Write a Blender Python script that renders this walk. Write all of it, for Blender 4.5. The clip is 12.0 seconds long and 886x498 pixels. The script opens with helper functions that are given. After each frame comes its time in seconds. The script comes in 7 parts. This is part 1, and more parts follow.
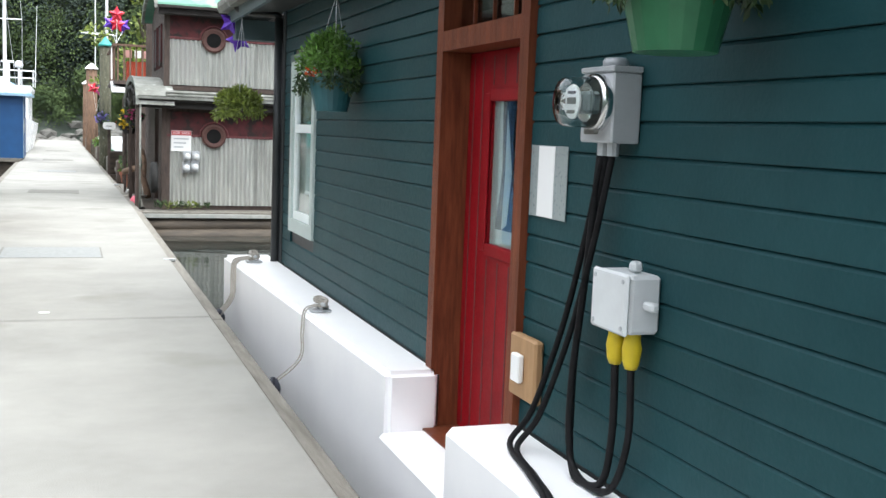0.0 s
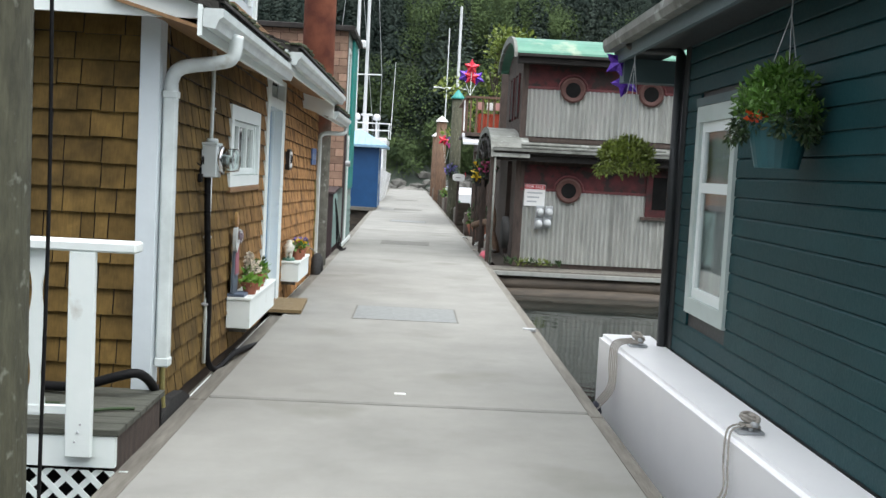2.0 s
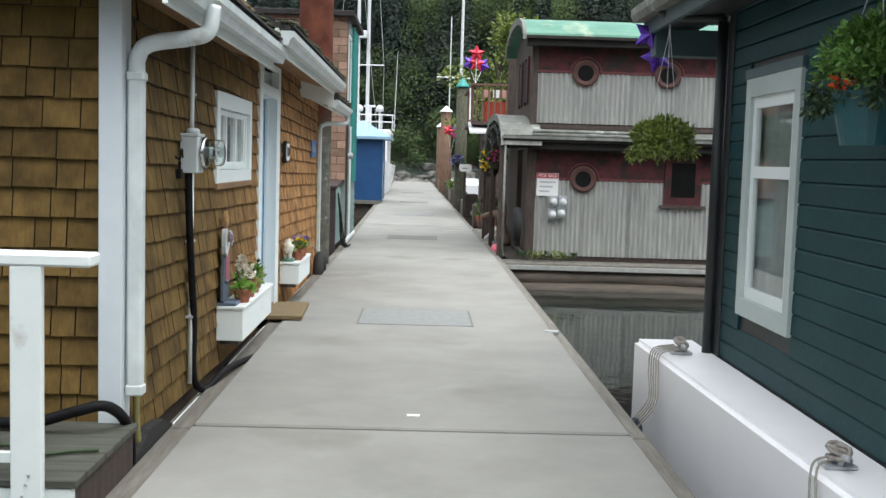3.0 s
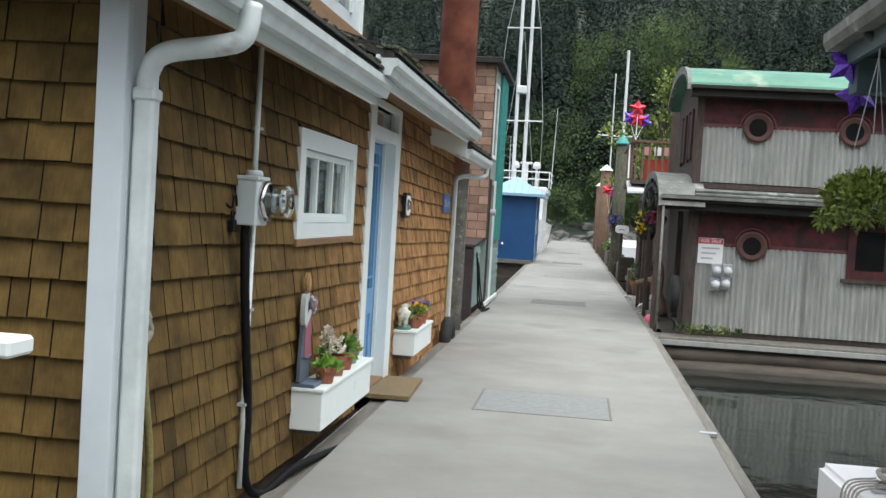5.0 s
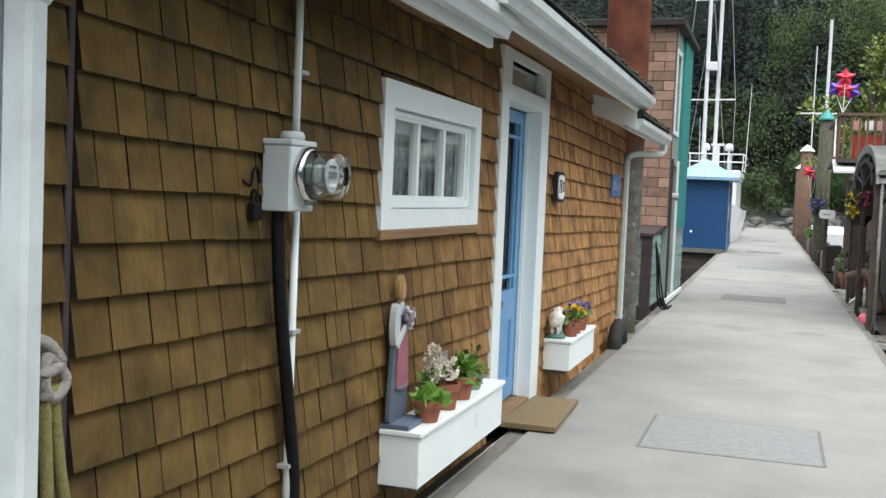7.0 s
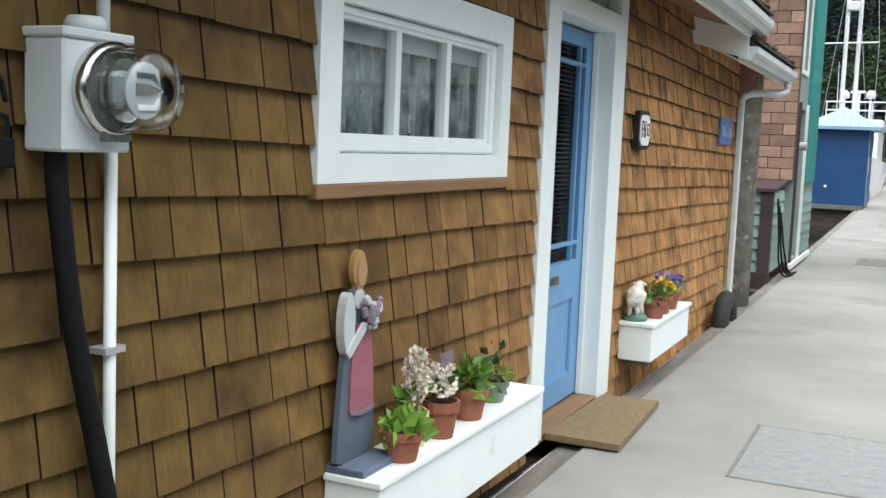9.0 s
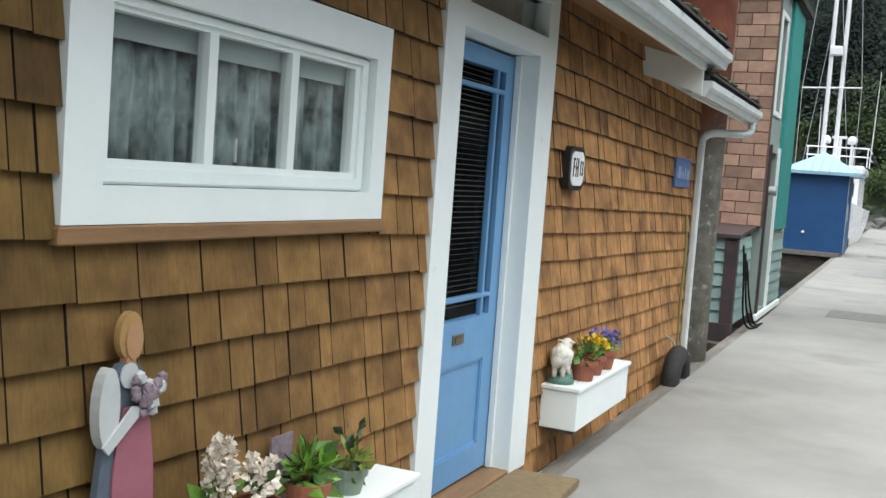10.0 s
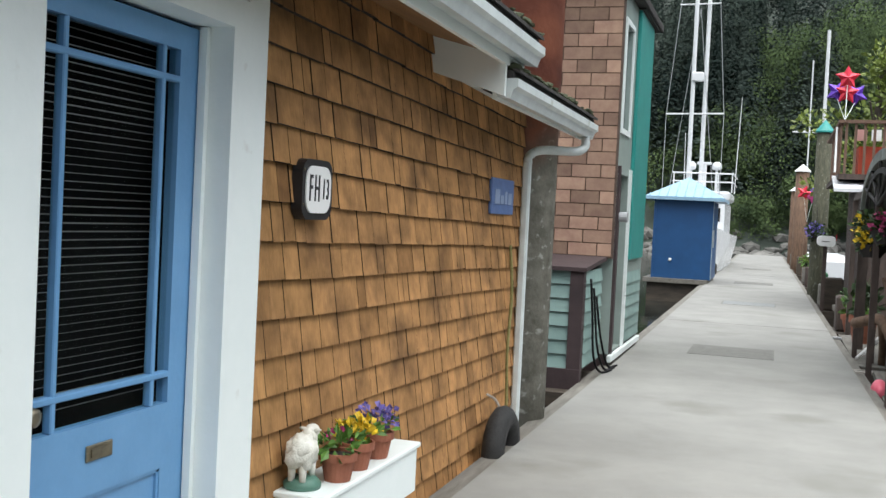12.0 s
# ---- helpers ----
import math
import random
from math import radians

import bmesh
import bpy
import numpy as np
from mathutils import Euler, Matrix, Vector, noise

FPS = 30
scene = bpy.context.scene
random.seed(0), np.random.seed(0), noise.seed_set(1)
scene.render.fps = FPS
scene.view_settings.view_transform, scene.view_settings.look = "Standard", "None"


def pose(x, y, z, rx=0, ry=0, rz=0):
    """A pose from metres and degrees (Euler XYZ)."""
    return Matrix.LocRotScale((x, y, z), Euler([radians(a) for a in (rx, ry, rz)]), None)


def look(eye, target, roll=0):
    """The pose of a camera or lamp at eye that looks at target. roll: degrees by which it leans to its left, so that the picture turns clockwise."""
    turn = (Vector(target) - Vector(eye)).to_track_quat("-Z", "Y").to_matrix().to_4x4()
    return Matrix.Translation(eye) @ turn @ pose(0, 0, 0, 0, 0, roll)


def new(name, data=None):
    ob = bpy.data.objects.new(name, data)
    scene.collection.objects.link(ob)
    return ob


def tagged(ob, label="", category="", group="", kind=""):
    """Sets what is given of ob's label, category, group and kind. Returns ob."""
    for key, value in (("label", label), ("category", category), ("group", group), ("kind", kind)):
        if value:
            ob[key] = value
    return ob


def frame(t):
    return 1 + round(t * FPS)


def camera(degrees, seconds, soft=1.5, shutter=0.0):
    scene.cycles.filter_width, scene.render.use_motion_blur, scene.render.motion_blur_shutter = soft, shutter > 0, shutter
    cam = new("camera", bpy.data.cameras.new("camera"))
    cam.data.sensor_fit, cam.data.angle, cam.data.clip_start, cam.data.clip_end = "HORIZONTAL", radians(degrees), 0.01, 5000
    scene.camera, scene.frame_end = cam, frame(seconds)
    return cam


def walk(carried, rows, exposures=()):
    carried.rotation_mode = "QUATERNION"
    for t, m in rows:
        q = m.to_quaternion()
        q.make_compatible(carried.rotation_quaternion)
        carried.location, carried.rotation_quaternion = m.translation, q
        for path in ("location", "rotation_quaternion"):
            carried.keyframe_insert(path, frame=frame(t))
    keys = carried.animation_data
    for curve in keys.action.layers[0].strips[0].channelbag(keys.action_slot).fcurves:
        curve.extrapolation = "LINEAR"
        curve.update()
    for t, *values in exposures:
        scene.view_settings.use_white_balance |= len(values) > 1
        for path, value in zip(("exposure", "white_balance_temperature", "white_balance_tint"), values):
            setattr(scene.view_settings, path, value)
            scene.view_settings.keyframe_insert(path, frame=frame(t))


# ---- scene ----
# ---- camera and walk ----
cam = camera(46.0, 12.0)
PATH = [
    (0, (0.094, 0.071, 1.58), (0.768, 1.941, 1.358), 2.2),
    (0.5, (0.079, 0.525, 1.576), (0.551, 2.459, 1.394), 0.4),
    (1, (0.012, 0.889, 1.598), (0.354, 2.85, 1.406), 1.4),
    (1.5, (-0.061, 1.304, 1.597), (0.212, 3.276, 1.408), 1.6),
    (2, (-0.066, 1.733, 1.596), (-0.007, 3.727, 1.445), 3.0),
    (2.5, (-0.095, 2.18, 1.565), (-0.06, 4.175, 1.427), 2.6),
    (3, (-0.099, 2.665, 1.577), (-0.051, 4.658, 1.409), 1.7),
    (3.2, (-0.071, 2.846, 1.562), (-0.107, 4.843, 1.457), 1.1),
    (4.8, (0.111, 4.021, 1.569), (-0.096, 6.007, 1.464), 2.4),
    (5, (0.12, 4.218, 1.581), (-0.14, 6.2, 1.51), 3.4),
    (5.5, (0.114, 4.671, 1.556), (-0.18, 6.648, 1.497), 4.8),
    (6, (0.129, 5.116, 1.545), (-0.24, 7.081, 1.494), 3.1),
    (6.5, (0.135, 5.578, 1.582), (-0.449, 7.49, 1.547), 3.3),
    (7, (0.106, 6.023, 1.545), (-0.503, 7.925, 1.436), 2.4),
    (7.2, (0.09, 6.197, 1.537), (-0.467, 8.115, 1.429), 0.7),
    (8.8, (0.05, 7.507, 1.525), (-0.746, 9.329, 1.305), 2.1),
    (9, (0.065, 7.699, 1.509), (-0.761, 9.509, 1.302), 2.3),
    (9.5, (0.147, 8.086, 1.547), (-0.788, 9.839, 1.316), 0.9),
    (10, (0.154, 8.593, 1.544), (-0.651, 10.418, 1.399), 4.2),
    (10.5, (0.169, 9.05, 1.564), (-0.614, 10.89, 1.546), 2.0),
    (11, (0.206, 9.499, 1.597), (-0.651, 11.306, 1.61), 1.3),
    (11.5, (0.204, 9.881, 1.55), (-0.595, 11.714, 1.523), 2.4),
    (12, (0.226, 10.359, 1.545), (-0.379, 12.264, 1.48), 2.8),
]
walk(cam, [(t, look(eye, target, roll)) for t, eye, target, roll in PATH], exposures=[(0.0, 2.1), (0.5, 2.05), (1.0, 1.83), (1.5, 1.67), (2.0, 1.54), (3.0, 1.43), (5.0, 1.33), (6.5, 1.39), (7.0, 1.49), (9.0, 1.6), (10.0, 1.49), (12.0, 1.44)])

# ---- world, sun ----
world = bpy.data.worlds.new("world")
scene.world = world
world.use_nodes = True
wn, wl = world.node_tree.nodes, world.node_tree.links
sky = wn.new("ShaderNodeTexSky")
sky.sky_type, sky.sun_disc = "NISHITA", False
sky.sun_elevation, sky.sun_rotation = radians(72), radians(141)
sky.air_density, sky.dust_density, sky.ozone_density = 1.0, 6.0, 1.0
haze = wn.new("ShaderNodeMixRGB")
haze.inputs[0].default_value = 0.75
haze.inputs[2].default_value = (9.0, 9.4, 10.0, 1)
wl.new(sky.outputs[0], haze.inputs[1])
wl.new(haze.outputs[0], wn["Background"].inputs[0])
wn["Background"].inputs[1].default_value = 0.06
sun = new("sun", bpy.data.lights.new("sun", "SUN"))
sun.data.energy, sun.data.angle, sun.data.color = 1.5, radians(75), (0.97, 1.0, 0.985)
sun.matrix_world = look((4, -5, 20), (0, 0, 0))

# ---- materials ----


def rgb(c):
    return (*c, 1)


def mat(name, c1, c2=None, scale=4.0, rough=0.6, metal=0.0, bump=0.0, bscale=60.0, stretch=(1, 1, 1), rand="", rdark=0.3, spots=None, spotscale=3.0, spotcut=0.62):
    """A two-scale mottled surface. rand: 'ob' or 'island' varies pieces; spots: a third colour in patches."""
    m = bpy.data.materials.new(name)
    m.use_nodes = True
    n, l = m.node_tree.nodes, m.node_tree.links
    b = n["Principled BSDF"]
    b.inputs["Roughness"].default_value, b.inputs["Metallic"].default_value = rough, metal
    geo = n.new("ShaderNodeNewGeometry")
    mp = n.new("ShaderNodeMapping")
    mp.inputs["Scale"].default_value = stretch
    l.new(geo.outputs["Position"], mp.inputs[0])
    c2 = c2 or tuple(v * 0.75 for v in c1)
    big = n.new("ShaderNodeTexNoise")
    big.inputs["Scale"].default_value, big.inputs["Detail"].default_value = scale, 6.0
    big.inputs["Roughness"].default_value = 0.65
    l.new(mp.outputs[0], big.inputs["Vector"])
    ramp = n.new("ShaderNodeValToRGB")
    ramp.color_ramp.elements[0].position, ramp.color_ramp.elements[1].position = 0.32, 0.68
    ramp.color_ramp.elements[0].color, ramp.color_ramp.elements[1].color = rgb(c2), rgb(c1)
    l.new(big.outputs["Fac"], ramp.inputs[0])
    out = ramp.outputs[0]
    if spots:
        sp = n.new("ShaderNodeTexNoise")
        sp.inputs["Scale"].default_value, sp.inputs["Detail"].default_value = spotscale, 8.0
        l.new(geo.outputs["Position"], sp.inputs["Vector"])
        sr = n.new("ShaderNodeValToRGB")
        sr.color_ramp.elements[0].position, sr.color_ramp.elements[1].position = spotcut - 0.05, spotcut + 0.05
        l.new(sp.outputs["Fac"], sr.inputs[0])
        mx = n.new("ShaderNodeMixRGB")
        l.new(sr.outputs[0], mx.inputs[0])
        l.new(out, mx.inputs[1])
        mx.inputs[2].default_value = rgb(spots)
        out = mx.outputs[0]
    if rand:
        if rand == "ob":
            r = n.new("ShaderNodeObjectInfo").outputs["Random"]
        else:
            r = geo.outputs["Random Per Island"]
        rr = n.new("ShaderNodeMapRange")
        rr.inputs["To Min"].default_value, rr.inputs["To Max"].default_value = 1 - rdark, 1 + rdark * 0.6
        l.new(r, rr.inputs["Value"])
        mul = n.new("ShaderNodeMixRGB")
        mul.blend_type = "MULTIPLY"
        mul.inputs[0].default_value = 1.0
        l.new(out, mul.inputs[1])
        l.new(rr.outputs[0], mul.inputs[2])
        out = mul.outputs[0]
    l.new(out, b.inputs["Base Color"])
    fine = n.new("ShaderNodeTexNoise")
    fine.inputs["Scale"].default_value, fine.inputs["Detail"].default_value = bscale, 5.0
    l.new(mp.outputs[0], fine.inputs["Vector"])
    rv = n.new("ShaderNodeMapRange")
    rv.inputs["To Min"].default_value, rv.inputs["To Max"].default_value = max(rough - 0.12, 0.02), min(rough + 0.12, 1)
    l.new(fine.outputs["Fac"], rv.inputs["Value"])
    l.new(rv.outputs[0], b.inputs["Roughness"])
    if bump:
        bp = n.new("ShaderNodeBump")
        bp.inputs["Strength"].default_value, bp.inputs["Distance"].default_value = bump, 0.01
        l.new(fine.outputs["Fac"], bp.inputs["Height"])
        l.new(bp.outputs[0], b.inputs["Normal"])
    return m


def glass(name, tint=(0.9, 0.95, 0.95), rough=0.02):
    m = bpy.data.materials.new(name)
    m.use_nodes = True
    b = m.node_tree.nodes["Principled BSDF"]
    b.inputs["Base Color"].default_value = rgb(tint)
    b.inputs["Roughness"].default_value, b.inputs["IOR"].default_value = rough, 1.45
    b.inputs["Transmission Weight"].default_value = 1.0
    return m


def cedar(name, rand):
    """Cedar shingles: vertical grain, tan to dark brown from piece to piece; greyer and older towards the porch."""
    m = bpy.data.materials.new(name)
    m.use_nodes = True
    n, l = m.node_tree.nodes, m.node_tree.links
    b = n["Principled BSDF"]
    geo = n.new("ShaderNodeNewGeometry")
    r = n.new("ShaderNodeObjectInfo").outputs["Random"] if rand == "ob" else geo.outputs["Random Per Island"]
    ramp = n.new("ShaderNodeValToRGB")
    e = ramp.color_ramp.elements
    e[0].position, e[0].color = 0.0, rgb((0.24, 0.12, 0.047))
    e[1].position, e[1].color = 1.0, rgb((0.55, 0.288, 0.115))
    for p, c in ((0.04, (0.33, 0.17, 0.066)), (0.13, (0.42, 0.22, 0.085)), (0.6, (0.48, 0.252, 0.1))):
        el = e.new(p)
        el.color = rgb(c)
    l.new(r, ramp.inputs[0])
    mp = n.new("ShaderNodeMapping")
    mp.inputs["Scale"].default_value = (60, 60, 2.5)
    l.new(geo.outputs["Position"], mp.inputs[0])
    grain = n.new("ShaderNodeTexNoise")
    grain.inputs["Scale"].default_value, grain.inputs["Detail"].default_value = 1.6, 6.0
    l.new(mp.outputs[0], grain.inputs["Vector"])
    gr = n.new("ShaderNodeMapRange")
    gr.inputs["From Min"].default_value, gr.inputs["From Max"].default_value = 0.25, 0.75
    gr.inputs["To Min"].default_value, gr.inputs["To Max"].default_value = 0.82, 1.14
    l.new(grain.outputs["Fac"], gr.inputs["Value"])
    mul = n.new("ShaderNodeMixRGB")
    mul.blend_type, mul.inputs[0].default_value = "MULTIPLY", 1.0
    l.new(ramp.outputs[0], mul.inputs[1])
    l.new(gr.outputs[0], mul.inputs[2])
    st = n.new("ShaderNodeTexNoise")
    st.inputs["Scale"].default_value, st.inputs["Detail"].default_value = 3.2, 7.0
    l.new(geo.outputs["Position"], st.inputs["Vector"])
    sr = n.new("ShaderNodeValToRGB")
    sr.color_ramp.elements[0].position, sr.color_ramp.elements[1].position = 0.46, 0.72
    l.new(st.outputs["Fac"], sr.inputs[0])
    mx = n.new("ShaderNodeMixRGB")
    mxf = n.new("ShaderNodeMath")
    mxf.operation = "MULTIPLY"
    mxf.inputs[1].default_value = 0.74
    l.new(sr.outputs[0], mxf.inputs[0])
    l.new(mxf.outputs[0], mx.inputs[0])
    l.new(mul.outputs[0], mx.inputs[1])
    mx.inputs[2].default_value = rgb((0.12, 0.066, 0.032))
    sm = n.new("ShaderNodeTexNoise")
    sm.inputs["Scale"].default_value, sm.inputs["Detail"].default_value, sm.inputs["Roughness"].default_value = 8.0, 6.0, 0.6
    l.new(geo.outputs["Position"], sm.inputs["Vector"])
    sq = n.new("ShaderNodeMapRange")
    sq.inputs["From Min"].default_value, sq.inputs["From Max"].default_value = 0.33, 0.66
    sq.inputs["To Min"].default_value, sq.inputs["To Max"].default_value = 0.68, 1.12
    l.new(sm.outputs["Fac"], sq.inputs["Value"])
    m2 = n.new("ShaderNodeMixRGB")
    m2.blend_type, m2.inputs[0].default_value = "MULTIPLY", 1.0
    l.new(mx.outputs[0], m2.inputs[1])
    l.new(sq.outputs[0], m2.inputs[2])
    sep = n.new("ShaderNodeSeparateXYZ")
    l.new(geo.outputs["Position"], sep.inputs[0])
    ad = n.new("ShaderNodeMath")
    ad.operation, ad.inputs[1].default_value = "MULTIPLY_ADD", 3.0
    l.new(st.outputs["Fac"], ad.inputs[0])
    l.new(sep.outputs["Y"], ad.inputs[2])
    old = n.new("ShaderNodeMapRange")
    old.inputs["From Min"].default_value, old.inputs["From Max"].default_value = 11.3, 16.3
    old.inputs["To Min"].default_value, old.inputs["To Max"].default_value = 1.0, 0.0
    l.new(ad.outputs[0], old.inputs["Value"])
    m3 = n.new("ShaderNodeMixRGB")
    m3.blend_type = "MULTIPLY"
    l.new(old.outputs[0], m3.inputs[0])
    l.new(m2.outputs[0], m3.inputs[1])
    m3.inputs[2].default_value = rgb((0.335, 0.4, 0.305))
    l.new(m3.outputs[0], b.inputs["Base Color"])
    b.inputs["Roughness"].default_value = 0.85
    b.inputs["Specular IOR Level"].default_value = 0.25
    bp = n.new("ShaderNodeBump")
    bp.inputs["Strength"].default_value, bp.inputs["Distance"].default_value = 0.5, 0.004
    l.new(grain.outputs["Fac"], bp.inputs["Height"])
    l.new(bp.outputs[0], b.inputs["Normal"])
    return m


def soften(m):
    """Bends the shading of small leaves towards that of the whole crown."""
    n, l = m.node_tree.nodes, m.node_tree.links
    geo = n.new("ShaderNodeNewGeometry")
    mul = n.new("ShaderNodeVectorMath")
    mul.operation = "MULTIPLY_ADD"
    mul.inputs[1].default_value, mul.inputs[2].default_value = (0.1, 0.1, 0.1), (0.0, -0.4, 0.8)
    l.new(geo.outputs["Normal"], mul.inputs[0])
    nm = n.new("ShaderNodeVectorMath")
    nm.operation = "NORMALIZE"
    l.new(mul.outputs[0], nm.inputs[0])
    l.new(nm.outputs[0], n["Principled BSDF"].inputs["Normal"])


def rust_pile_mat():
    """A steel pile: red-brown rust above the height of the eaves, grey and lichen-spotted below it."""
    m = mat("pile_grey", (0.3, 0.29, 0.25), (0.13, 0.125, 0.1), 6, 0.85, bump=0.6, bscale=30, spots=(0.5, 0.5, 0.46), spotscale=14, spotcut=0.66)
    n, l = m.node_tree.nodes, m.node_tree.links
    b = n["Principled BSDF"]
    old = b.inputs["Base Color"].links[0].from_socket
    geo = n.new("ShaderNodeNewGeometry")
    sep = n.new("ShaderNodeSeparateXYZ")
    l.new(geo.outputs["Position"], sep.inputs[0])
    ns = n.new("ShaderNodeTexNoise")
    ns.inputs["Scale"].default_value, ns.inputs["Detail"].default_value = 3.0, 8.0
    l.new(geo.outputs["Position"], ns.inputs["Vector"])
    add = n.new("ShaderNodeMath")
    add.operation = "ADD"
    l.new(sep.outputs["Z"], add.inputs[0])
    l.new(ns.outputs["Fac"], add.inputs[1])
    mr = n.new("ShaderNodeMapRange")
    mr.inputs["From Min"].default_value, mr.inputs["From Max"].default_value = 2.35, 2.95
    l.new(add.outputs[0], mr.inputs["Value"])
    rr = n.new("ShaderNodeValToRGB")
    rr.color_ramp.elements[0].position, rr.color_ramp.elements[1].position = 0.35, 0.7
    rr.color_ramp.elements[0].color, rr.color_ramp.elements[1].color = rgb((0.14, 0.04, 0.025)), rgb((0.3, 0.1, 0.055))
    l.new(ns.outputs["Fac"], rr.inputs[0])
    mx = n.new("ShaderNodeMixRGB")
    l.new(mr.outputs[0], mx.inputs[0])
    l.new(old, mx.inputs[1])
    l.new(rr.outputs[0], mx.inputs[2])
    l.new(mx.outputs[0], b.inputs["Base Color"])
    return m


M = {}
M["concrete"] = mat("concrete", (0.29, 0.287, 0.268), (0.222, 0.22, 0.205), 1.1, 0.9, bump=0.35, bscale=120, rand="ob", rdark=0.06, spots=(0.21, 0.208, 0.188), spotscale=0.8, spotcut=0.64)
M["patch"] = mat("patch_concrete", (0.275, 0.287, 0.284), (0.2, 0.21, 0.21), 16, 0.85, bump=0.7, bscale=60)
M["hatch"] = mat("hatch_dark", (0.2, 0.197, 0.18), (0.14, 0.137, 0.127), 9, 0.85, bump=0.7, bscale=60)
M["timber"] = mat("grey_timber", (0.22, 0.208, 0.182), (0.12, 0.11, 0.093), 3, 0.85, bump=0.6, bscale=30, stretch=(6, 0.6, 6))
M["deck_old"] = mat("dark_grey_green_deck", (0.1, 0.102, 0.085), (0.05, 0.053, 0.042), 4, 0.85, bump=0.6, bscale=30, stretch=(0.7, 5, 5))
M["darkwood"] = mat("dark_wet_wood", (0.09, 0.07, 0.05), (0.035, 0.028, 0.022), 3, 0.7, bump=0.6, bscale=25, stretch=(0.8, 4, 4))
M["float_dark"] = mat("float_dark", (0.06, 0.06, 0.055), (0.03, 0.03, 0.028), 3, 0.8, bump=0.3)
M["shingle_ob"] = cedar("cedar_shingle", "ob")
M["shingle_is"] = cedar("cedar_shingle_rest", "island")
# weathered end grain, taken near black to draw the shade at butts and joints
M["shingle_edge"] = mat("end_grain_joint_shade", (0.03, 0.017, 0.008), (0.014, 0.008, 0.004), 20, 0.95)
M["backing"] = mat("tar_paper", (0.05, 0.032, 0.02), (0.03, 0.02, 0.013), 5, 0.95)
M["white"] = mat("white_paint", (0.86, 0.92, 0.91), (0.8, 0.87, 0.86), 3, 0.45, bump=0.08, bscale=40, spots=(0.6, 0.6, 0.56), spotscale=5, spotcut=0.72)
M["white_b"] = mat("white_blue_paint", (0.66, 0.72, 0.76), (0.58, 0.64, 0.68), 2, 0.45, bump=0.06, bscale=40)
M["white_float"] = mat("white_float_skin", (0.94, 0.94, 0.95), (0.9, 0.9, 0.92), 2, 0.4, bump=0.05, bscale=25)
M["gutter"] = mat("gutter_metal", (0.7, 0.76, 0.76), (0.55, 0.6, 0.6), 5, 0.35, metal=0.0, bump=0.05, spots=(0.4, 0.4, 0.36), spotscale=6, spotcut=0.7)
M["blue"] = mat("blue_door_paint", (0.16, 0.36, 0.62), (0.13, 0.31, 0.55), 3, 0.4, bump=0.08, bscale=50)
M["bluegrey"] = mat("blue_grey_board", (0.13, 0.17, 0.24), (0.09, 0.12, 0.17), 6, 0.6)
M["sill"] = mat("brown_sill", (0.3, 0.17, 0.075), (0.2, 0.11, 0.05), 3, 0.6, bump=0.2, stretch=(6, 0.7, 6))
M["roof"] = mat("roof_shingle", (0.06, 0.055, 0.05), (0.03, 0.028, 0.026), 12, 0.9, bump=0.8, bscale=60)
M["moss"] = mat("moss", (0.05, 0.06, 0.025), (0.025, 0.03, 0.014), 14, 0.95, bump=0.9, bscale=80)
M["glass"] = glass("window_glass")
M["dome"] = glass("thin_glass_dome")
M["dome"].node_tree.nodes["Principled BSDF"].inputs["IOR"].default_value = 1.4
M["door_glass"] = glass("door_glass", (0.75, 0.8, 0.8))
M["door_glass"].node_tree.nodes["Principled BSDF"].inputs["IOR"].default_value = 1.05
# near-black that paints in the darkness of unlit rooms, panes and the porch underside
M["dark"] = mat("unlit_black", (0.018, 0.018, 0.018), (0.01, 0.01, 0.01), 2, 0.9)
# open lace pattern; its near-black also deepens the shade between folds
M["lace"] = mat("lace_curtain", (0.6, 0.68, 0.67), (0.03, 0.05, 0.05), 8, 0.9, stretch=(1, 1.5, 0.7))
M["net"] = mat("net_curtain", (0.5, 0.55, 0.54), (0.34, 0.39, 0.385), 9, 0.9, stretch=(1, 1.5, 0.3))
M["pale_blind"] = mat("pale_roller_blind", (0.62, 0.67, 0.67), (0.52, 0.57, 0.57), 4, 0.7)
M["blind"] = mat("blind_slat", (0.42, 0.42, 0.41), (0.33, 0.33, 0.325), 3, 0.6)
# opaque pane with the sky's blue reflection as its base colour
M["sky_glass"] = mat("sky_reflection_glass", (0.12, 0.17, 0.2), (0.1, 0.14, 0.17), 2, 0.12)
M["brass"] = mat("dull_brass", (0.28, 0.25, 0.18), (0.16, 0.14, 0.1), 30, 0.4, metal=0.8)
M["grey_metal"] = mat("grey_box_metal", (0.5, 0.52, 0.54), (0.42, 0.44, 0.46), 5, 0.45, metal=0.3, bump=0.03)
M["pale_metal"] = mat("pale_meter_box", (0.66, 0.69, 0.7), (0.58, 0.6, 0.61), 5, 0.45, bump=0.03)
M["meter_box"] = mat("grey_blue_meter_box", (0.62, 0.68, 0.69), (0.54, 0.6, 0.61), 5, 0.45, bump=0.03)
M["chrome"] = mat("bright_metal", (0.75, 0.75, 0.75), (0.6, 0.6, 0.6), 5, 0.2, metal=1.0)
M["black"] = mat("black_rubber", (0.014, 0.014, 0.015), (0.008, 0.008, 0.009), 20, 0.55, bump=0.1)
M["tyre"] = mat("tyre_rubber", (0.03, 0.03, 0.03), (0.018, 0.018, 0.018), 20, 0.8, bump=0.4)
M["terracotta"] = mat("terracotta", (0.36, 0.13, 0.075), (0.24, 0.085, 0.05), 9, 0.85, bump=0.2)
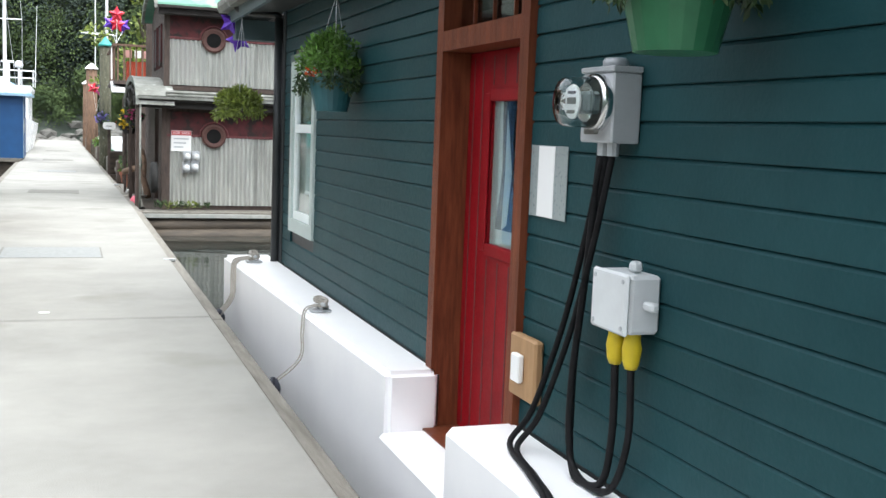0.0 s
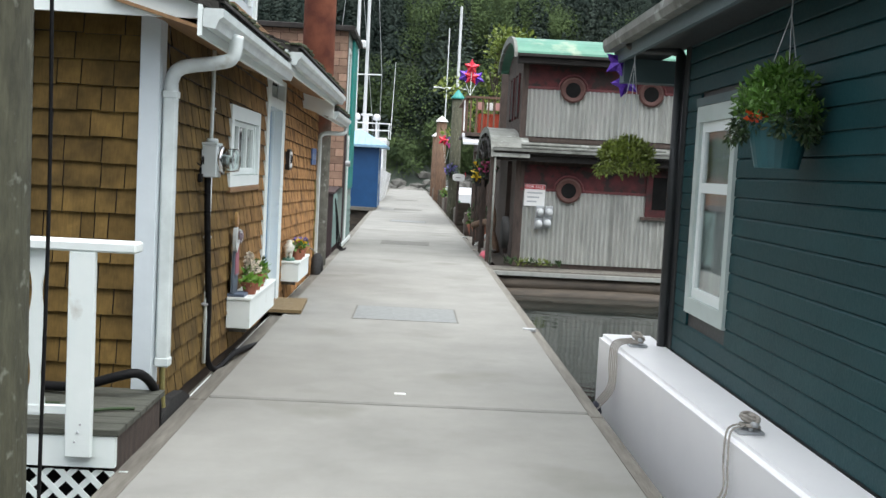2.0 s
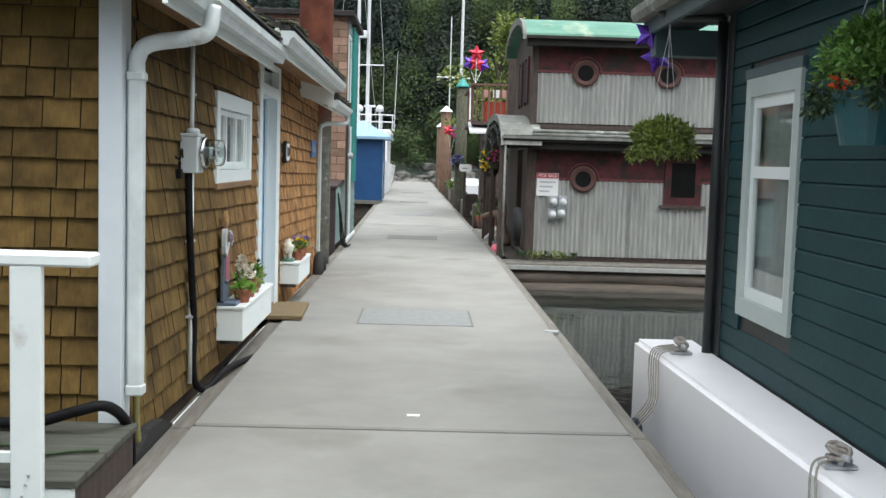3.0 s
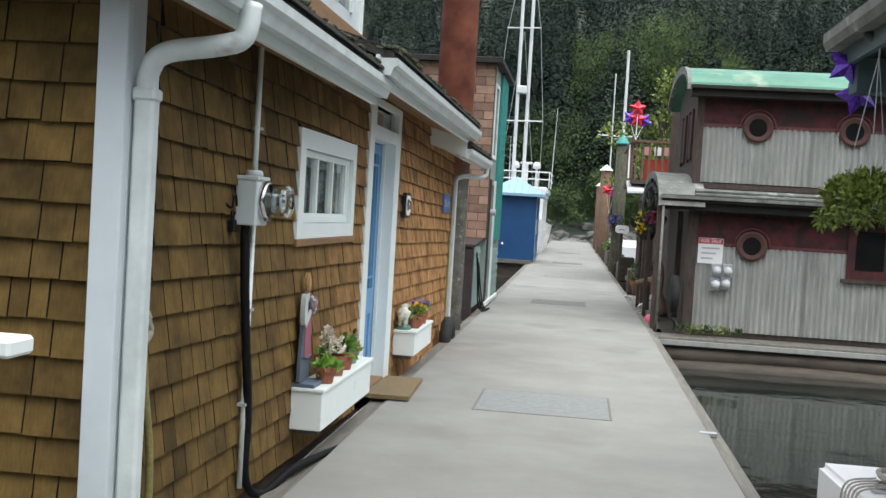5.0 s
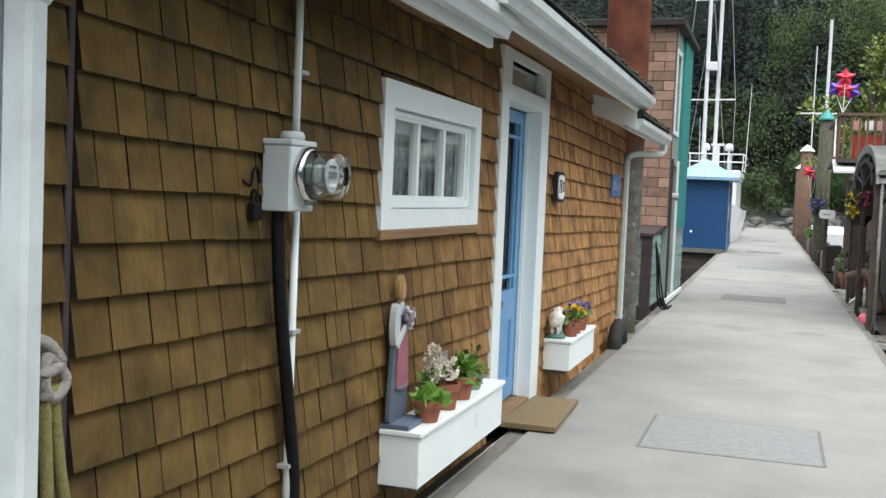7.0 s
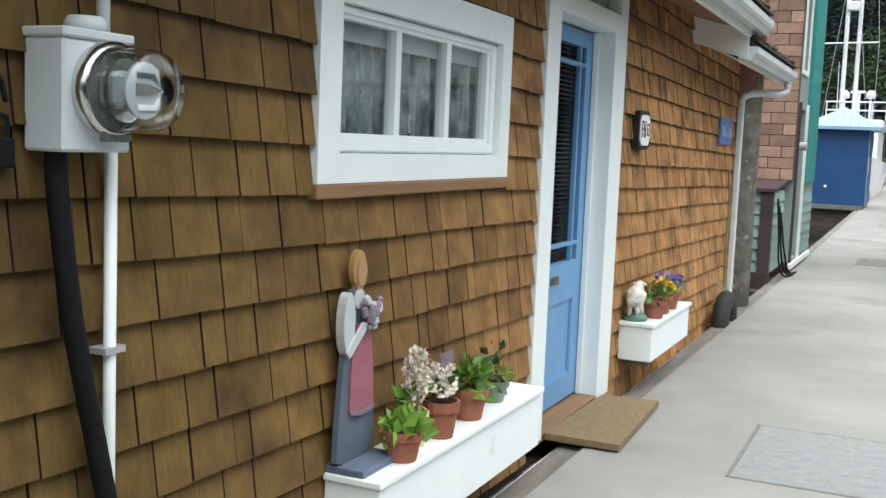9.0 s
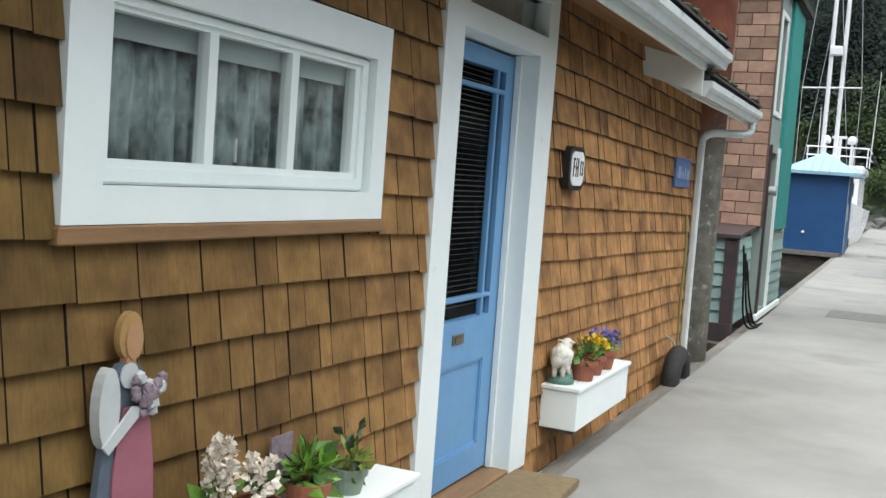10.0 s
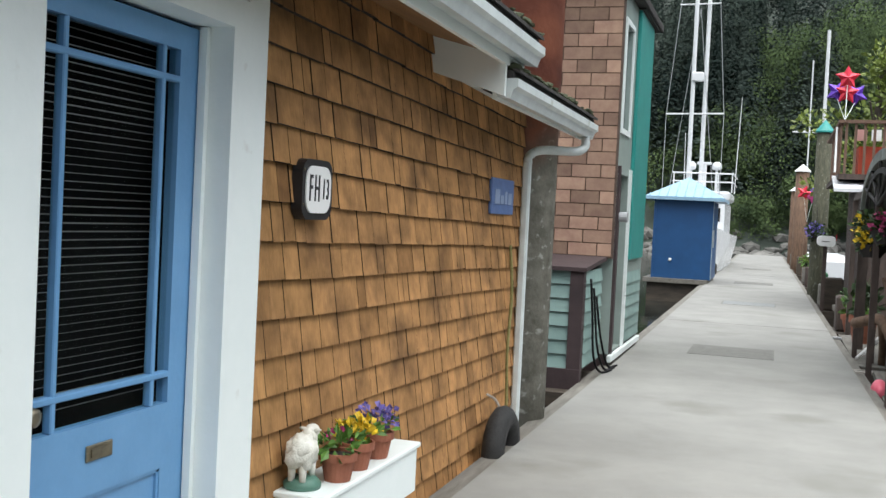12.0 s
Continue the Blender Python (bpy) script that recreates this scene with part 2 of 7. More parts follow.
M["cream"] = mat("cream_glaze", (0.75, 0.66, 0.32), (0.62, 0.53, 0.24), 6, 0.4)
M["sage"] = mat("sage_glaze", (0.2, 0.27, 0.2), (0.14, 0.2, 0.15), 8, 0.5)
M["soil"] = mat("soil", (0.04, 0.03, 0.02), (0.02, 0.015, 0.01), 30, 0.95, bump=0.8)
M["leaf_b"] = mat("leaf_bright", (0.22, 0.42, 0.06), (0.12, 0.27, 0.03), 25, 0.45, rand="island", rdark=0.3)
M["leaf"] = mat("leaf_green", (0.14, 0.3, 0.045), (0.06, 0.145, 0.02), 25, 0.5, rand="island", rdark=0.45)
M["leaf_y"] = mat("leaf_yellow_green", (0.24, 0.3, 0.05), (0.12, 0.17, 0.03), 25, 0.5, rand="island", rdark=0.4)
M["leaf_d"] = mat("leaf_dark", (0.04, 0.085, 0.022), (0.02, 0.045, 0.012), 25, 0.55, rand="island", rdark=0.45)
M["petal_w"] = mat("petal_white", (0.9, 0.85, 0.74), (0.68, 0.6, 0.5), 30, 0.6, rand="island", rdark=0.25)
M["petal_y"] = mat("petal_yellow", (0.8, 0.58, 0.03), (0.65, 0.42, 0.02), 30, 0.55, rand="island", rdark=0.25)
M["petal_v"] = mat("petal_violet", (0.2, 0.16, 0.5), (0.12, 0.09, 0.34), 30, 0.55, rand="island", rdark=0.35)
M["petal_o"] = mat("petal_orange", (0.8, 0.12, 0.02), (0.6, 0.07, 0.02), 30, 0.55)
M["petal_m"] = mat("petal_magenta", (0.45, 0.05, 0.18), (0.28, 0.03, 0.1), 30, 0.55, rand="island", rdark=0.3)
M["mat"] = mat("coir_mat", (0.26, 0.19, 0.1), (0.19, 0.135, 0.07), 30, 0.95, bump=0.7, bscale=150)
M["siding"] = mat("green_siding_paint", (0.018, 0.065, 0.073), (0.0125, 0.05, 0.057), 2, 0.45, bump=0.15, bscale=60, rand="ob", rdark=0.1)
M["siding_trim"] = mat("dark_trim_paint", (0.025, 0.03, 0.032), (0.018, 0.02, 0.022), 4, 0.5)
M["fascia"] = mat("grey_green_fascia", (0.09, 0.14, 0.15), (0.07, 0.11, 0.12), 2, 0.5)
M["redwood"] = mat("stained_frame_wood", (0.21, 0.062, 0.029), (0.1, 0.028, 0.015), 5, 0.45, bump=0.2, stretch=(6, 6, 0.6))
M["reddoor"] = mat("red_door_paint", (0.27, 0.006, 0.012), (0.2, 0.005, 0.009), 4, 0.45, bump=0.08)
M["redgroove"] = mat("door_groove", (0.12, 0.03, 0.025), (0.08, 0.02, 0.018), 6, 0.6)
M["pale_trim"] = mat("pale_green_trim", (0.52, 0.6, 0.58), (0.44, 0.52, 0.5), 3, 0.45)
M["plywood"] = mat("plywood", (0.42, 0.25, 0.12), (0.32, 0.18, 0.085), 5, 0.6, stretch=(5, 5, 0.8))
M["paper"] = mat("white_paper", (0.85, 0.85, 0.84), (0.82, 0.82, 0.81), 3, 0.7)
M["sleeve_grey"] = mat("grey_plastic_sleeve", (0.3, 0.35, 0.35), (0.25, 0.29, 0.29), 3, 0.3)
M["yellow_pl"] = mat("yellow_plug", (0.72, 0.55, 0.02), (0.6, 0.44, 0.02), 8, 0.45)
M["teal_pot"] = mat("teal_pot", (0.035, 0.13, 0.15), (0.025, 0.1, 0.115), 6, 0.4)
M["green_pot"] = mat("green_pot", (0.03, 0.16, 0.07), (0.02, 0.11, 0.05), 6, 0.4)
M["rope"] = mat("grey_rope", (0.42, 0.39, 0.35), (0.28, 0.26, 0.23), 60, 0.9, bump=0.6, bscale=200)
M["rope_y"] = mat("olive_rope", (0.3, 0.27, 0.1), (0.2, 0.18, 0.07), 60, 0.9, bump=0.6, bscale=200)
M["rope_b"] = mat("dark_rope", (0.03, 0.035, 0.05), (0.02, 0.02, 0.03), 60, 0.9)
M["pile"] = rust_pile_mat()
M["pile_wood"] = mat("mossy_pile_wood", (0.1, 0.1, 0.065), (0.045, 0.045, 0.03), 7, 0.9, bump=0.9, bscale=30, stretch=(3, 3, 0.7), spots=(0.2, 0.21, 0.17), spotscale=16, spotcut=0.66)
M["pile_brown"] = mat("brown_pile_wood", (0.2, 0.12, 0.075), (0.1, 0.06, 0.04), 5, 0.85, bump=0.6, stretch=(3, 3, 0.7))
M["brickfelt"] = mat("brick_pattern_felt", (0.39, 0.255, 0.18), (0.29, 0.175, 0.13), 8, 0.9, bump=0.3, rand="ob", rdark=0.4)
M["brick_joint"] = mat("felt_joint", (0.1, 0.06, 0.045), (0.07, 0.045, 0.03), 8, 0.95)
M["teal"] = mat("teal_trim", (0.028, 0.31, 0.28), (0.022, 0.25, 0.225), 3, 0.45)
M["sage_siding"] = mat("sage_siding", (0.27, 0.4, 0.37), (0.21, 0.32, 0.3), 3, 0.6, bump=0.2, rand="ob", rdark=0.12)
M["brown_trim"] = mat("dark_brown_trim", (0.06, 0.04, 0.042), (0.038, 0.026, 0.028), 4, 0.6)
M["grey_green_wall"] = mat("pale_green_wall", (0.3, 0.37, 0.34), (0.24, 0.3, 0.275), 3, 0.6)
M["shed_blue"] = mat("shed_blue_paint", (0.012, 0.075, 0.21), (0.009, 0.06, 0.17), 2, 0.45, bump=0.1)
M["shed_roof"] = mat("light_blue_metal_roof", (0.3, 0.48, 0.62), (0.25, 0.41, 0.55), 3, 0.4)
M["gel"] = mat("white_gelcoat", (0.8, 0.82, 0.84), (0.74, 0.76, 0.78), 1, 0.25)
M["corr"] = mat("weathered_corrugated", (0.5, 0.51, 0.48), (0.33, 0.34, 0.32), 2.5, 0.5, metal=0.25, bump=0.1, stretch=(4, 1, 0.6), spots=(0.42, 0.42, 0.4), spotscale=2, spotcut=0.6)
M["maroon"] = mat("faded_maroon_board", (0.12, 0.024, 0.027), (0.045, 0.014, 0.015), 4, 0.8, bump=0.3, spots=(0.03, 0.02, 0.018), spotscale=5, spotcut=0.56)
M["maroon_l"] = mat("maroon_moulding", (0.15, 0.035, 0.038), (0.09, 0.025, 0.026), 4, 0.6)
M["porthole"] = mat("porthole_rim_wood", (0.12, 0.055, 0.045), (0.07, 0.03, 0.026), 6, 0.7)
M["oldwood"] = mat("weathered_brown_wood", (0.1, 0.072, 0.06), (0.045, 0.034, 0.03), 4, 0.85, bump=0.5, stretch=(4, 4, 0.8))
M["black_wood"] = mat("dark_eave_wood", (0.035, 0.03, 0.028), (0.018, 0.016, 0.015), 4, 0.8, bump=0.3)
M["green_roof"] = mat("green_metal_roof", (0.1, 0.29, 0.205), (0.06, 0.2, 0.14), 1.5, 0.45, spots=(0.36, 0.42, 0.3), spotscale=1.2, spotcut=0.62)
M["roof_lip"] = mat("grey_roof_lip", (0.24, 0.25, 0.23), (0.11, 0.115, 0.1), 4, 0.6, spots=(0.38, 0.4, 0.38), spotscale=5, spotcut=0.64)
M["balloon_r"] = mat("red_foil", (0.75, 0.03, 0.06), (0.6, 0.02, 0.05), 3, 0.25, metal=0.2)
M["balloon_p"] = mat("purple_foil", (0.16, 0.06, 0.55), (0.11, 0.04, 0.42), 3, 0.25, metal=0.2)
M["balloon_k"] = mat("pink_foil", (0.8, 0.12, 0.4), (0.65, 0.08, 0.3), 3, 0.25, metal=0.2)
M["pale_pink"] = mat("pale_pink_cloth", (0.6, 0.33, 0.3), (0.5, 0.26, 0.24), 3, 0.8)
M["buoy"] = mat("pink_buoy", (0.8, 0.16, 0.22), (0.7, 0.12, 0.18), 6, 0.5)
M["red_cloth"] = mat("red_cloth", (0.5, 0.08, 0.04), (0.4, 0.06, 0.03), 3, 0.8)
M["deckwood"] = mat("red_brown_railing", (0.19, 0.11, 0.075), (0.12, 0.07, 0.05), 4, 0.7, stretch=(4, 4, 0.8))
M["sign_red"] = mat("sign_red", (0.5, 0.04, 0.05), (0.42, 0.03, 0.04), 4, 0.5)
M["sign_blue"] = mat("sign_blue", (0.12, 0.2, 0.42), (0.09, 0.15, 0.33), 10, 0.5)
M["sign_blue_l"] = mat("sign_blue_light", (0.3, 0.38, 0.55), (0.25, 0.32, 0.48), 10, 0.5)
M["black_frame"] = mat("black_painted_frame", (0.02, 0.02, 0.022), (0.012, 0.012, 0.014), 10, 0.45)
M["ivory"] = mat("ivory_ceramic", (0.78, 0.77, 0.7), (0.62, 0.6, 0.52), 25, 0.6, bump=0.4, bscale=120)
M["green_base"] = mat("green_ceramic", (0.1, 0.22, 0.17), (0.07, 0.16, 0.12), 12, 0.5)
M["skin_wood"] = mat("tan_painted_wood", (0.42, 0.24, 0.12), (0.34, 0.19, 0.09), 10, 0.7)
M["dress"] = mat("slate_painted_wood", (0.11, 0.14, 0.18), (0.075, 0.1, 0.13), 8, 0.7)
M["apron"] = mat("mauve_painted_wood", (0.34, 0.12, 0.16), (0.28, 0.095, 0.13), 8, 0.7)
M["sleeve"] = mat("pale_painted_wood", (0.55, 0.58, 0.58), (0.45, 0.48, 0.48), 8, 0.7)
M["straw"] = mat("straw_painted_wood", (0.4, 0.25, 0.09), (0.3, 0.17, 0.06), 12, 0.7)
M["posy"] = mat("lilac_painted_wood", (0.3, 0.24, 0.27), (0.16, 0.12, 0.15), 40, 0.7)
M["rock"] = mat("shore_rock", (0.2, 0.195, 0.18), (0.09, 0.088, 0.08), 1.2, 0.9, rand="island", rdark=0.4)
M["ground"] = mat("forest_floor", (0.045, 0.06, 0.046), (0.028, 0.038, 0.03), 0.15, 0.95)
# haze goes into the lighter green; tall light and dark patches suggest single crowns
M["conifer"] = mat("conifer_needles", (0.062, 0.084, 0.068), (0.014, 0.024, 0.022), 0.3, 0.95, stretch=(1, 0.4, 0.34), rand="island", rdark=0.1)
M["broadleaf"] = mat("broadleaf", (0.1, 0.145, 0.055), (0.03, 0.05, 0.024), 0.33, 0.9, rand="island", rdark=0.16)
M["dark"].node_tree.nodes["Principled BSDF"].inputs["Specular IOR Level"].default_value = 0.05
for q in ("siding", "reddoor", "redwood", "black"):
    M[q].node_tree.nodes["Principled BSDF"].inputs["Specular IOR Level"].default_value = 0.12
for q in ("conifer", "broadleaf"):
    soften(M[q])
    for node in M[q].node_tree.nodes:
        if node.bl_idname == "ShaderNodeTexNoise":
            node.inputs["Detail"].default_value = 1.5
    M[q].node_tree.nodes["Principled BSDF"].inputs["Specular IOR Level"].default_value = 0.1
M["bark"] = mat("bark", (0.1, 0.08, 0.06), (0.05, 0.04, 0.03), 5, 0.9)


def water_mat():
    m = bpy.data.materials.new("dark_water")
    m.use_nodes = True
    n, l = m.node_tree.nodes, m.node_tree.links
    b = n["Principled BSDF"]
    b.inputs["Base Color"].default_value = rgb((0.012, 0.016, 0.014))
    b.inputs["Roughness"].default_value, b.inputs["IOR"].default_value = 0.06, 1.33
    geo = n.new("ShaderNodeNewGeometry")
    ns = n.new("ShaderNodeTexNoise")
    ns.inputs["Scale"].default_value, ns.inputs["Detail"].default_value = 2.5, 3.0
    l.new(geo.outputs["Position"], ns.inputs["Vector"])
    bp = n.new("ShaderNodeBump")
    bp.inputs["Strength"].default_value, bp.inputs["Distance"].default_value = 0.12, 0.05
    l.new(ns.outputs["Fac"], bp.inputs["Height"])
    l.new(bp.outputs[0], b.inputs["Normal"])
    return m


M["water"] = water_mat()

# ---- building helpers ----


def thing(name, label, category, at=(0, 0, 0), group="", kind=""):
    e = new(name)
    e.location = at
    e.empty_display_size = 0.1
    return tagged(e, label, category, group, kind)


def put(name, bm, material, smooth=False):
    me = bpy.data.meshes.new(name)
    bmesh.ops.recalc_face_normals(bm, faces=bm.faces)
    bm.to_mesh(me)
    bm.free()
    for m in material if isinstance(material, (list, tuple)) else [material]:
        me.materials.append(m)
    if smooth:
        for p in me.polygons:
            p.use_smooth = True
    return new(name, me)


def offset_of(ob):
    v = Vector((0, 0, 0))
    while ob:
        v = v + ob.location
        ob = ob.parent
    return v


def part(name, bm, material, parent, label="", smooth=False):
    """One mesh, given in world coordinates, as a part under a thing or a part."""
    ob = put(name, bm, material, smooth)
    ob.parent = parent
    ob.location = -offset_of(parent)
    if label:
        tagged(ob, label)
    return ob


def solo(name, bm, material, label, category, group="", kind="", smooth=False):
    return tagged(put(name, bm, material, smooth), label, category, group, kind)


def box(bm, x0, x1, y0, y1, z0, z1, bevel=0.0, mi=0):
    r = bmesh.ops.create_cube(bm, size=1)
    for v in r["verts"]:
        v.co = Vector((x0 + (v.co.x + 0.5) * (x1 - x0), y0 + (v.co.y + 0.5) * (y1 - y0), z0 + (v.co.z + 0.5) * (z1 - z0)))
    fs = set(f for v in r["verts"] for f in v.link_faces)
    for f in fs:
        f.material_index = mi
    if bevel:
        es = list(set(e for f in fs for e in f.edges))
        bmesh.ops.bevel(bm, geom=es, offset=bevel, segments=1, affect="EDGES")
    return bm


def B(*a, bevel=0.0):
    return box(bmesh.new(), *a, bevel=bevel)


def cyl(bm, p, q, r0, r1=None, n=12, cap=True):
    p, q = Vector(p), Vector(q)
    r1 = r0 if r1 is None else r1
    d = q - p
    m = Matrix.Translation((p + q) / 2) @ d.to_track_quat("Z", "Y").to_matrix().to_4x4()
    bmesh.ops.create_cone(bm, cap_ends=cap, segments=n, radius1=r0, radius2=r1, depth=d.length, matrix=m)
    return bm


def C(p, q, r0, r1=None, n=12):
    return cyl(bmesh.new(), p, q, r0, r1, n)


def smooth_path(pts, k=6):
    """Points along a Catmull-Rom curve."""
    P = [Vector(p) for p in pts]
    P = [2 * P[0] - P[1]] + P + [2 * P[-1] - P[-2]]
    out = []
    for i in range(1, len(P) - 2):
        a, b, c, d = P[i - 1:i + 3]
        for j in range(k):
            t = j / k
            out.append(0.5 * (2 * b + (c - a) * t + (2 * a - 5 * b + 4 * c - d) * t * t + (3 * b - a - 3 * c + d) * t ** 3))
    out.append(P[-2])
    return out


def tube(bm, pts, r, n=8, k=6):
    """A round tube along a smooth path."""
    P = smooth_path(pts, k) if k > 1 else [Vector(p) for p in pts]
    rings = []
    up = Vector((0.13, 0.31, 0.94)).normalized()
    for i, p in enumerate(P):
        t = (P[min(i + 1, len(P) - 1)] - P[max(i - 1, 0)]).normalized()
        a = t.cross(up)
        if a.length < 0.05:
            a = t.cross(Vector((1, 0, 0)))
        a.normalize()
        b = t.cross(a)
        rings.append([bm.verts.new(p + r * (math.cos(2 * math.pi * j / n) * a + math.sin(2 * math.pi * j / n) * b)) for j in range(n)])
    for u, v in zip(rings, rings[1:]):
        for j in range(n):
            bm.faces.new((u[j], u[(j + 1) % n], v[(j + 1) % n], v[j]))
    bm.faces.new(rings[0])
    bm.faces.new(rings[-1])
    return bm


def T(pts, r, n=8, k=6):
    return tube(bmesh.new(), pts, r, n, k)


def extrude(bm, poly, axis, a, b, mi=0):
    """A prism: poly in the plane across axis ('x': y,z; 'y': x,z; 'z': x,y), from a to b."""
    def at(p, v):
        return {"x": (v, p[0], p[1]), "y": (p[0], v, p[1]), "z": (p[0], p[1], v)}[axis]
    u = [bm.verts.new(at(p, a)) for p in poly]
    w = [bm.verts.new(at(p, b)) for p in poly]
    fs = [bm.faces.new(u), bm.faces.new(w)]
    for i in range(len(poly)):
        j = (i + 1) % len(poly)
        fs.append(bm.faces.new((u[i], u[j], w[j], w[i])))
    for f in fs:
        f.material_index = mi
    return bm


def E(poly, axis, a, b):
    return extrude(bmesh.new(), poly, axis, a, b)


def lathe(bm, profile, c, n=20, axis="z", caps=True):
    """A turned shape: profile of (radius, height) round an upright line through c, or one along x."""
    rings = []
    for r, h in profile:
        ring = []
        for j in range(n):
            a = 2 * math.pi * j / n
            o = (r * math.cos(a), r * math.sin(a), h) if axis == "z" else (h, r * math.cos(a), r * math.sin(a))
            ring.append(bm.verts.new(Vector(c) + Vector(o)))
        rings.append(ring)
    for u, v in zip(rings, rings[1:]):
        for j in range(n):
            bm.faces.new((u[j], u[(j + 1) % n], v[(j + 1) % n], v[j]))
    if caps:
        bm.faces.new(rings[0])
        bm.faces.new(rings[-1])
    return bm


def L(profile, c, n=20, axis="z", caps=True):
    return lathe(bmesh.new(), profile, c, n, axis, caps)


def blob(bm, c, r, rough=0.25, sub=2, squash=(1, 1, 1), seed=0):
    s = bmesh.ops.create_icosphere(bm, subdivisions=sub, radius=1.0)
    for v in s["verts"]:
        d = v.co.normalized()
        k = 1 + rough * noise.noise(d * 2.3 + Vector((seed * 7.1, seed * 3.3, seed)))
        v.co = Vector(c) + Vector((d.x * r * squash[0], d.y * r * squash[1], d.z * r * squash[2])) * k
    return bm


def leaves(bm, rng, c, spread, count, size, long=1.6, up=0.4, mi=0):
    """Small pointed leaves scattered about c, facing all ways."""
    c = Vector(c)
    for _ in range(count):
        d = Vector((rng.gauss(0, 1), rng.gauss(0, 1), rng.gauss(0, 1)))
        d = d.normalized() * rng.random() ** 0.45
        p = c + Vector((d.x * spread[0], d.y * spread[1], d.z * spread[2]))
        t = (Vector((d.x, d.y, d.z + up)) + Vector((rng.gauss(0, 0.5), rng.gauss(0, 0.5), rng.gauss(0, 0.5)))).normalized()
        s = t.cross(Vector((rng.gauss(0, 1), rng.gauss(0, 1), rng.gauss(0, 1)))).normalized()
        h = t.cross(s) * size * 0.18
        k = size * rng.uniform(0.6, 1.3)
        a, b, e, f = p, p + t * k * long * 0.5 + s * k * 0.5 + h, p + t * k * long, p + t * k * long * 0.5 - s * k * 0.5 + h
        vs = [bm.verts.new(q) for q in (a, b, e, f)]
        bm.faces.new(vs).material_index = mi
    return bm


def text_mesh(name, body, size, m, material, parent, depth=0.002, label=""):
    cu = bpy.data.curves.new(name, "FONT")
    cu.body, cu.size, cu.extrude = body, size, depth
    cu.align_x, cu.align_y = "CENTER", "CENTER"
    tmp = new(name + "_curve", cu)
    me = bpy.data.meshes.new_from_object(tmp.evaluated_get(bpy.context.evaluated_depsgraph_get()))
    bpy.data.objects.remove(tmp)
    bpy.data.curves.remove(cu)
    me.transform(m)
    me.materials.clear()
    me.materials.append(material)
    ob = new(name, me)
    ob.parent = parent
    ob.location = -offset_of(parent)
    if label:
        tagged(ob, label)
    return ob

# ---- setting: water, dock, shore, hill ----
WALL, GREEN = -1.625, 1.925
WATER = -0.55

bm = bmesh.new()
bmesh.ops.create_grid(bm, x_segments=1, y_segments=1, size=700, matrix=Matrix.Translation((0, 200, WATER)))
solo("water", bm, M["water"], "dark calm harbour water under the floats", "water", kind="structure")

dock = thing("dock", "pale concrete floating walkway with grey timber edges", "dock", (0, 0, 0), kind="structure")
joints = [-11.4, 8.69, 28.0, 47.6, 64.0, 79.0]
AXIS_Y, AXIS_TURN = 20.0, -0.0088


def bend(y):
    """Sideways drift of the walkway's axis, which turns slightly beyond the shingled house."""
    return AXIS_TURN * max(0.0, y - AXIS_Y)


def strip(x0, x1, y0, y1, z0, z1, bevel=0.0):
    """A long bar along the walkway, following its axis."""
    ys = [y0] + ([AXIS_Y] if y0 < AXIS_Y < y1 else []) + [y1]
    b = bmesh.new()
    extrude(b, [(x1 + bend(y), y) for y in ys] + [(x0 + bend(y), y) for y in reversed(ys)], "z", z0, z1)
    if bevel:
        bmesh.ops.bevel(b, geom=list(b.edges), offset=bevel, segments=1, affect="EDGES")
    return b


for y0, y1 in zip(joints, joints[1:]):
    part("concrete_slab", strip(-1.39, 1.19, y0 + 0.03, y1 - 0.03, -0.28, 0.0, bevel=0.012), M["concrete"], dock)
    part("joint_filler", strip(-1.38, 1.18, y1 - 0.032, y1 + 0.032, -0.28, -0.2), M["float_dark"], dock)
    for xa, xb in ((-1.53, -1.394), (1.194, 1.3)):
        part("timber_edge", strip(xa, xb, y0 + 0.01, y1 - 0.01, -0.2, -0.025, bevel=0.012), M["timber"], dock)
    part("float_tank", strip(-1.3, 1.1, y0 + 0.2, y1 - 0.2, -1.1, -0.281), M["float_dark"], dock)
for y0, y1, x0, x1, mt in ((12.6, 13.62, -0.65, 0.44, "patch"), (23.45, 24.5, -0.68, 0.3, "hatch"), (32.6, 33.6, -0.64, 0.4, "patch"), (41.4, 42.6, -0.64, 0.4, "hatch"), (53, 54, -0.64, 0.4, "hatch")):
    x0, x1 = x0 + bend(y0), x1 + bend(y0)
    ob = part("hatch_cover", B(x0, x1, y0, y1, -0.02, 0.004, bevel=0.002), M[mt], dock, "worn rectangular hatch cover")
    for a in ((x0 - 0.02, x0 - 0.002, y0 - 0.02, y1 + 0.02), (x1 + 0.002, x1 + 0.02, y0 - 0.02, y1 + 0.02), (x0, x1, y0 - 0.02, y0 - 0.002), (x0, x1, y1 + 0.002, y1 + 0.02)):
        part("hatch_rim", B(*a, -0.02, 0.003), M["hatch"], ob)
for y in (12.4, 27.0):
    part("edge_bracket", B(1.12, 1.25, y - 0.03, y + 0.03, -0.02, 0.012, bevel=0.004), M["grey_metal"], dock, "pale metal bracket")
part("edge_bracket", B(-0.14, -0.06, 9.0, 9.04, -0.01, 0.006), M["paper"], dock)

rng = random.Random(3)


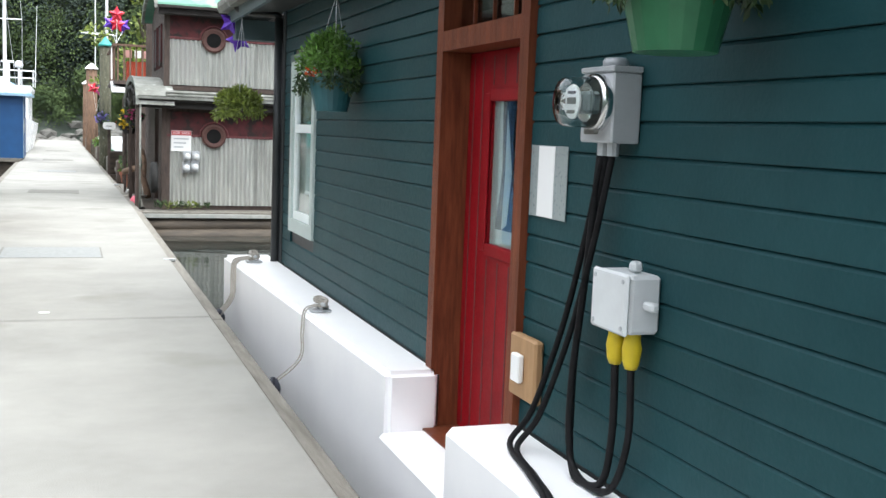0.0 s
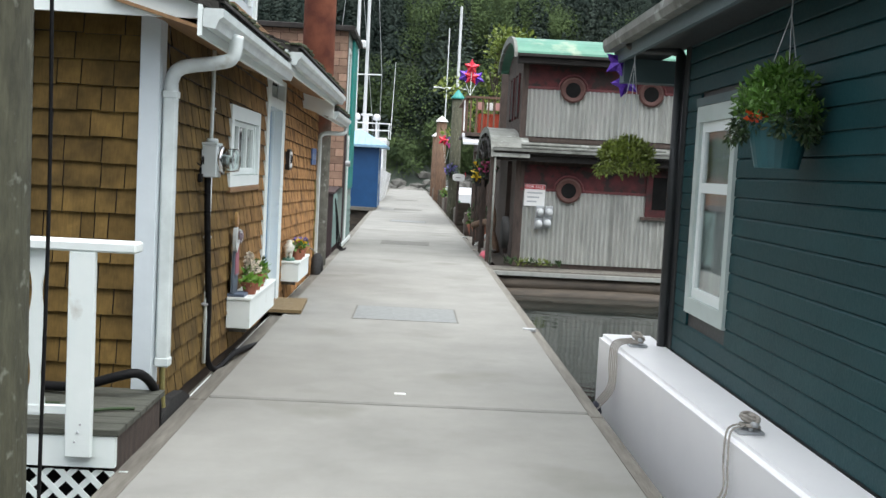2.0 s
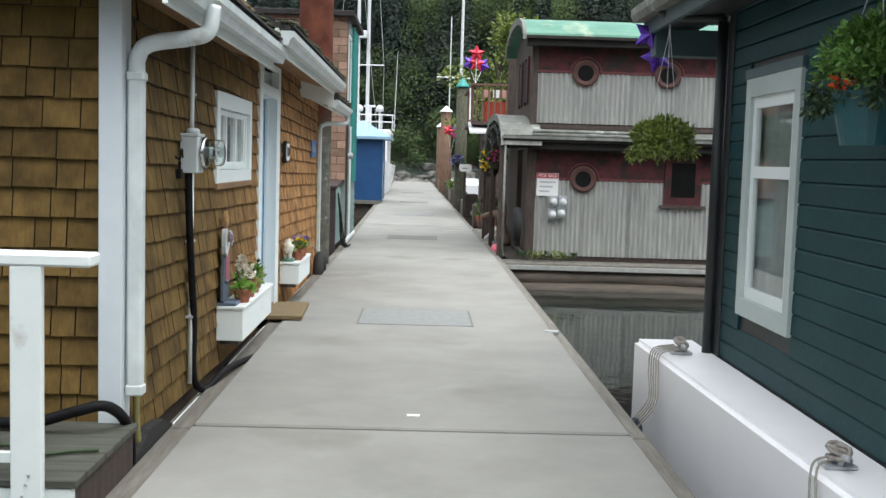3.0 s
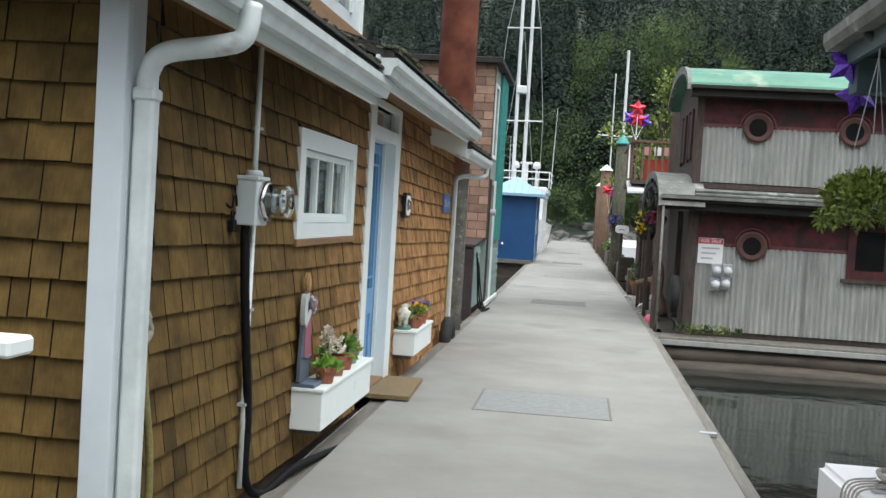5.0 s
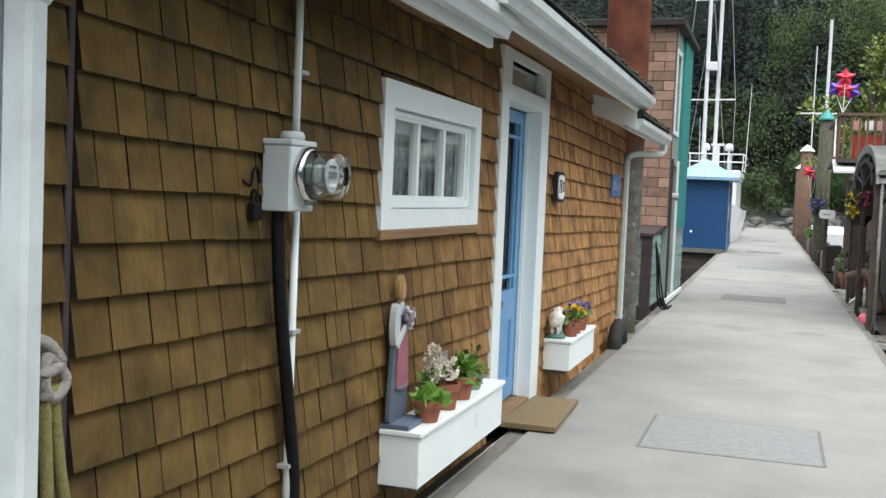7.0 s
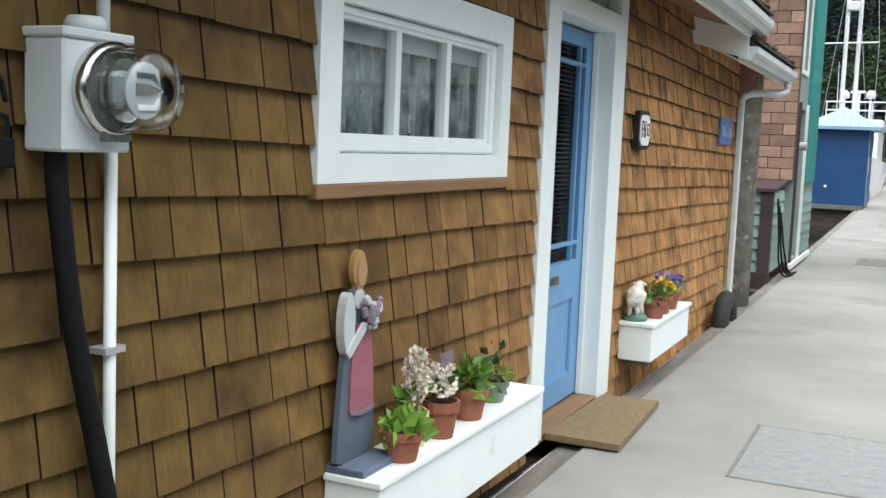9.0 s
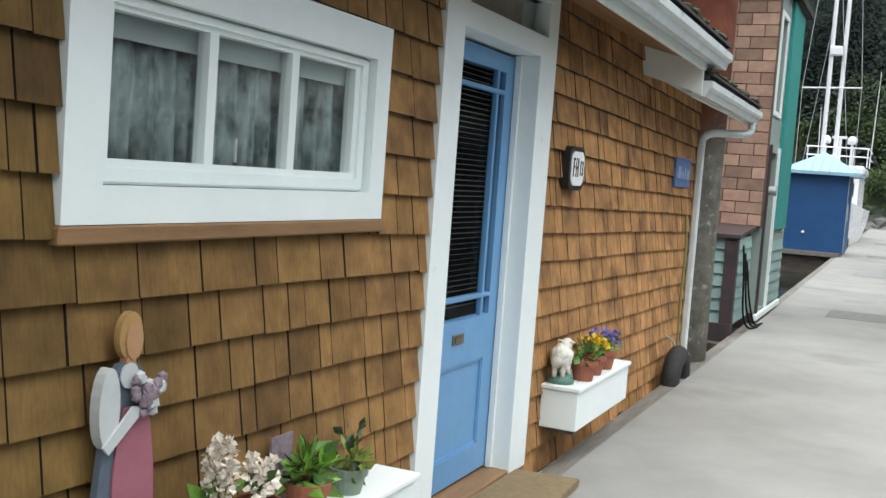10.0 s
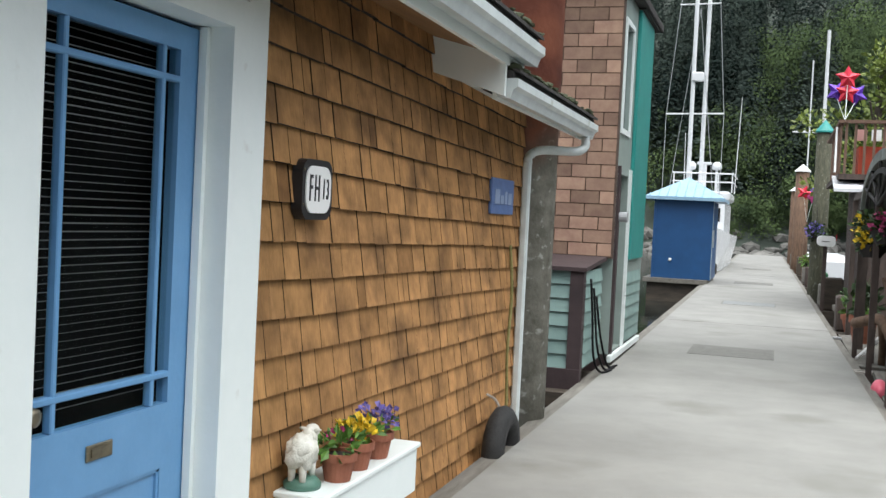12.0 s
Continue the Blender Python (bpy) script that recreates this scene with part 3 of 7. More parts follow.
def hill_z(x, y):
    """Height of the wooded slope beyond the harbour: lower to the left, higher to the right."""
    d = max(0.0, y - 96)
    k = min(1.0, max(0.0, (math.degrees(math.atan2(x, y - 8)) + 16) / 10))
    return -2.0 + min(d, 8) * 0.45 + (0.268 + 0.105 * k * k * (3 - 2 * k)) * d + 2.0 * noise.noise(Vector((x * 0.02, y * 0.02, 0)))


bm = bmesh.new()
nx, ny = 60, 40
grid = [[bm.verts.new((-260 + 520 * i / nx, 90 + 240 * j / ny, hill_z(-260 + 520 * i / nx, 90 + 240 * j / ny))) for i in range(nx + 1)] for j in range(ny + 1)]
for j in range(ny):
    for i in range(nx):
        bm.faces.new((grid[j][i], grid[j][i + 1], grid[j + 1][i + 1], grid[j + 1][i]))
solo("ground", bm, M["ground"], "dark forest floor of the slope behind the harbour", "ground", kind="structure", smooth=True)

bm = bmesh.new()
for k in range(900):
    x = rng.uniform(-60, 60)
    y = 93 + rng.uniform(0, 7)
    z = hill_z(x, y) * 0.6 + rng.uniform(-0.3, 0.5)
    blob(bm, (x, y, z), rng.uniform(0.35, 0.9), 0.5, 1, (1.2, 1, 0.75), k)
solo("shore_rocks", bm, M["rock"], "grey boulders heaped along the far shore", "rocks", kind="stuff")


def conifer(verts, faces, x, y, z, h, rng, n):
    """A dark fir as drooping sprays about a stem, dense and uneven."""
    lean = rng.uniform(0.85, 1.2)
    for _ in range(n):
        t = rng.random() ** 1.35
        r = (h * 0.17 * lean * (1 - t) ** 0.8 + 0.12) * rng.random() ** 0.4
        a = rng.uniform(0, 6.2832)
        ca, sa = math.cos(a), math.sin(a)
        px, py, pz = x + ca * r, y + sa * r, z + h * (0.05 + 0.95 * t) - 0.35 * r
        s = (0.13 + 0.18 * (1 - t)) * rng.uniform(0.6, 1.3)
        tx, ty = -sa * s * 0.7, ca * s * 0.7
        i = len(verts)
        verts.append((px - ca * s * 0.6, py - sa * s * 0.6, pz + s * 0.35))
        verts.append((px + tx, py + ty, pz - s * 0.1 * rng.random()))
        verts.append((px + ca * s * 0.8, py + sa * s * 0.8, pz - s * rng.uniform(0.3, 0.9)))
        verts.append((px - tx, py - ty, pz - s * 0.2 * rng.random()))
        faces.append((i, i + 1, i + 2, i + 3))


def mesh_thing(name, verts, faces, material, label, category, kind=""):
    me = bpy.data.meshes.new(name)
    me.from_pydata(verts, [], faces)
    me.materials.append(material)
    return tagged(new(name, me), label, category, kind=kind)


verts, faces = [], []
for k in range(1150):
    y = 104 + 200 * rng.random() ** 1.2
    x = rng.uniform(-0.34, 0.34) * (y + 10)
    conifer(verts, faces, x, y, hill_z(x, y) - 1, rng.uniform(8, 17), rng, 1350 if y < 150 else 500)
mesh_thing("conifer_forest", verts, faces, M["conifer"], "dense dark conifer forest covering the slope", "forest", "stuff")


def broadleaf(verts, faces, x, y, z, r, rng, n=4000, leaf=0.11):
    lumps = [(x + rng.gauss(0, r * 0.5), y + rng.gauss(0, r * 0.5), z + r * rng.uniform(0.5, 1.5), r * rng.uniform(0.35, 0.6)) for _ in range(9)]
    for q in range(n):
        cx, cy, cz, cr = lumps[q % len(lumps)]
        d = Vector((rng.gauss(0, 1), rng.gauss(0, 1), rng.gauss(0, 1))).normalized()
        p = Vector((cx, cy, cz)) + d * cr * rng.uniform(0.75, 1.08)
        s = d.cross(Vector((rng.gauss(0, 1), rng.gauss(0, 1), rng.gauss(0, 1)))).normalized() * leaf * rng.uniform(0.5, 1.2)
        u = (d.cross(s).normalized() + d * 0.4) * leaf * rng.uniform(0.5, 1.2)
        i = len(verts)
        verts.extend([tuple(p - s), tuple(p - u * 0.6), tuple(p + s), tuple(p + u)])
        faces.append((i, i + 1, i + 2, i + 3))


verts, faces = [], []
for k in range(60):
    x = rng.uniform(-3, 26) if k < 22 else rng.uniform(-50, 60)
    y = rng.uniform(99, 112)
    broadleaf(verts, faces, x, y, hill_z(x, y) - 0.5, rng.uniform(2.4, 4.6), rng)
for k in range(60):
    x, y = rng.uniform(-32, 30), rng.uniform(99, 103)
    broadleaf(verts, faces, x, y, hill_z(x, y) - 0.6, rng.uniform(0.9, 1.9), rng, 900, 0.1)
for k in range(16):
    x, y = rng.uniform(-1, 14), rng.uniform(113, 126)
    broadleaf(verts, faces, x, y, hill_z(x, y) + 3, rng.uniform(3.5, 6), rng, 4800, 0.12)
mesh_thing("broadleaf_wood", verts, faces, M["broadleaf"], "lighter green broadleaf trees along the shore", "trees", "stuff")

# unseen wooded hills added behind and beside the camera to block low sky light
bm = bmesh.new()
prev = None
for k in range(57):
    a = radians(34 + 292 * k / 56)
    r0, r1 = 150, 330
    hh = 78 + 16 * noise.noise(Vector((k * 0.35, 2, 0)))
    cur = [bm.verts.new((r * math.sin(a), 10 + r * math.cos(a), z)) for r, z in ((r0, -1.5), (r0 + 30, hh * 0.25), (r1 - 60, hh * 0.7), (r1, hh))]
    if prev:
        for i in range(3):
            bm.faces.new((prev[i], prev[i + 1], cur[i + 1], cur[i]))
    prev = cur
solo("backdrop", bm, M["conifer"], "unseen ring of dark wooded hills added to block low sky light", "hills", kind="structure")

# ---- cedar-shingled floating house ----
house = thing("floating_house", "brown cedar-shingled floating house with white trim and a blue door", "house", (-4.5, 13, WATER))
H0, H1, HTOP = 7.97, 18.05, 2.66
win = (10.4, 11.975, 1.315, 2.045)
dr = (12.43, 13.84, -0.1, 2.49)


def panel_with_holes(x0, x1, y0, y1, z0, z1, holes):
    """A wall along y between two x, in blocks round rectangular openings (y0, y1, z0, z1)."""
    b = bmesh.new()
    ys = sorted({y0, y1, *[h[0] for h in holes], *[h[1] for h in holes]})
    for a, c in zip(ys, ys[1:]):
        cuts = sorted((h[2], h[3]) for h in holes if h[0] < (a + c) / 2 < h[1])
        z = z0
        for ca, cc in cuts:
            if ca > z:
                box(b, x0, x1, a, c, z, ca)
            z = max(z, cc)
        if z < z1:
            box(b, x0, x1, a, c, z, z1)
    bmesh.ops.remove_doubles(b, verts=b.verts, dist=0.0001)
    return b


wall = part("wall", panel_with_holes(WALL - 0.16, WALL - 0.014, H0, H1, -0.12, HTOP, [(win[0] + 0.05, win[1] - 0.05, win[2] + 0.07, win[3] - 0.05), (dr[0] + 0.05, dr[1] - 0.05, -0.1, dr[3] - 0.05)]), M["backing"], house)
front_wall = part("wall", B(-7.2, WALL - 0.016, H0, H0 + 0.14, -0.12, 2.75), M["backing"], house)
part("wall", B(-7.2, WALL - 0.17, H1 - 0.14, H1, -0.12, 2.75), M["oldwood"], house)
part("wall", B(-7.3, -7.2, H0, H1, -0.12, 2.75), M["oldwood"], house)
part("float", B(-7.3, WALL + 0.06, H0 - 0.05, H1 + 0.1, -0.9, -0.123, bevel=0.02), M["timber"], house, "grey timber float under the house")
part("skirt_board", B(WALL + 0.062, WALL + 0.085, H0, H1, -0.32, -0.06), M["white"], house, "white-painted skirt board")

roof_y = [(7.55, 11.0, -1.17, 2.36), (10.66, 16.2, -1.09, 2.47), (15.85, 18.5, -1.15, 2.25)]
for i, (ya, yb, gx, gz) in enumerate(roof_y):
    za, rise = gz + 0.06, 0.32
    xa, xb = gx - 0.02, -4.6
    b = E([(xa, za - 0.02), (xa, za + 0.03), (xb, za + 0.03 + rise * (xa - xb)), (xb, za - 0.05 + rise * (xa - xb))], "y", ya + (0.02 if i else 0), yb - 0.02)
    rf = part("roof", b, M["roof"], house, "dark mossy shingle roof slope")
    for j in range(5):
        xx = xa + 0.03 - 0.24 * j
        part("roof_course", E([(xx, za + 0.034 + rise * (xa - xx)), (xx, za + 0.052 + rise * (xa - xx)), (xx - 0.26, za + 0.044 + rise * (xa - xx + 0.26)), (xx - 0.26, za + 0.034 + rise * (xa - xx + 0.26))], "y", ya + 0.03, yb - 0.03), M["roof"], rf)
    bm = bmesh.new()
    rm = random.Random(20 + i)
    for k in range(int((yb - ya) * 26)):
        blob(bm, (xa - abs(rm.gauss(0, 0.06)) + 0.02, rm.uniform(ya, yb), za + 0.06), rm.uniform(0.012, 0.035), 0.5, 1, (1.4, 1.6, 0.7), k)
    tagged(part("moss", bm, M["moss"], rf, "dark moss along the roof edge"), kind="stuff")
    # gutter: an open trough with a rolled lip
    prof = [(gx - 0.1, gz + 0.05), (gx - 0.1, gz - 0.05), (gx - 0.03, gz - 0.06), (gx - 0.012, gz - 0.01), (gx + 0.012, gz + 0.005), (gx + 0.012, gz + 0.05), (gx + 0.002, gz + 0.05), (gx - 0.002, gz + 0.015), (gx - 0.03, gz), (gx - 0.04, gz - 0.045), (gx - 0.092, gz - 0.04), (gx - 0.092, gz + 0.05)]
    g = part("gutter", E(prof, "y", ya, yb), M["gutter"], house, "white metal gutter")
    for ye in (ya, yb):
        part("end_cap", E([(gx - 0.1, gz + 0.05), (gx - 0.1, gz - 0.05), (gx - 0.03, gz - 0.06), (gx - 0.012, gz - 0.01), (gx + 0.012, gz + 0.005), (gx + 0.012, gz + 0.05)], "y", ye - 0.004, ye + 0.004), M["gutter"], g)
    part("fascia", B(gx - 0.13, gx - 0.104, ya, yb, gz - (0.062 if i == 2 else 0.1), gz + 0.07), M["white"], house, "white fascia board")
    sx = WALL + 0.02
    sl = 0.5 if i == 2 else 0.28
    part("soffit", E([(gx - 0.132, gz - 0.06), (gx - 0.132, gz - 0.04), (sx - 0.2, gz - 0.04 + sl * (gx - 0.132 - sx + 0.2)), (sx - 0.2, gz - 0.06 + sl * (gx - 0.132 - sx + 0.2))], "y", ya + 0.03, yb - 0.03), M["white"] if i == 2 else M["sill"], house, "painted soffit boards" if i == 2 else "brown soffit boards")

part("end_board", E([(WALL - 0.1, 2.36), (WALL - 0.1, 2.6), (-1.2, 2.46), (-1.2, 2.2)], "y", 15.8, 15.835), M["white"], house, "white board closing the roof step")
part("upper_fill", B(WALL - 0.15, WALL - 0.02, 10.6, 16.25, 2.663, 2.9), M["sill"], house)
# dormer above the roof
part("dormer_wall", panel_with_holes(-1.95, -1.85, 9.0, 12.9, 2.78, 4.6, [(9.3, 10.8, 3.15, 4.2), (11.1, 12.6, 3.15, 4.2)]), M["white_b"], house, "pale blue painted dormer")
part("dormer_wall", B(-4.5, -1.951, 12.8, 12.9, 2.9, 4.6), M["white_b"], house)
part("dormer_wall", B(-4.5, -1.951, 9.0, 9.1, 2.9, 4.6), M["white_b"], house)
for ya in (9.3, 11.1):
    w = part("dormer_window", B(-1.91, -1.9, ya, ya + 1.5, 3.15, 4.2), M["glass"], house)
    w.visible_shadow = False
    for k in range(4):
        part("mullion", B(-1.86, -1.83, ya + k * 0.49 - 0.015, ya + k * 0.49 + 0.035, 3.15, 4.2), M["white"], w)
part("dormer_roof", B(-4.6, -1.6, 8.8, 13.1, 4.6, 4.7), M["roof"], house)
part("corner_board", B(-1.86, -1.82, 12.82, 12.94, 2.75, 4.6), M["white"], house)

# corner board, porch window casing
part("corner_board", B(WALL - 0.075, WALL + 0.042, H0 - 0.06, H0 - 0.012, -0.02, 2.66, bevel=0.004), M["white_b"], house, "white corner board")
part("corner_board", B(WALL - 0.012, WALL + 0.042, H0 - 0.01, H0 + 0.1, -0.02, 2.5, bevel=0.004), M["white_b"], house)
# thin dark strip added where the wall only shows a dark seam
part("batten", B(WALL - 0.01, WALL + 0.01, 8.25, 8.275, 0.03, 2.4, bevel=0.003), M["brown_trim"], house, "thin dark strip drawn in place of a seam in the shingles")
part("casing", B(-2.43, -2.33, H0 - 0.045, H0 - 0.01, 0.2, 2.5, bevel=0.004), M["white"], house)
part("front_fascia", B(-5.0, -1.2, 7.62, 7.65, 2.36, 2.56), M["white"], house, "white fascia of the porch gable")
part("porch_soffit", B(-5.0, -1.3, 7.652, H0 - 0.012, 2.5, 2.53), M["sill"], house)
pw = part("porch_window", B(-3.3, -2.44, H0 - 0.03, H0 - 0.02, 0.25, 2.3), M["glass"], house)
part("frame", B(-3.42, -3.31, H0 - 0.045, H0 - 0.01, 0.2, 2.4, bevel=0.004), M["white"], pw)

# downspouts
dsx, dsy = WALL + 0.092, 7.99
ds = part("downspout", B(dsx - 0.04, dsx + 0.04, dsy - 0.035, dsy + 0.035, 0.33, 1.98, bevel=0.012), M["gutter"], house, "white square downspout at the corner")
part("elbow", T([(dsx, dsy, 1.95), (dsx + 0.005, dsy, 2.05), (dsx + 0.06, dsy + 0.02, 2.12), (dsx + 0.25, dsy + 0.06, 2.16), (dsx + 0.34, dsy + 0.08, 2.2), (dsx + 0.36, dsy + 0.09, 2.33)], 0.042, 10), M["gutter"], ds, smooth=True)
part("collar", B(dsx - 0.047, dsx + 0.047, dsy - 0.042, dsy + 0.042, 1.93, 1.98, bevel=0.01), M["gutter"], ds)
part("shoe", B(dsx - 0.046, dsx + 0.046, dsy - 0.041, dsy + 0.041, 0.33, 0.39, bevel=0.01), M["gutter"], ds)
ds2 = part("downspout", B(WALL + 0.02, WALL + 0.08, 17.98, 18.05, 0.0, 1.97, bevel=0.012), M["gutter"], house, "white downspout beside the pile")
part("elbow", T([(WALL + 0.05, 18.02, 1.95), (WALL + 0.06, 18.03, 2.02), (WALL + 0.14, 18.1, 2.07), (WALL + 0.36, 18.28, 2.08), (WALL + 0.42, 18.33, 2.12), (WALL + 0.42, 18.34, 2.2)], 0.034, 10), M["gutter"], ds2, smooth=True)

# window with lace curtains
wd = part("window", panel_with_holes(WALL - 0.03, WALL + 0.032, win[0], win[1], 1.362, win[3], [(10.53, 11.87, 1.455, 1.925)]), M["white"], house, "white-framed window with three panes")
part("sash", panel_with_holes(WALL - 0.05, WALL - 0.008, 10.532, 11.868, 1.457, 1.923, [(10.585, 10.965, 1.52, 1.88), (11.005, 11.385, 1.52, 1.88), (11.425, 11.79, 1.52, 1.88)]), M["white"], wd)
part("sash_lip", panel_with_holes(WALL - 0.008, WALL + 0.004, 10.54, 11.86, 1.465, 1.915, [(10.57, 11.82, 1.5, 1.895)]), M["white"], wd)
for a, c in ((10.585, 10.965), (11.005, 11.385), (11.425, 11.79)):
    g = part("pane", B(WALL - 0.034, WALL - 0.03, a - 0.004, c + 0.004, 1.516, 1.884), M["glass"], wd)
    g.visible_shadow = False
part("sill", B(WALL - 0.02, WALL + 0.04, win[0] - 0.01, win[1] + 0.01, win[2], 1.36, bevel=0.005), M["sill"], wd, "brown wooden sill board")
bm = bmesh.new()
n, prev = 150, None
for k in range(n + 1):
    y = 10.5 + 1.37 * k / n
    x = WALL - 0.085 + 0.02 * math.sin(k * 0.62) + 0.009 * math.sin(k * 1.63 + 1)
    cur = [bm.verts.new((x, y, 1.44)), bm.verts.new((x * 0.6 + (WALL - 0.085) * 0.4, y, 1.86))]
    if prev:
        bm.faces.new((prev[0], cur[0], cur[1], prev[1]))
    prev = cur
curtain = solo("curtain", bm, M["lace"], "grey-white lace curtain gathered behind the window", "curtain", smooth=True)
mod = curtain.modifiers.new("thick", "SOLIDIFY")
mod.thickness = 0.003
solo("roller_blind", B(WALL - 0.066, WALL - 0.058, 10.52, 11.86, 1.82, 1.95), M["pale_blind"], "pale blind rolled up at the window head", "blind")
cd = thing("candlestick", "dark candlestick with a pale candle on the window ledge", "candlestick", (WALL - 0.062, 11.18, 1.5))
part("holder", L([(0.009, 0), (0.011, 0.01), (0.008, 0.02), (0.009, 0.03)], (WALL - 0.062, 11.18, 1.5), 12), M["black_frame"], cd, smooth=True)
part("candle", C((WALL - 0.062, 11.18, 1.53), (WALL - 0.062, 11.18, 1.6), 0.007), M["ivory"], cd)
part("window_ledge", B(WALL - 0.16, WALL - 0.052, 10.5, 11.9, 1.47, 1.498), M["white"], wd)
# black room box: the unlit interior's darkness is in its colour
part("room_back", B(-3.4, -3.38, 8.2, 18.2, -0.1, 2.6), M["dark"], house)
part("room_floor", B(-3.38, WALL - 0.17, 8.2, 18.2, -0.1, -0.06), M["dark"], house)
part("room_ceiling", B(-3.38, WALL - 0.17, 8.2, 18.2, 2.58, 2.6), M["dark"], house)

DX_STOP = WALL - 0.09
# blue half-glazed door with margin lights, white casing and transom
dc = part("door_casing", panel_with_holes(WALL - 0.13, WALL + 0.032, dr[0], dr[1], 0.02, dr[3], [(12.62, 13.59, 0.02, 2.16), (12.66, 13.69, 2.265, 2.44)]), M["white"], house, "white door casing with a transom")
part("stop_bead", B(DX_STOP, DX_STOP + 0.03, 13.565, 13.588, 0.05, 2.155), M["white"], dc)
g = part("transom_pane", B(WALL - 0.05, WALL - 0.044, 12.655, 13.695, 2.26, 2.445), M["glass"], dc, "grey transom glass")
g.visible_shadow = False
part("transom_blind", B(WALL - 0.07, WALL - 0.06, 12.65, 13.7, 2.255, 2.45), M["net"], dc)
part("threshold", B(WALL - 0.13, WALL + 0.03, 12.5, 13.84, 0.0, 0.045, bevel=0.006), M["sill"], dc)
DX = -1.72
door = part("door", panel_with_holes(DX - 0.045, DX, 12.64, 13.59, 0.06, 2.145, [(12.77, 13.46, 0.86, 2.06), (12.8, 13.43, 0.2, 0.64)]), M["blue"], house, "sky-blue half-glazed wooden door with a mail slot")
part("lower_panel", B(DX - 0.035, DX - 0.014, 12.802, 13.428, 0.202, 0.638), M["blue"], door)
for a in ((12.8, 12.812, 0.2, 0.64), (13.418, 13.43, 0.2, 0.64), (12.8, 13.43, 0.2, 0.212), (12.8, 13.43, 0.628, 0.64)):
    part("moulding", B(DX - 0.014, DX - 0.004, *a), M["blue"], door)
for a in ((12.855, 12.877, 0.86, 2.06), (13.355, 13.377, 0.86, 2.06)):
    part("muntin", B(DX - 0.03, DX + 0.002, *a, bevel=0.004), M["blue"], door)
for za in (0.948, 1.948):
    part("muntin", B(DX - 0.031, DX + 0.004, 12.77, 13.46, za, za + 0.022, bevel=0.004), M["blue"], door)
g = part("pane", B(DX - 0.022, DX - 0.018, 12.765, 13.465, 0.855, 2.065), M["door_glass"], door)
g.visible_shadow = False
bl = part("blind", B(DX - 0.1, DX - 0.06, 12.72, 13.5, 2.07, 2.1), M["blind"], door, "white slatted blind behind the glass")
for k in range(46):
    z = 2.05 - 0.0255 * k
    d = 0.006 - 0.01 * min(1.0, max(0.0, (k - 8) / 14))
    part("slat", E([(DX - 0.088, z), (DX - 0.07, z - d), (DX - 0.069, z - d + 0.0012), (DX - 0.087, z + 0.0012)], "y", 12.74, 13.48), M["blind"], bl)
# black sheet added so that the door glass looks into darkness
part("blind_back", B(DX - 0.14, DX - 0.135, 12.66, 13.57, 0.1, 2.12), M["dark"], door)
ms = part("mail_slot", B(DX, DX + 0.008, 13.02, 13.15, 0.745, 0.795, bevel=0.003), M["brass"], door, "tarnished mail slot")
part("flap", B(DX + 0.008, DX + 0.012, 13.04, 13.13, 0.757, 0.783), M["brass"], ms)
kb = part("door_knob", L([(0.012, 0), (0.012, 0.03), (0.028, 0.045), (0.026, 0.065), (0.01, 0.07)], (DX, 12.71, 0.94), 14, "x"), M["brass"], door, smooth=True)

# ---- cedar shingles ----
ROW, FALL = 0.1495, -0.019
shingle_cache = {}


def shingle_mesh(w, h, horizontal="y"):
    """A tapered shingle, thick at its butt, its lower left corner at the origin."""
    key = (round(w, 3), round(h, 3), horizontal)
    if key not in shingle_cache:
        b = bmesh.new()
        g = 0.0034
        pts = [(g, 0.025, 0), (w - g, 0.025, 0), (w - g, 0.001, h + 0.002), (g, 0.001, h + 0.002)]
        f = [b.verts.new((o, u, v)) for u, o, v in pts]
        k = [b.verts.new((-0.006, u, v)) for u, o, v in pts]
        b.faces.new(f)
        for i in range(4):
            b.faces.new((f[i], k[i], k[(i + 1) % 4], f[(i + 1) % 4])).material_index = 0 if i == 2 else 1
        if horizontal == "x":
            b.transform(Matrix.Rotation(radians(-90), 4, "Z"))
        bmesh.ops.recalc_face_normals(b, faces=b.faces)
        me = bpy.data.meshes.new("shingle")
        b.to_mesh(me)
        b.free()
        me.materials.append(M["shingle_ob"])
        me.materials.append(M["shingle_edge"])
        shingle_cache[key] = me
    return shingle_cache[key]


def shingle_rows(u0, u1, z0, z1, holes, rng):
    """Yields lower left u, z, width, height of each shingle of a wall."""
    widths = [0.08, 0.1, 0.12, 0.14, 0.14, 0.16, 0.19, 0.19, 0.22, 0.24, 0.26]
    z = z0
    while z < z1 - 0.02:
        h = min(ROW, z1 - z)
        spans = [(u0, u1, z, z + h)]
        for a, b, c, d in holes:
            nxt = []
            for s0, s1, zz0, zz1 in spans:
                if s1 <= a or s0 >= b or zz1 <= c or zz0 >= d:
                    nxt.append((s0, s1, zz0, zz1))
                    continue
                if s0 < a:
                    nxt.append((s0, a, zz0, zz1))
                if s1 > b:
                    nxt.append((b, s1, zz0, zz1))
                m0, m1 = max(s0, a), min(s1, b)
                if zz0 < c - 0.01:
                    nxt.append((m0, m1, zz0, c))
                if zz1 > d + 0.01:
                    nxt.append((m0, m1, d, zz1))
            spans = nxt
        for s0, s1, zz0, zz1 in spans:
            u = s0
            while u < s1 - 0.001:
                w = rng.choice(widths)
                if s1 - u - w < 0.06:
                    w = s1 - u if s1 - u < 0.24 else round((s1 - u) / 2, 3)
                yield u, zz0, w, zz1 - zz0
                u += w
        z += ROW


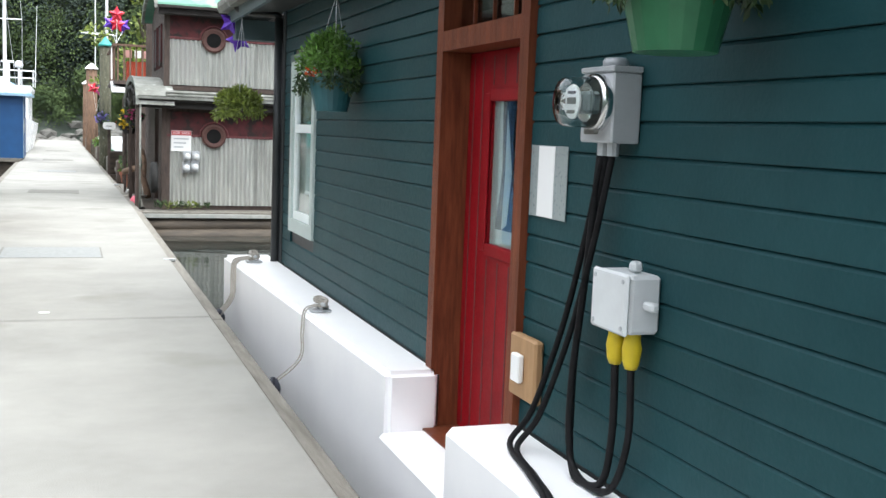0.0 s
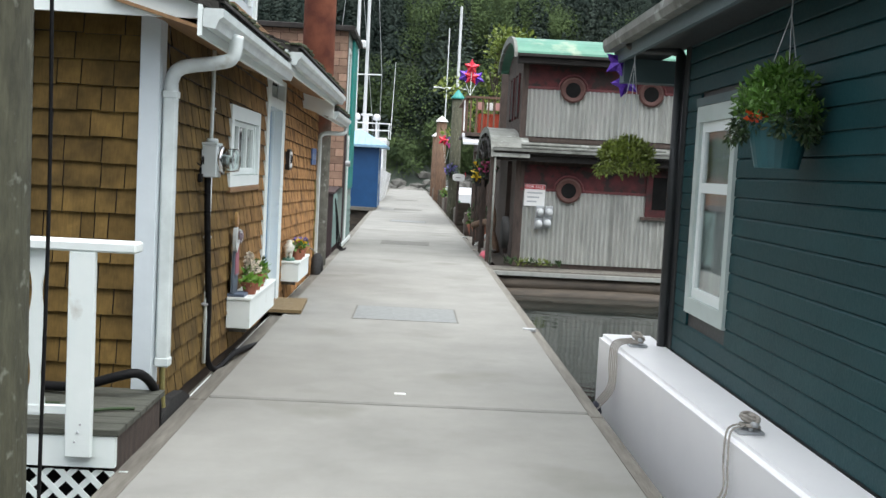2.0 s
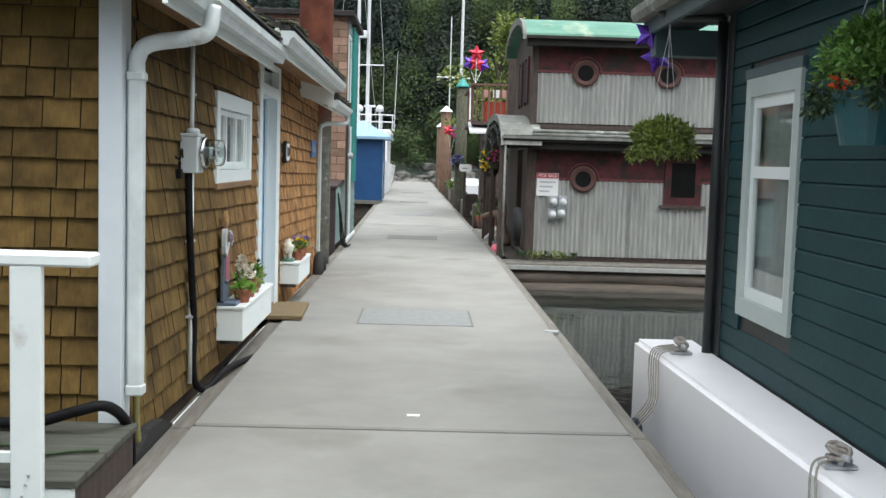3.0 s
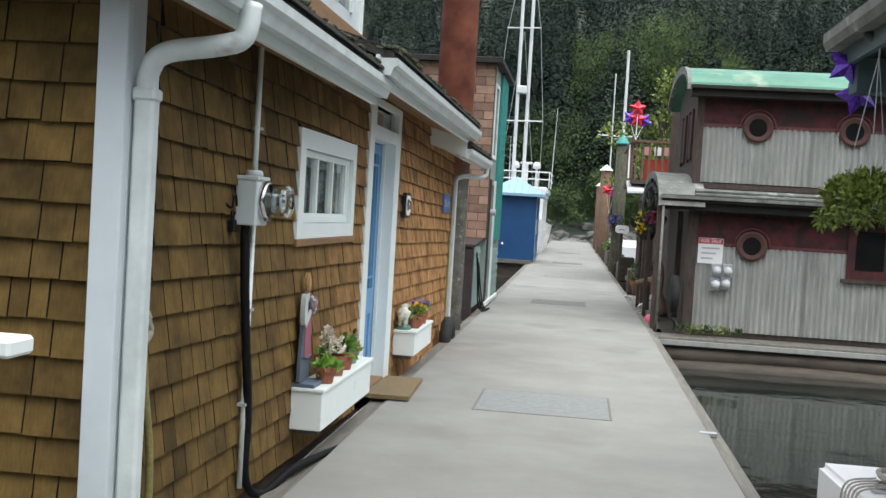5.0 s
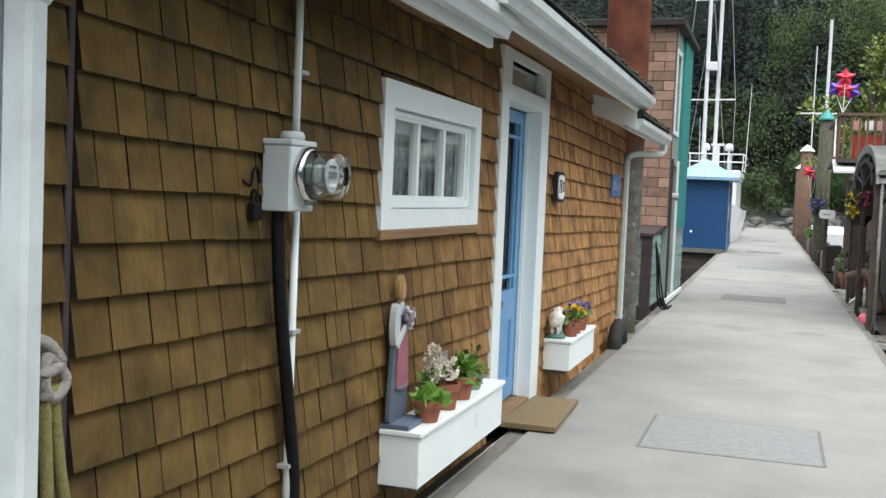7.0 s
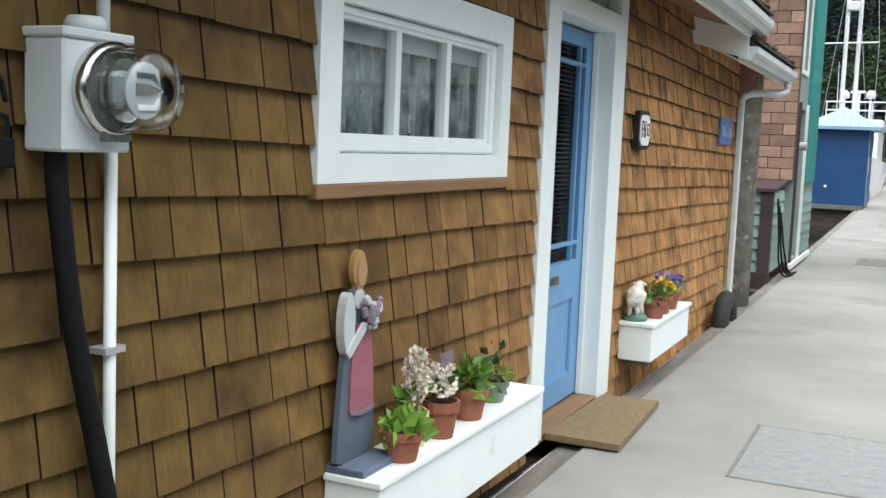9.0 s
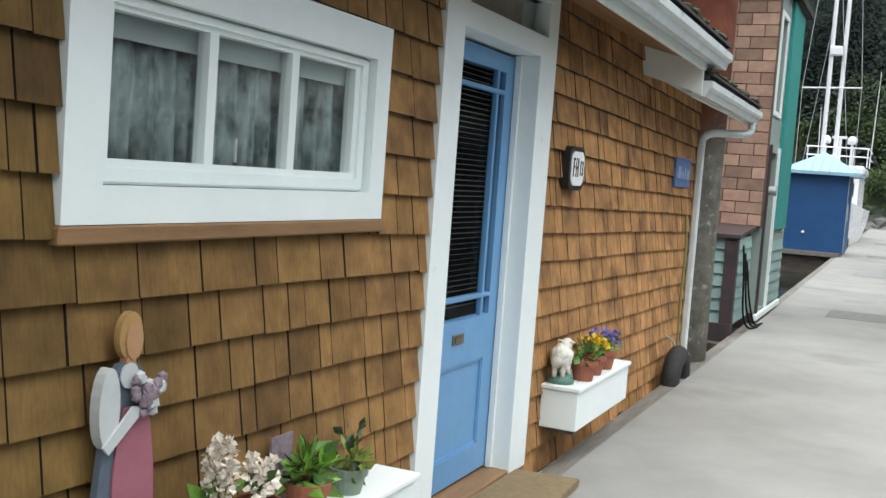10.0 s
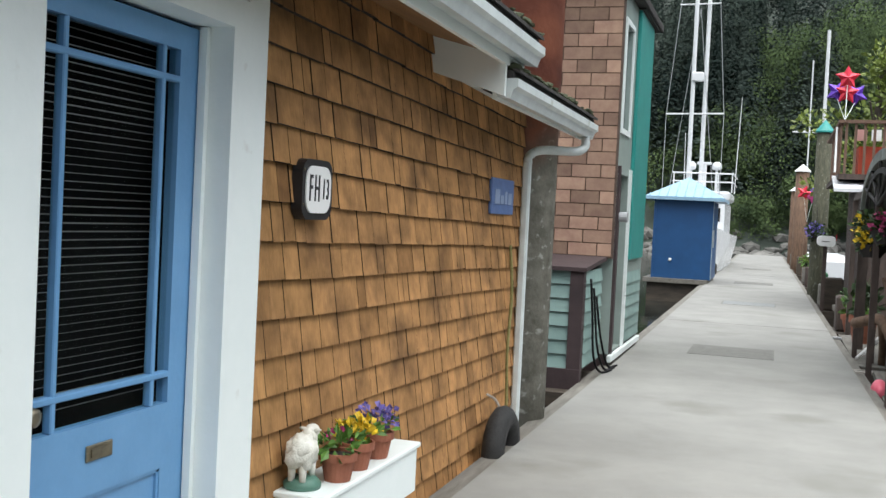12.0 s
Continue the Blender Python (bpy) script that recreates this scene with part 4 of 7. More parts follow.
rest_v, rest_f = [], []
count = 0
rs = random.Random(11)
holes = [(win[0], win[1], win[2] + 0.04, win[3] + 0.01), (dr[0], dr[1], -0.2, dr[3] + 0.04), (8.243, 8.282, 0.03, 2.4)]
for u, z, w, h in shingle_rows(H0 + 0.1, H1, -0.0095, HTOP, holes, rs):
    dz, tilt, dx = rs.gauss(0, 0.0016), rs.gauss(0, 0.003) + FALL, rs.uniform(-0.0015, 0.002)
    wave = 0.009 * noise.noise(Vector((u * 0.7, z * 1.3, 4)))
    m = Matrix.Translation((WALL + dx, u, z + dz + wave + FALL * (u - 10.17))) @ Matrix.Rotation(tilt, 4, "X")
    if 9.75 < u < 14.6 and 0.4 < z < 1.7 and count < 300:
        s = new("shingle", shingle_mesh(w, h))
        s.parent = wall
        s.matrix_basis = m
        count += 1
    else:
        me = shingle_mesh(w, h)
        i = len(rest_v)
        rest_v.extend(tuple(m @ v.co) for v in me.vertices)
        rest_f.extend(tuple(i + q for q in p.vertices) for p in me.polygons)
me = bpy.data.meshes.new("shingles")
me.from_pydata(rest_v, [], rest_f)
me.materials.append(M["shingle_is"])
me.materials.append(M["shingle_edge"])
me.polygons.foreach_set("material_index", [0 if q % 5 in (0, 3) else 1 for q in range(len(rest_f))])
ob = new("shingles", me)
ob.parent, ob.location = wall, (0, 0, 0)
tagged(ob, kind="stuff")
rest_v, rest_f = [], []
for u, z, w, h in shingle_rows(-2.33, WALL - 0.078, 0.19, 2.62, [], rs):
    m = Matrix.Translation((u, H0 - 0.004, z + rs.gauss(0, 0.003))) @ Matrix.Rotation(rs.gauss(0, 0.006), 4, "Y")
    me = shingle_mesh(w, h, "x")
    i = len(rest_v)
    rest_v.extend(tuple(m @ v.co) for v in me.vertices)
    rest_f.extend(tuple(i + q for q in p.vertices) for p in me.polygons)
me = bpy.data.meshes.new("shingles")
me.from_pydata(rest_v, [], rest_f)
me.materials.append(M["shingle_is"])
me.materials.append(M["shingle_edge"])
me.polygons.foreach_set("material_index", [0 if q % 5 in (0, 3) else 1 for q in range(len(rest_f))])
ob = new("shingles", me)
ob.parent, ob.location = front_wall, (0, 0, 0)
tagged(ob, kind="stuff")
for me in list(shingle_cache.values()):
    if me.users == 0:
        bpy.data.meshes.remove(me)

# ---- porch deck of the cedar house ----
porch = thing("porch_deck", "small weathered porch deck with white railing and lattice skirt", "porch", (-2.6, 7.4, 0))
PY = 6.98
for k in range(7):
    part("deck_board", B(-4.2, -1.5, PY - 0.02 + k * 0.14, PY + 0.112 + k * 0.14, 0.165, 0.2, bevel=0.004), M["deck_old"], porch)
part("beam", B(-4.2, -1.52, PY - 0.01, PY + 0.03, 0.0, 0.16), M["white"], porch, "white beam under the deck")
part("side_beam", B(-1.56, -1.52, PY + 0.035, 7.9, -0.1, 0.16), M["oldwood"], porch)
rail = part("top_rail", B(-4.2, -1.43, PY - 0.06, PY + 0.08, 1.1, 1.155, bevel=0.01), M["white"], porch)
part("bottom_rail", B(-4.2, -1.74, PY - 0.015, PY + 0.025, 0.27, 0.31), M["white"], porch)
for px in (-1.69, -3.0):
    p = part("post", B(px - 0.07, px + 0.06, PY - 0.055, PY - 0.015, 0.06, 1.1, bevel=0.005), M["white"], porch)
    for dz in (0.0, 0.05, 0.09):
        part("bolt", C((px - 0.02 + dz * 0.3, PY - 0.062, 0.14 + dz), (px - 0.02 + dz * 0.3, PY - 0.05, 0.14 + dz), 0.006, n=6), M["grey_metal"], p)


def baluster(x):
    """A flat baluster sawn to a wavy outline."""
    pts = []
    for k in range(21):
        t = k / 20
        w = 0.034 + 0.012 * math.cos(t * 4 * math.pi) if 0.12 < t < 0.88 else 0.046
        pts.append((x + w, 0.26 + 0.84 * t))
    left = [(2 * x - a, b) for a, b in reversed(pts)]
    part("baluster", E(pts + left, "y", PY - 0.012, PY + 0.012), M["white"], porch)


for k in range(9):
    if abs(-1.93 - k * 0.21 + 3.0) > 0.12:
        baluster(-1.93 - k * 0.21)
lat = part("lattice", B(-4.2, -1.55, PY + 0.02, PY + 0.024, -0.5, -0.47), M["white"], porch, "white lattice skirt")
for k in range(22):
    x = -4.2 + k * 0.125
    for s in (1, -1):
        xs = x if s > 0 else x + 0.45
        part("lath", E([(xs, -0.47), (xs + 0.045, -0.47), (xs + 0.045 + s * 0.45, -0.02), (xs + s * 0.45, -0.02)], "y", PY + 0.005 * s + 0.006, PY + 0.005 * s + 0.012), M["white"], lat)
# black sheet behind the lattice draws the shade under the porch
solo("backing_board", B(-4.2, -1.6, PY + 0.3, PY + 0.32, -0.5, 0.15), M["dark"], "black sheet behind the lattice standing in for shade under the porch", "board")
solo("drain_hose", T([(-1.57, 8.04, -0.06), (-1.56, 8.0, 0.08), (-1.56, 7.92, 0.2), (-1.575, 7.8, 0.29), (-1.62, 7.7, 0.34), (-1.75, 7.68, 0.31), (-1.95, 7.7, 0.25), (-2.2, 7.75, 0.235)], 0.028, 10), M["black"], "black corrugated drain hose curving over the porch", "hose", smooth=True)
solo("rubber_flap", E([(7.98, -0.12), (8.85, -0.12), (8.82, -0.03), (8.6, 0.05), (8.3, 0.07), (8.05, 0.0)], "x", -1.6, -1.535), M["tyre"], "black rubber flap bridging house and dock", "rubber flap")
solo("garden_hose", T([(-1.53, 7.37, 0.215), (-1.65, 7.34, 0.215), (-1.78, 7.28, 0.215), (-2.1, 7.3, 0.215), (-2.2, 7.4, 0.215), (-1.95, 7.42, 0.215)], 0.01, 6), M["leaf_d"], "green hose lying on the porch boards", "hose", smooth=True)

pile_near = thing("mossy_pile", "mossy grey wooden mooring pile", "piling", (-1.72, 5.6, WATER))
part("shaft", L([(0.24, -1.5), (0.24, 1.0), (0.225, 3.5), (0.21, 5.5)], (-1.72, 5.6, WATER), 20), M["pile_wood"], pile_near, smooth=True)
solo("hanging_cable", T([(-1.47, 5.75, 2.6), (-1.46, 5.76, 1.4), (-1.47, 5.75, 0.1), (-1.5, 5.9, -0.3)], 0.008, 6), M["black"], "thin black cord hanging beside the pile", "cord", smooth=True)

# ---- things on the cedar house ----


def meter(name, x, y0, y1, z0, z1, side, material, label):
    """A wall meter: box with lid, ring, glass dome and the works inside. side: +1 faces +x, -1 faces -x."""
    t = thing(name, label, "electric meter", (x, (y0 + y1) / 2, z0))
    d = 0.11 * side
    yc, zc, r = (y0 + y1) / 2 + 0.02 * side, z0 + 0.52 * (z1 - z0), 0.1
    xs = sorted((x, x + d))
    part("box", B(*xs, y0, y1, z0, z1 - 0.02, bevel=0.006), material, t)
    xl = sorted((x, x + d + 0.006 * side))
    part("lid", B(*xl, y0 - 0.005, y1 + 0.005, z1 - 0.02, z1, bevel=0.004), material, t)
    part("hub", L([(0.045, 0), (0.045, 0.02), (0.036, 0.032), (0.0, 0.034)][:3], (x + d * 0.5, yc, z1), 14), material, t, smooth=True)
    xf = x + d
    prof = [(r * 0.98, 0), (r, 0.01 * side), (r, 0.03 * side), (r * 0.9, 0.036 * side)]
    part("ring", L(prof, (xf, yc, zc), 26, "x", False), M["chrome"], t, smooth=True)
    part("base_disc", C((xf + 0.004 * side, yc, zc), (xf + 0.012 * side, yc, zc), r * 0.88, n=26), M["hatch"], t, "dark grey base behind the glass")
    part("works", B(*sorted((xf + 0.012 * side, xf + 0.08 * side)), yc - 0.042, yc + 0.042, zc - 0.038, zc + 0.038, bevel=0.012), M["sleeve_grey"], t, "grey works of the meter")
    part("disc", C((xf + 0.055 * side, yc, zc), (xf + 0.058 * side, yc, zc), 0.066, n=26), M["chrome"], t, "thin aluminium disc")
    w = part("dial_plate", C((xf + 0.1 * side, yc, zc), (xf + 0.106 * side, yc, zc), 0.058, n=28), M["paper"] if side < 0 else M["grey_metal"], t)
    xp = sorted((xf + 0.106 * side, xf + 0.109 * side))
    part("spindle", C((xf + 0.08 * side, yc, zc), (xf + 0.1 * side, yc, zc), 0.02, n=10), M["hatch"], w)
    part("display", B(*xp, yc - 0.03, yc + 0.03, zc - 0.008, zc + 0.014), M["hatch"], w)
    part("mark", B(*xp, yc - 0.026, yc + 0.026, zc + 0.026, zc + 0.036), M["black_frame"], w)
    part("label_strip", B(*xp, yc - 0.022, yc + 0.03, zc - 0.04, zc - 0.028), M["paper"] if side > 0 else M["hatch"], w)
    rd = r * 0.86
    shell = [(rd, 0.03), (rd, 0.1), (rd * 0.98, 0.125), (rd * 0.9, 0.142), (rd * 0.5, 0.15), (0.004, 0.151)]
    dome = [(q, h * side) for q, h in shell] + [(max(q - 0.003, 0.003), (h - 0.003) * side) for q, h in reversed(shell)]
    g = part("glass_dome", L(dome, (xf, yc, zc), 26, "x", False), M["dome"], t, "clear glass dome", smooth=True)
    g.visible_shadow = False
    for k in range(5):
        part("lock_ring_bolt", C((xf + 0.02 * side, yc + (k - 2) * 0.016, zc - r * 0.98), (xf + 0.035 * side, yc + (k - 2) * 0.016, zc - r * 0.98), 0.009, n=8), M["hatch"], t)
    return t


meter("house_meter", WALL + 0.014, 9.285, 9.48, 1.455, 1.705, 1, M["meter_box"], "pale electric meter box with glass dome on shingles")
cn = thing("wall_conduit", "white conduit pipe running up the shingled wall", "conduit", (WALL + 0.04, 9.510, 0.1))
part("upper_pipe", C((WALL + 0.045, 9.480, 1.69), (WALL + 0.05, 9.470, 2.45), 0.0145, n=10), M["white"], cn, smooth=True)
part("lower_pipe", C((WALL + 0.04, 9.510, 0.06), (WALL + 0.042, 9.510, 1.5), 0.0145, n=10), M["white"], cn, smooth=True)
for z in (0.5, 1.0, 1.95):
    part("clip", B(WALL + 0.012, WALL + 0.062, 9.475, 9.540, z, z + 0.015), M["grey_metal"], cn)
solo("meter_cable", T([(WALL + 0.06, 9.33, 1.46), (WALL + 0.06, 9.335, 1.36), (WALL + 0.06, 9.38, 1.08), (WALL + 0.06, 9.46, 0.76), (WALL + 0.06, 9.53, 0.45), (WALL + 0.055, 9.56, 0.1), (WALL + 0.09, 9.75, -0.03), (WALL + 0.16, 10.1, 0.03), (WALL + 0.2, 10.6, 0.0), (WALL + 0.22, 11.0, -0.04)], 0.024, 10), M["black"], "thick black power cable hanging below the meter", "cable", smooth=True)
solo("wall_hook", T([(WALL + 0.01, 9.15, 1.56), (WALL + 0.045, 9.15, 1.54), (WALL + 0.05, 9.16, 1.59), (WALL + 0.05, 9.19, 1.6), (WALL + 0.05, 9.21, 1.55)], 0.006, 6), M["black"], "small iron hook on the shingles", "hook", smooth=True)
solo("padlock", box(T([(WALL + 0.03, 9.195, 1.48), (WALL + 0.03, 9.195, 1.52), (WALL + 0.03, 9.23, 1.52), (WALL + 0.03, 9.23, 1.48)], 0.005, 6), WALL + 0.015, WALL + 0.045, 9.185, 9.24, 1.42, 1.48, bevel=0.004), M["black"], "dark padlock hanging by the meter", "padlock")
rp = thing("hanging_rope", "olive rope coiled on a hook by the corner", "rope", (WALL + 0.05, 8.17, 0.0))
part("knot", T([(WALL + 0.02, 8.12, 1.15), (WALL + 0.05, 8.15, 1.13), (WALL + 0.06, 8.18, 1.08), (WALL + 0.06, 8.11, 1.06), (WALL + 0.06, 8.15, 1.0), (WALL + 0.06, 8.2, 1.04), (WALL + 0.05, 8.14, 1.1), (WALL + 0.06, 8.12, 1.0)], 0.016, 8), M["rope"], rp, smooth=True)
part("tail", T([(WALL + 0.05, 8.16, 1.03), (WALL + 0.05, 8.2, 0.8), (WALL + 0.06, 8.25, 0.55), (WALL + 0.06, 8.27, 0.3)], 0.016, 8), M["rope_y"], rp, smooth=True)
part("tail", T([(WALL + 0.05, 8.13, 1.03), (WALL + 0.05, 8.16, 0.6), (WALL + 0.05, 8.17, 0.2), (WALL + 0.06, 8.18, 0.0)], 0.017, 8), M["rope_y"], rp, smooth=True)
solo("hose_strand", T([(WALL + 0.03, 17.7, 1.35), (WALL + 0.05, 17.73, 1.0), (WALL + 0.05, 17.68, 0.6), (WALL + 0.05, 17.72, 0.3), (WALL + 0.06, 17.7, 0.1)], 0.012, 6), M["rope_y"], "pale green line hanging near the downspout", "rope", smooth=True)


def planter(y0, y1, zt, zb, xf, label):
    t = thing("planter_box", label, "planter", (WALL + 0.1, (y0 + y1) / 2, zb), group="white planter boxes")
    part("body", B(WALL + 0.016, xf, y0, y1, zb, zt - 0.028, bevel=0.004), M["white"], t)
    part("top_board", B(WALL + 0.016, xf + 0.014, y0 - 0.014, y1 + 0.014, zt - 0.026, zt, bevel=0.005), M["white"], t)
    for y in (y0 + 0.15, y1 - 0.15):
        part("bracket", B(WALL + 0.016, xf - 0.05, y - 0.02, y + 0.02, zb - 0.05, zb - 0.002), M["timber"], t)
    return t


planter(10.52, 12.035, 0.437, 0.17, -1.408, "long white planter shelf crowded with small pots")
planter(14.08, 15.2, 0.424, 0.18, -1.395, "white planter shelf beyond the blue door")
solo("slate_board", B(WALL + 0.02, -1.46, 10.51, 10.76, 0.438, 0.462, bevel=0.003), M["bluegrey"], "blue-grey board on the end of the planter", "board")

# painted wooden cut-out on the planter: one plain mesh
bm = bmesh.new()
yc, zb, xc = 10.61, 0.462, WALL + 0.05


def oval(cy, cz, ry, rz, n=18, knob=0.0):
    return [(yc + cy + ry * math.cos(2 * math.pi * k / n) * (1 + knob * (k % 2)), zb + cz + rz * math.sin(2 * math.pi * k / n) * (1 + knob * (k % 2))) for k in range(n)]


sk = [(-0.11, 0.012), (-0.06, 0), (0.07, 0), (0.125, 0.014), (0.128, 0.08), (0.118, 0.2), (0.1, 0.33), (0.075, 0.43), (0.062, 0.5), (0.05, 0.545), (0.015, 0.565), (-0.03, 0.56), (-0.06, 0.52), (-0.068, 0.43), (-0.085, 0.3), (-0.105, 0.12)]
extrude(bm, [(yc + a, zb + b) for a, b in sk], "x", xc, xc + 0.02, 0)
ap = [(-0.045, 0.16), (0.03, 0.148), (0.112, 0.158), (0.104, 0.28), (0.084, 0.4), (0.07, 0.45), (-0.015, 0.45), (-0.035, 0.38), (-0.045, 0.27)]
extrude(bm, [(yc + a, zb + b) for a, b in ap], "x", xc + 0.021, xc + 0.027, 1)
extrude(bm, [(yc + a, zb + b) for a, b in ((-0.045, 0.156), (0.03, 0.142), (0.113, 0.152), (0.112, 0.166), (0.03, 0.158), (-0.045, 0.17))], "x", xc + 0.028, xc + 0.031, 4)
extrude(bm, oval(-0.075, 0.46, 0.036, 0.1), "x", xc + 0.004, xc + 0.034, 2)
extrude(bm, [(yc + a, zb + b) for a, b in ((-0.1, 0.37), (-0.08, 0.35), (0.02, 0.425), (0.03, 0.45), (0.0, 0.455))], "x", xc + 0.034, xc + 0.042, 2)
extrude(bm, oval(0.0, 0.53, 0.032, 0.032), "x", xc + 0.021, xc + 0.026, 2)
extrude(bm, oval(0.005, 0.628, 0.042, 0.06), "x", xc + 0.001, xc + 0.02, 5)
extrude(bm, oval(0.012, 0.615, 0.03, 0.047), "x", xc + 0.021, xc + 0.027, 3)
extrude(bm, oval(0.005, 0.56, 0.018, 0.035), "x", xc + 0.002, xc + 0.024, 3)
rp2 = random.Random(6)
for k in range(26):
    a, q = rp2.uniform(0, 6.28), rp2.random() ** 0.5
    n0 = len(bm.faces)
    blob(bm, (xc + 0.042 + 0.014 * (1 - q), yc + 0.055 + 0.062 * q * math.cos(a), zb + 0.485 + 0.058 * q * math.sin(a)), rp2.uniform(0.012, 0.019), 0.3, 1, (0.8, 1, 1), k)
    bm.faces.ensure_lookup_table()
    for f in bm.faces[n0:]:
        f.material_index = 4 if k % 3 else 2
solo("wooden_cutout", bm, [M["dress"], M["apron"], M["sleeve"], M["skin_wood"], M["posy"], M["straw"]], "painted wooden cut-out with grey dress and mauve apron", "garden ornament")


def pot(name, c, r, h, material, label, plants, taper=0.72, n=20):
    """A flower pot with rim and soil; plants: (material, spread, count, size, height, long)."""
    t = thing(name, label, "plant pot", c)
    part("pot", L([(r * taper, 0), (r * 0.95, h * 0.72), (r * 1.06, h * 0.72), (r * 1.08, h), (r * 0.94, h), (r * 0.9, h * 0.86)], c, n), material, t, smooth=False)
    part("soil", C((c[0], c[1], c[2] + h * 0.82), (c[0], c[1], c[2] + h * 0.88), r * 0.9, n=14), M["soil"], t)
    for i, (mt, spread, cnt, size, hh, lg) in enumerate(plants):
        bmm = leaves(bmesh.new(), random.Random(int(c[1] * 1000) + i), (c[0], c[1], c[2] + h + hh), spread, cnt, size, lg, 0.5)
        part("foliage" if "leaf" in mt else "blossom", bmm, M[mt], t)
    return t


Z, Z2 = 0.438, 0.425
pot("plant_pot", (-1.455, 10.76, Z), 0.07, 0.105, M["terracotta"], "terracotta pot with broad bright green leaves", [("leaf_b", (0.055, 0.06, 0.028), 34, 0.056, 0.0, 1.35)])
pot("flower_pot", (-1.49, 10.93, Z), 0.05, 0.13, M["cream"], "cream yellow pot with tall white blossom", [("leaf", (0.06, 0.05, 0.04), 20, 0.035, 0.03, 1.6), ("petal_w", (0.042, 0.046, 0.1), 300, 0.024, 0.12, 0.9)], 0.7, 4)
pot("flower_pot", (-1.46, 11.08, Z), 0.064, 0.135, M["terracotta"], "terracotta pot with frilled white pansies", [("leaf_d", (0.05, 0.05, 0.04), 24, 0.035, 0.02, 1.5), ("petal_w", (0.05, 0.055, 0.06), 120, 0.028, 0.07, 0.9)])
pot("plant_pot", (-1.475, 11.37, Z), 0.072, 0.12, M["terracotta"], "terracotta pot with upright green leaves", [("leaf_b", (0.05, 0.05, 0.035), 34, 0.04, 0.02, 2.2), ("leaf", (0.05, 0.05, 0.05), 26, 0.034, 0.05, 2.0)])
pot("plant_pot", (-1.5, 11.68, Z), 0.066, 0.09, M["sage"], "low grey-green pot with yellowing leaves", [("leaf_y", (0.06, 0.07, 0.03), 34, 0.035, 0.01, 2.2), ("leaf_d", (0.05, 0.06, 0.06), 16, 0.03, 0.08, 1.4)])
tg = thing("plant_tag", "small printed picture card standing behind the pots", "card", (-1.56, 11.35, Z))
part("card", B(-1.575, -1.568, 11.3, 11.42, Z + 0.02, Z + 0.25), M["posy"], tg)
part("stake", B(-1.574, -1.569, 11.355, 11.365, Z, Z + 0.02), M["white"], tg)
pot("flower_pot", (-1.45, 14.34, Z2), 0.075, 0.12, M["terracotta"], "terracotta pot with small red-green primrose", [("leaf", (0.09, 0.1, 0.045), 70, 0.032, 0.03, 1.6), ("petal_m", (0.06, 0.07, 0.03), 14, 0.022, 0.06, 1.0)])
pot("flower_pot", (-1.46, 14.56, Z2), 0.075, 0.12, M["terracotta"], "terracotta pot of bright yellow primroses", [("leaf", (0.09, 0.09, 0.04), 46, 0.032, 0.03, 1.6), ("petal_y", (0.09, 0.1, 0.045), 80, 0.034, 0.055, 1.0)])
pot("flower_pot", (-1.46, 14.8, Z2), 0.075, 0.12, M["terracotta"], "terracotta pot of violet-blue primroses", [("leaf", (0.09, 0.09, 0.04), 36, 0.032, 0.03, 1.6), ("petal_v", (0.1, 0.1, 0.045), 90, 0.032, 0.07, 1.0)])

# sheep figurine
sh = thing("sheep_figurine", "white ceramic sheep on a green base on the planter", "figurine", (-1.53, 14.17, Z2))
sx, sy = -1.53, 14.17
part("base", L([(0.075, 0), (0.078, 0.02), (0.06, 0.04), (0.05, 0.045)], (sx, sy, Z2), 18), M["green_base"], sh, smooth=True)
part("body", blob(blob(bmesh.new(), (sx, sy - 0.01, Z2 + 0.145), 0.082, 0.35, 3, (0.75, 1.15, 0.9), 3), (sx, sy - 0.035, Z2 + 0.155), 0.064, 0.4, 3, (0.8, 1, 1), 8), M["ivory"], sh, smooth=True)
part("head", blob(blob(bmesh.new(), (sx, sy + 0.075, Z2 + 0.215), 0.036, 0.15, 2, (0.8, 1.35, 0.85), 2), (sx, sy + 0.05, Z2 + 0.19), 0.04, 0.2, 2, (0.9, 0.9, 1.1), 4), M["ivory"], sh, smooth=True)
for dx in (-0.03, 0.03):
    part("ear", blob(bmesh.new(), (sx + dx, sy + 0.055, Z2 + 0.225), 0.014, 0.1, 1, (1.6, 0.8, 0.6)), M["ivory"], sh, smooth=True)
    for dy in (-0.05, 0.035):
        part("leg", C((sx + dx * 0.8, sy + dy, Z2 + 0.035), (sx + dx * 0.8, sy + dy, Z2 + 0.11), 0.014, 0.018, 8), M["ivory"], sh, smooth=True)

# house number plate, blue name board
hn = thing("house_number_plate", "white number plate in a black rounded frame", "number plate", (WALL + 0.03, 14.28, 1.5))


def rounded(y0, y1, z0, z1, r, n=6):
    pts = []
    for cy, cz, a0 in ((y1 - r, z1 - r, 0), (y0 + r, z1 - r, 90), (y0 + r, z0 + r, 180), (y1 - r, z0 + r, 270)):
        for k in range(n + 1):
            a = radians(a0 + 90 * k / n)
            pts.append((cy + r * math.cos(a), cz + r * math.sin(a)))
    return pts


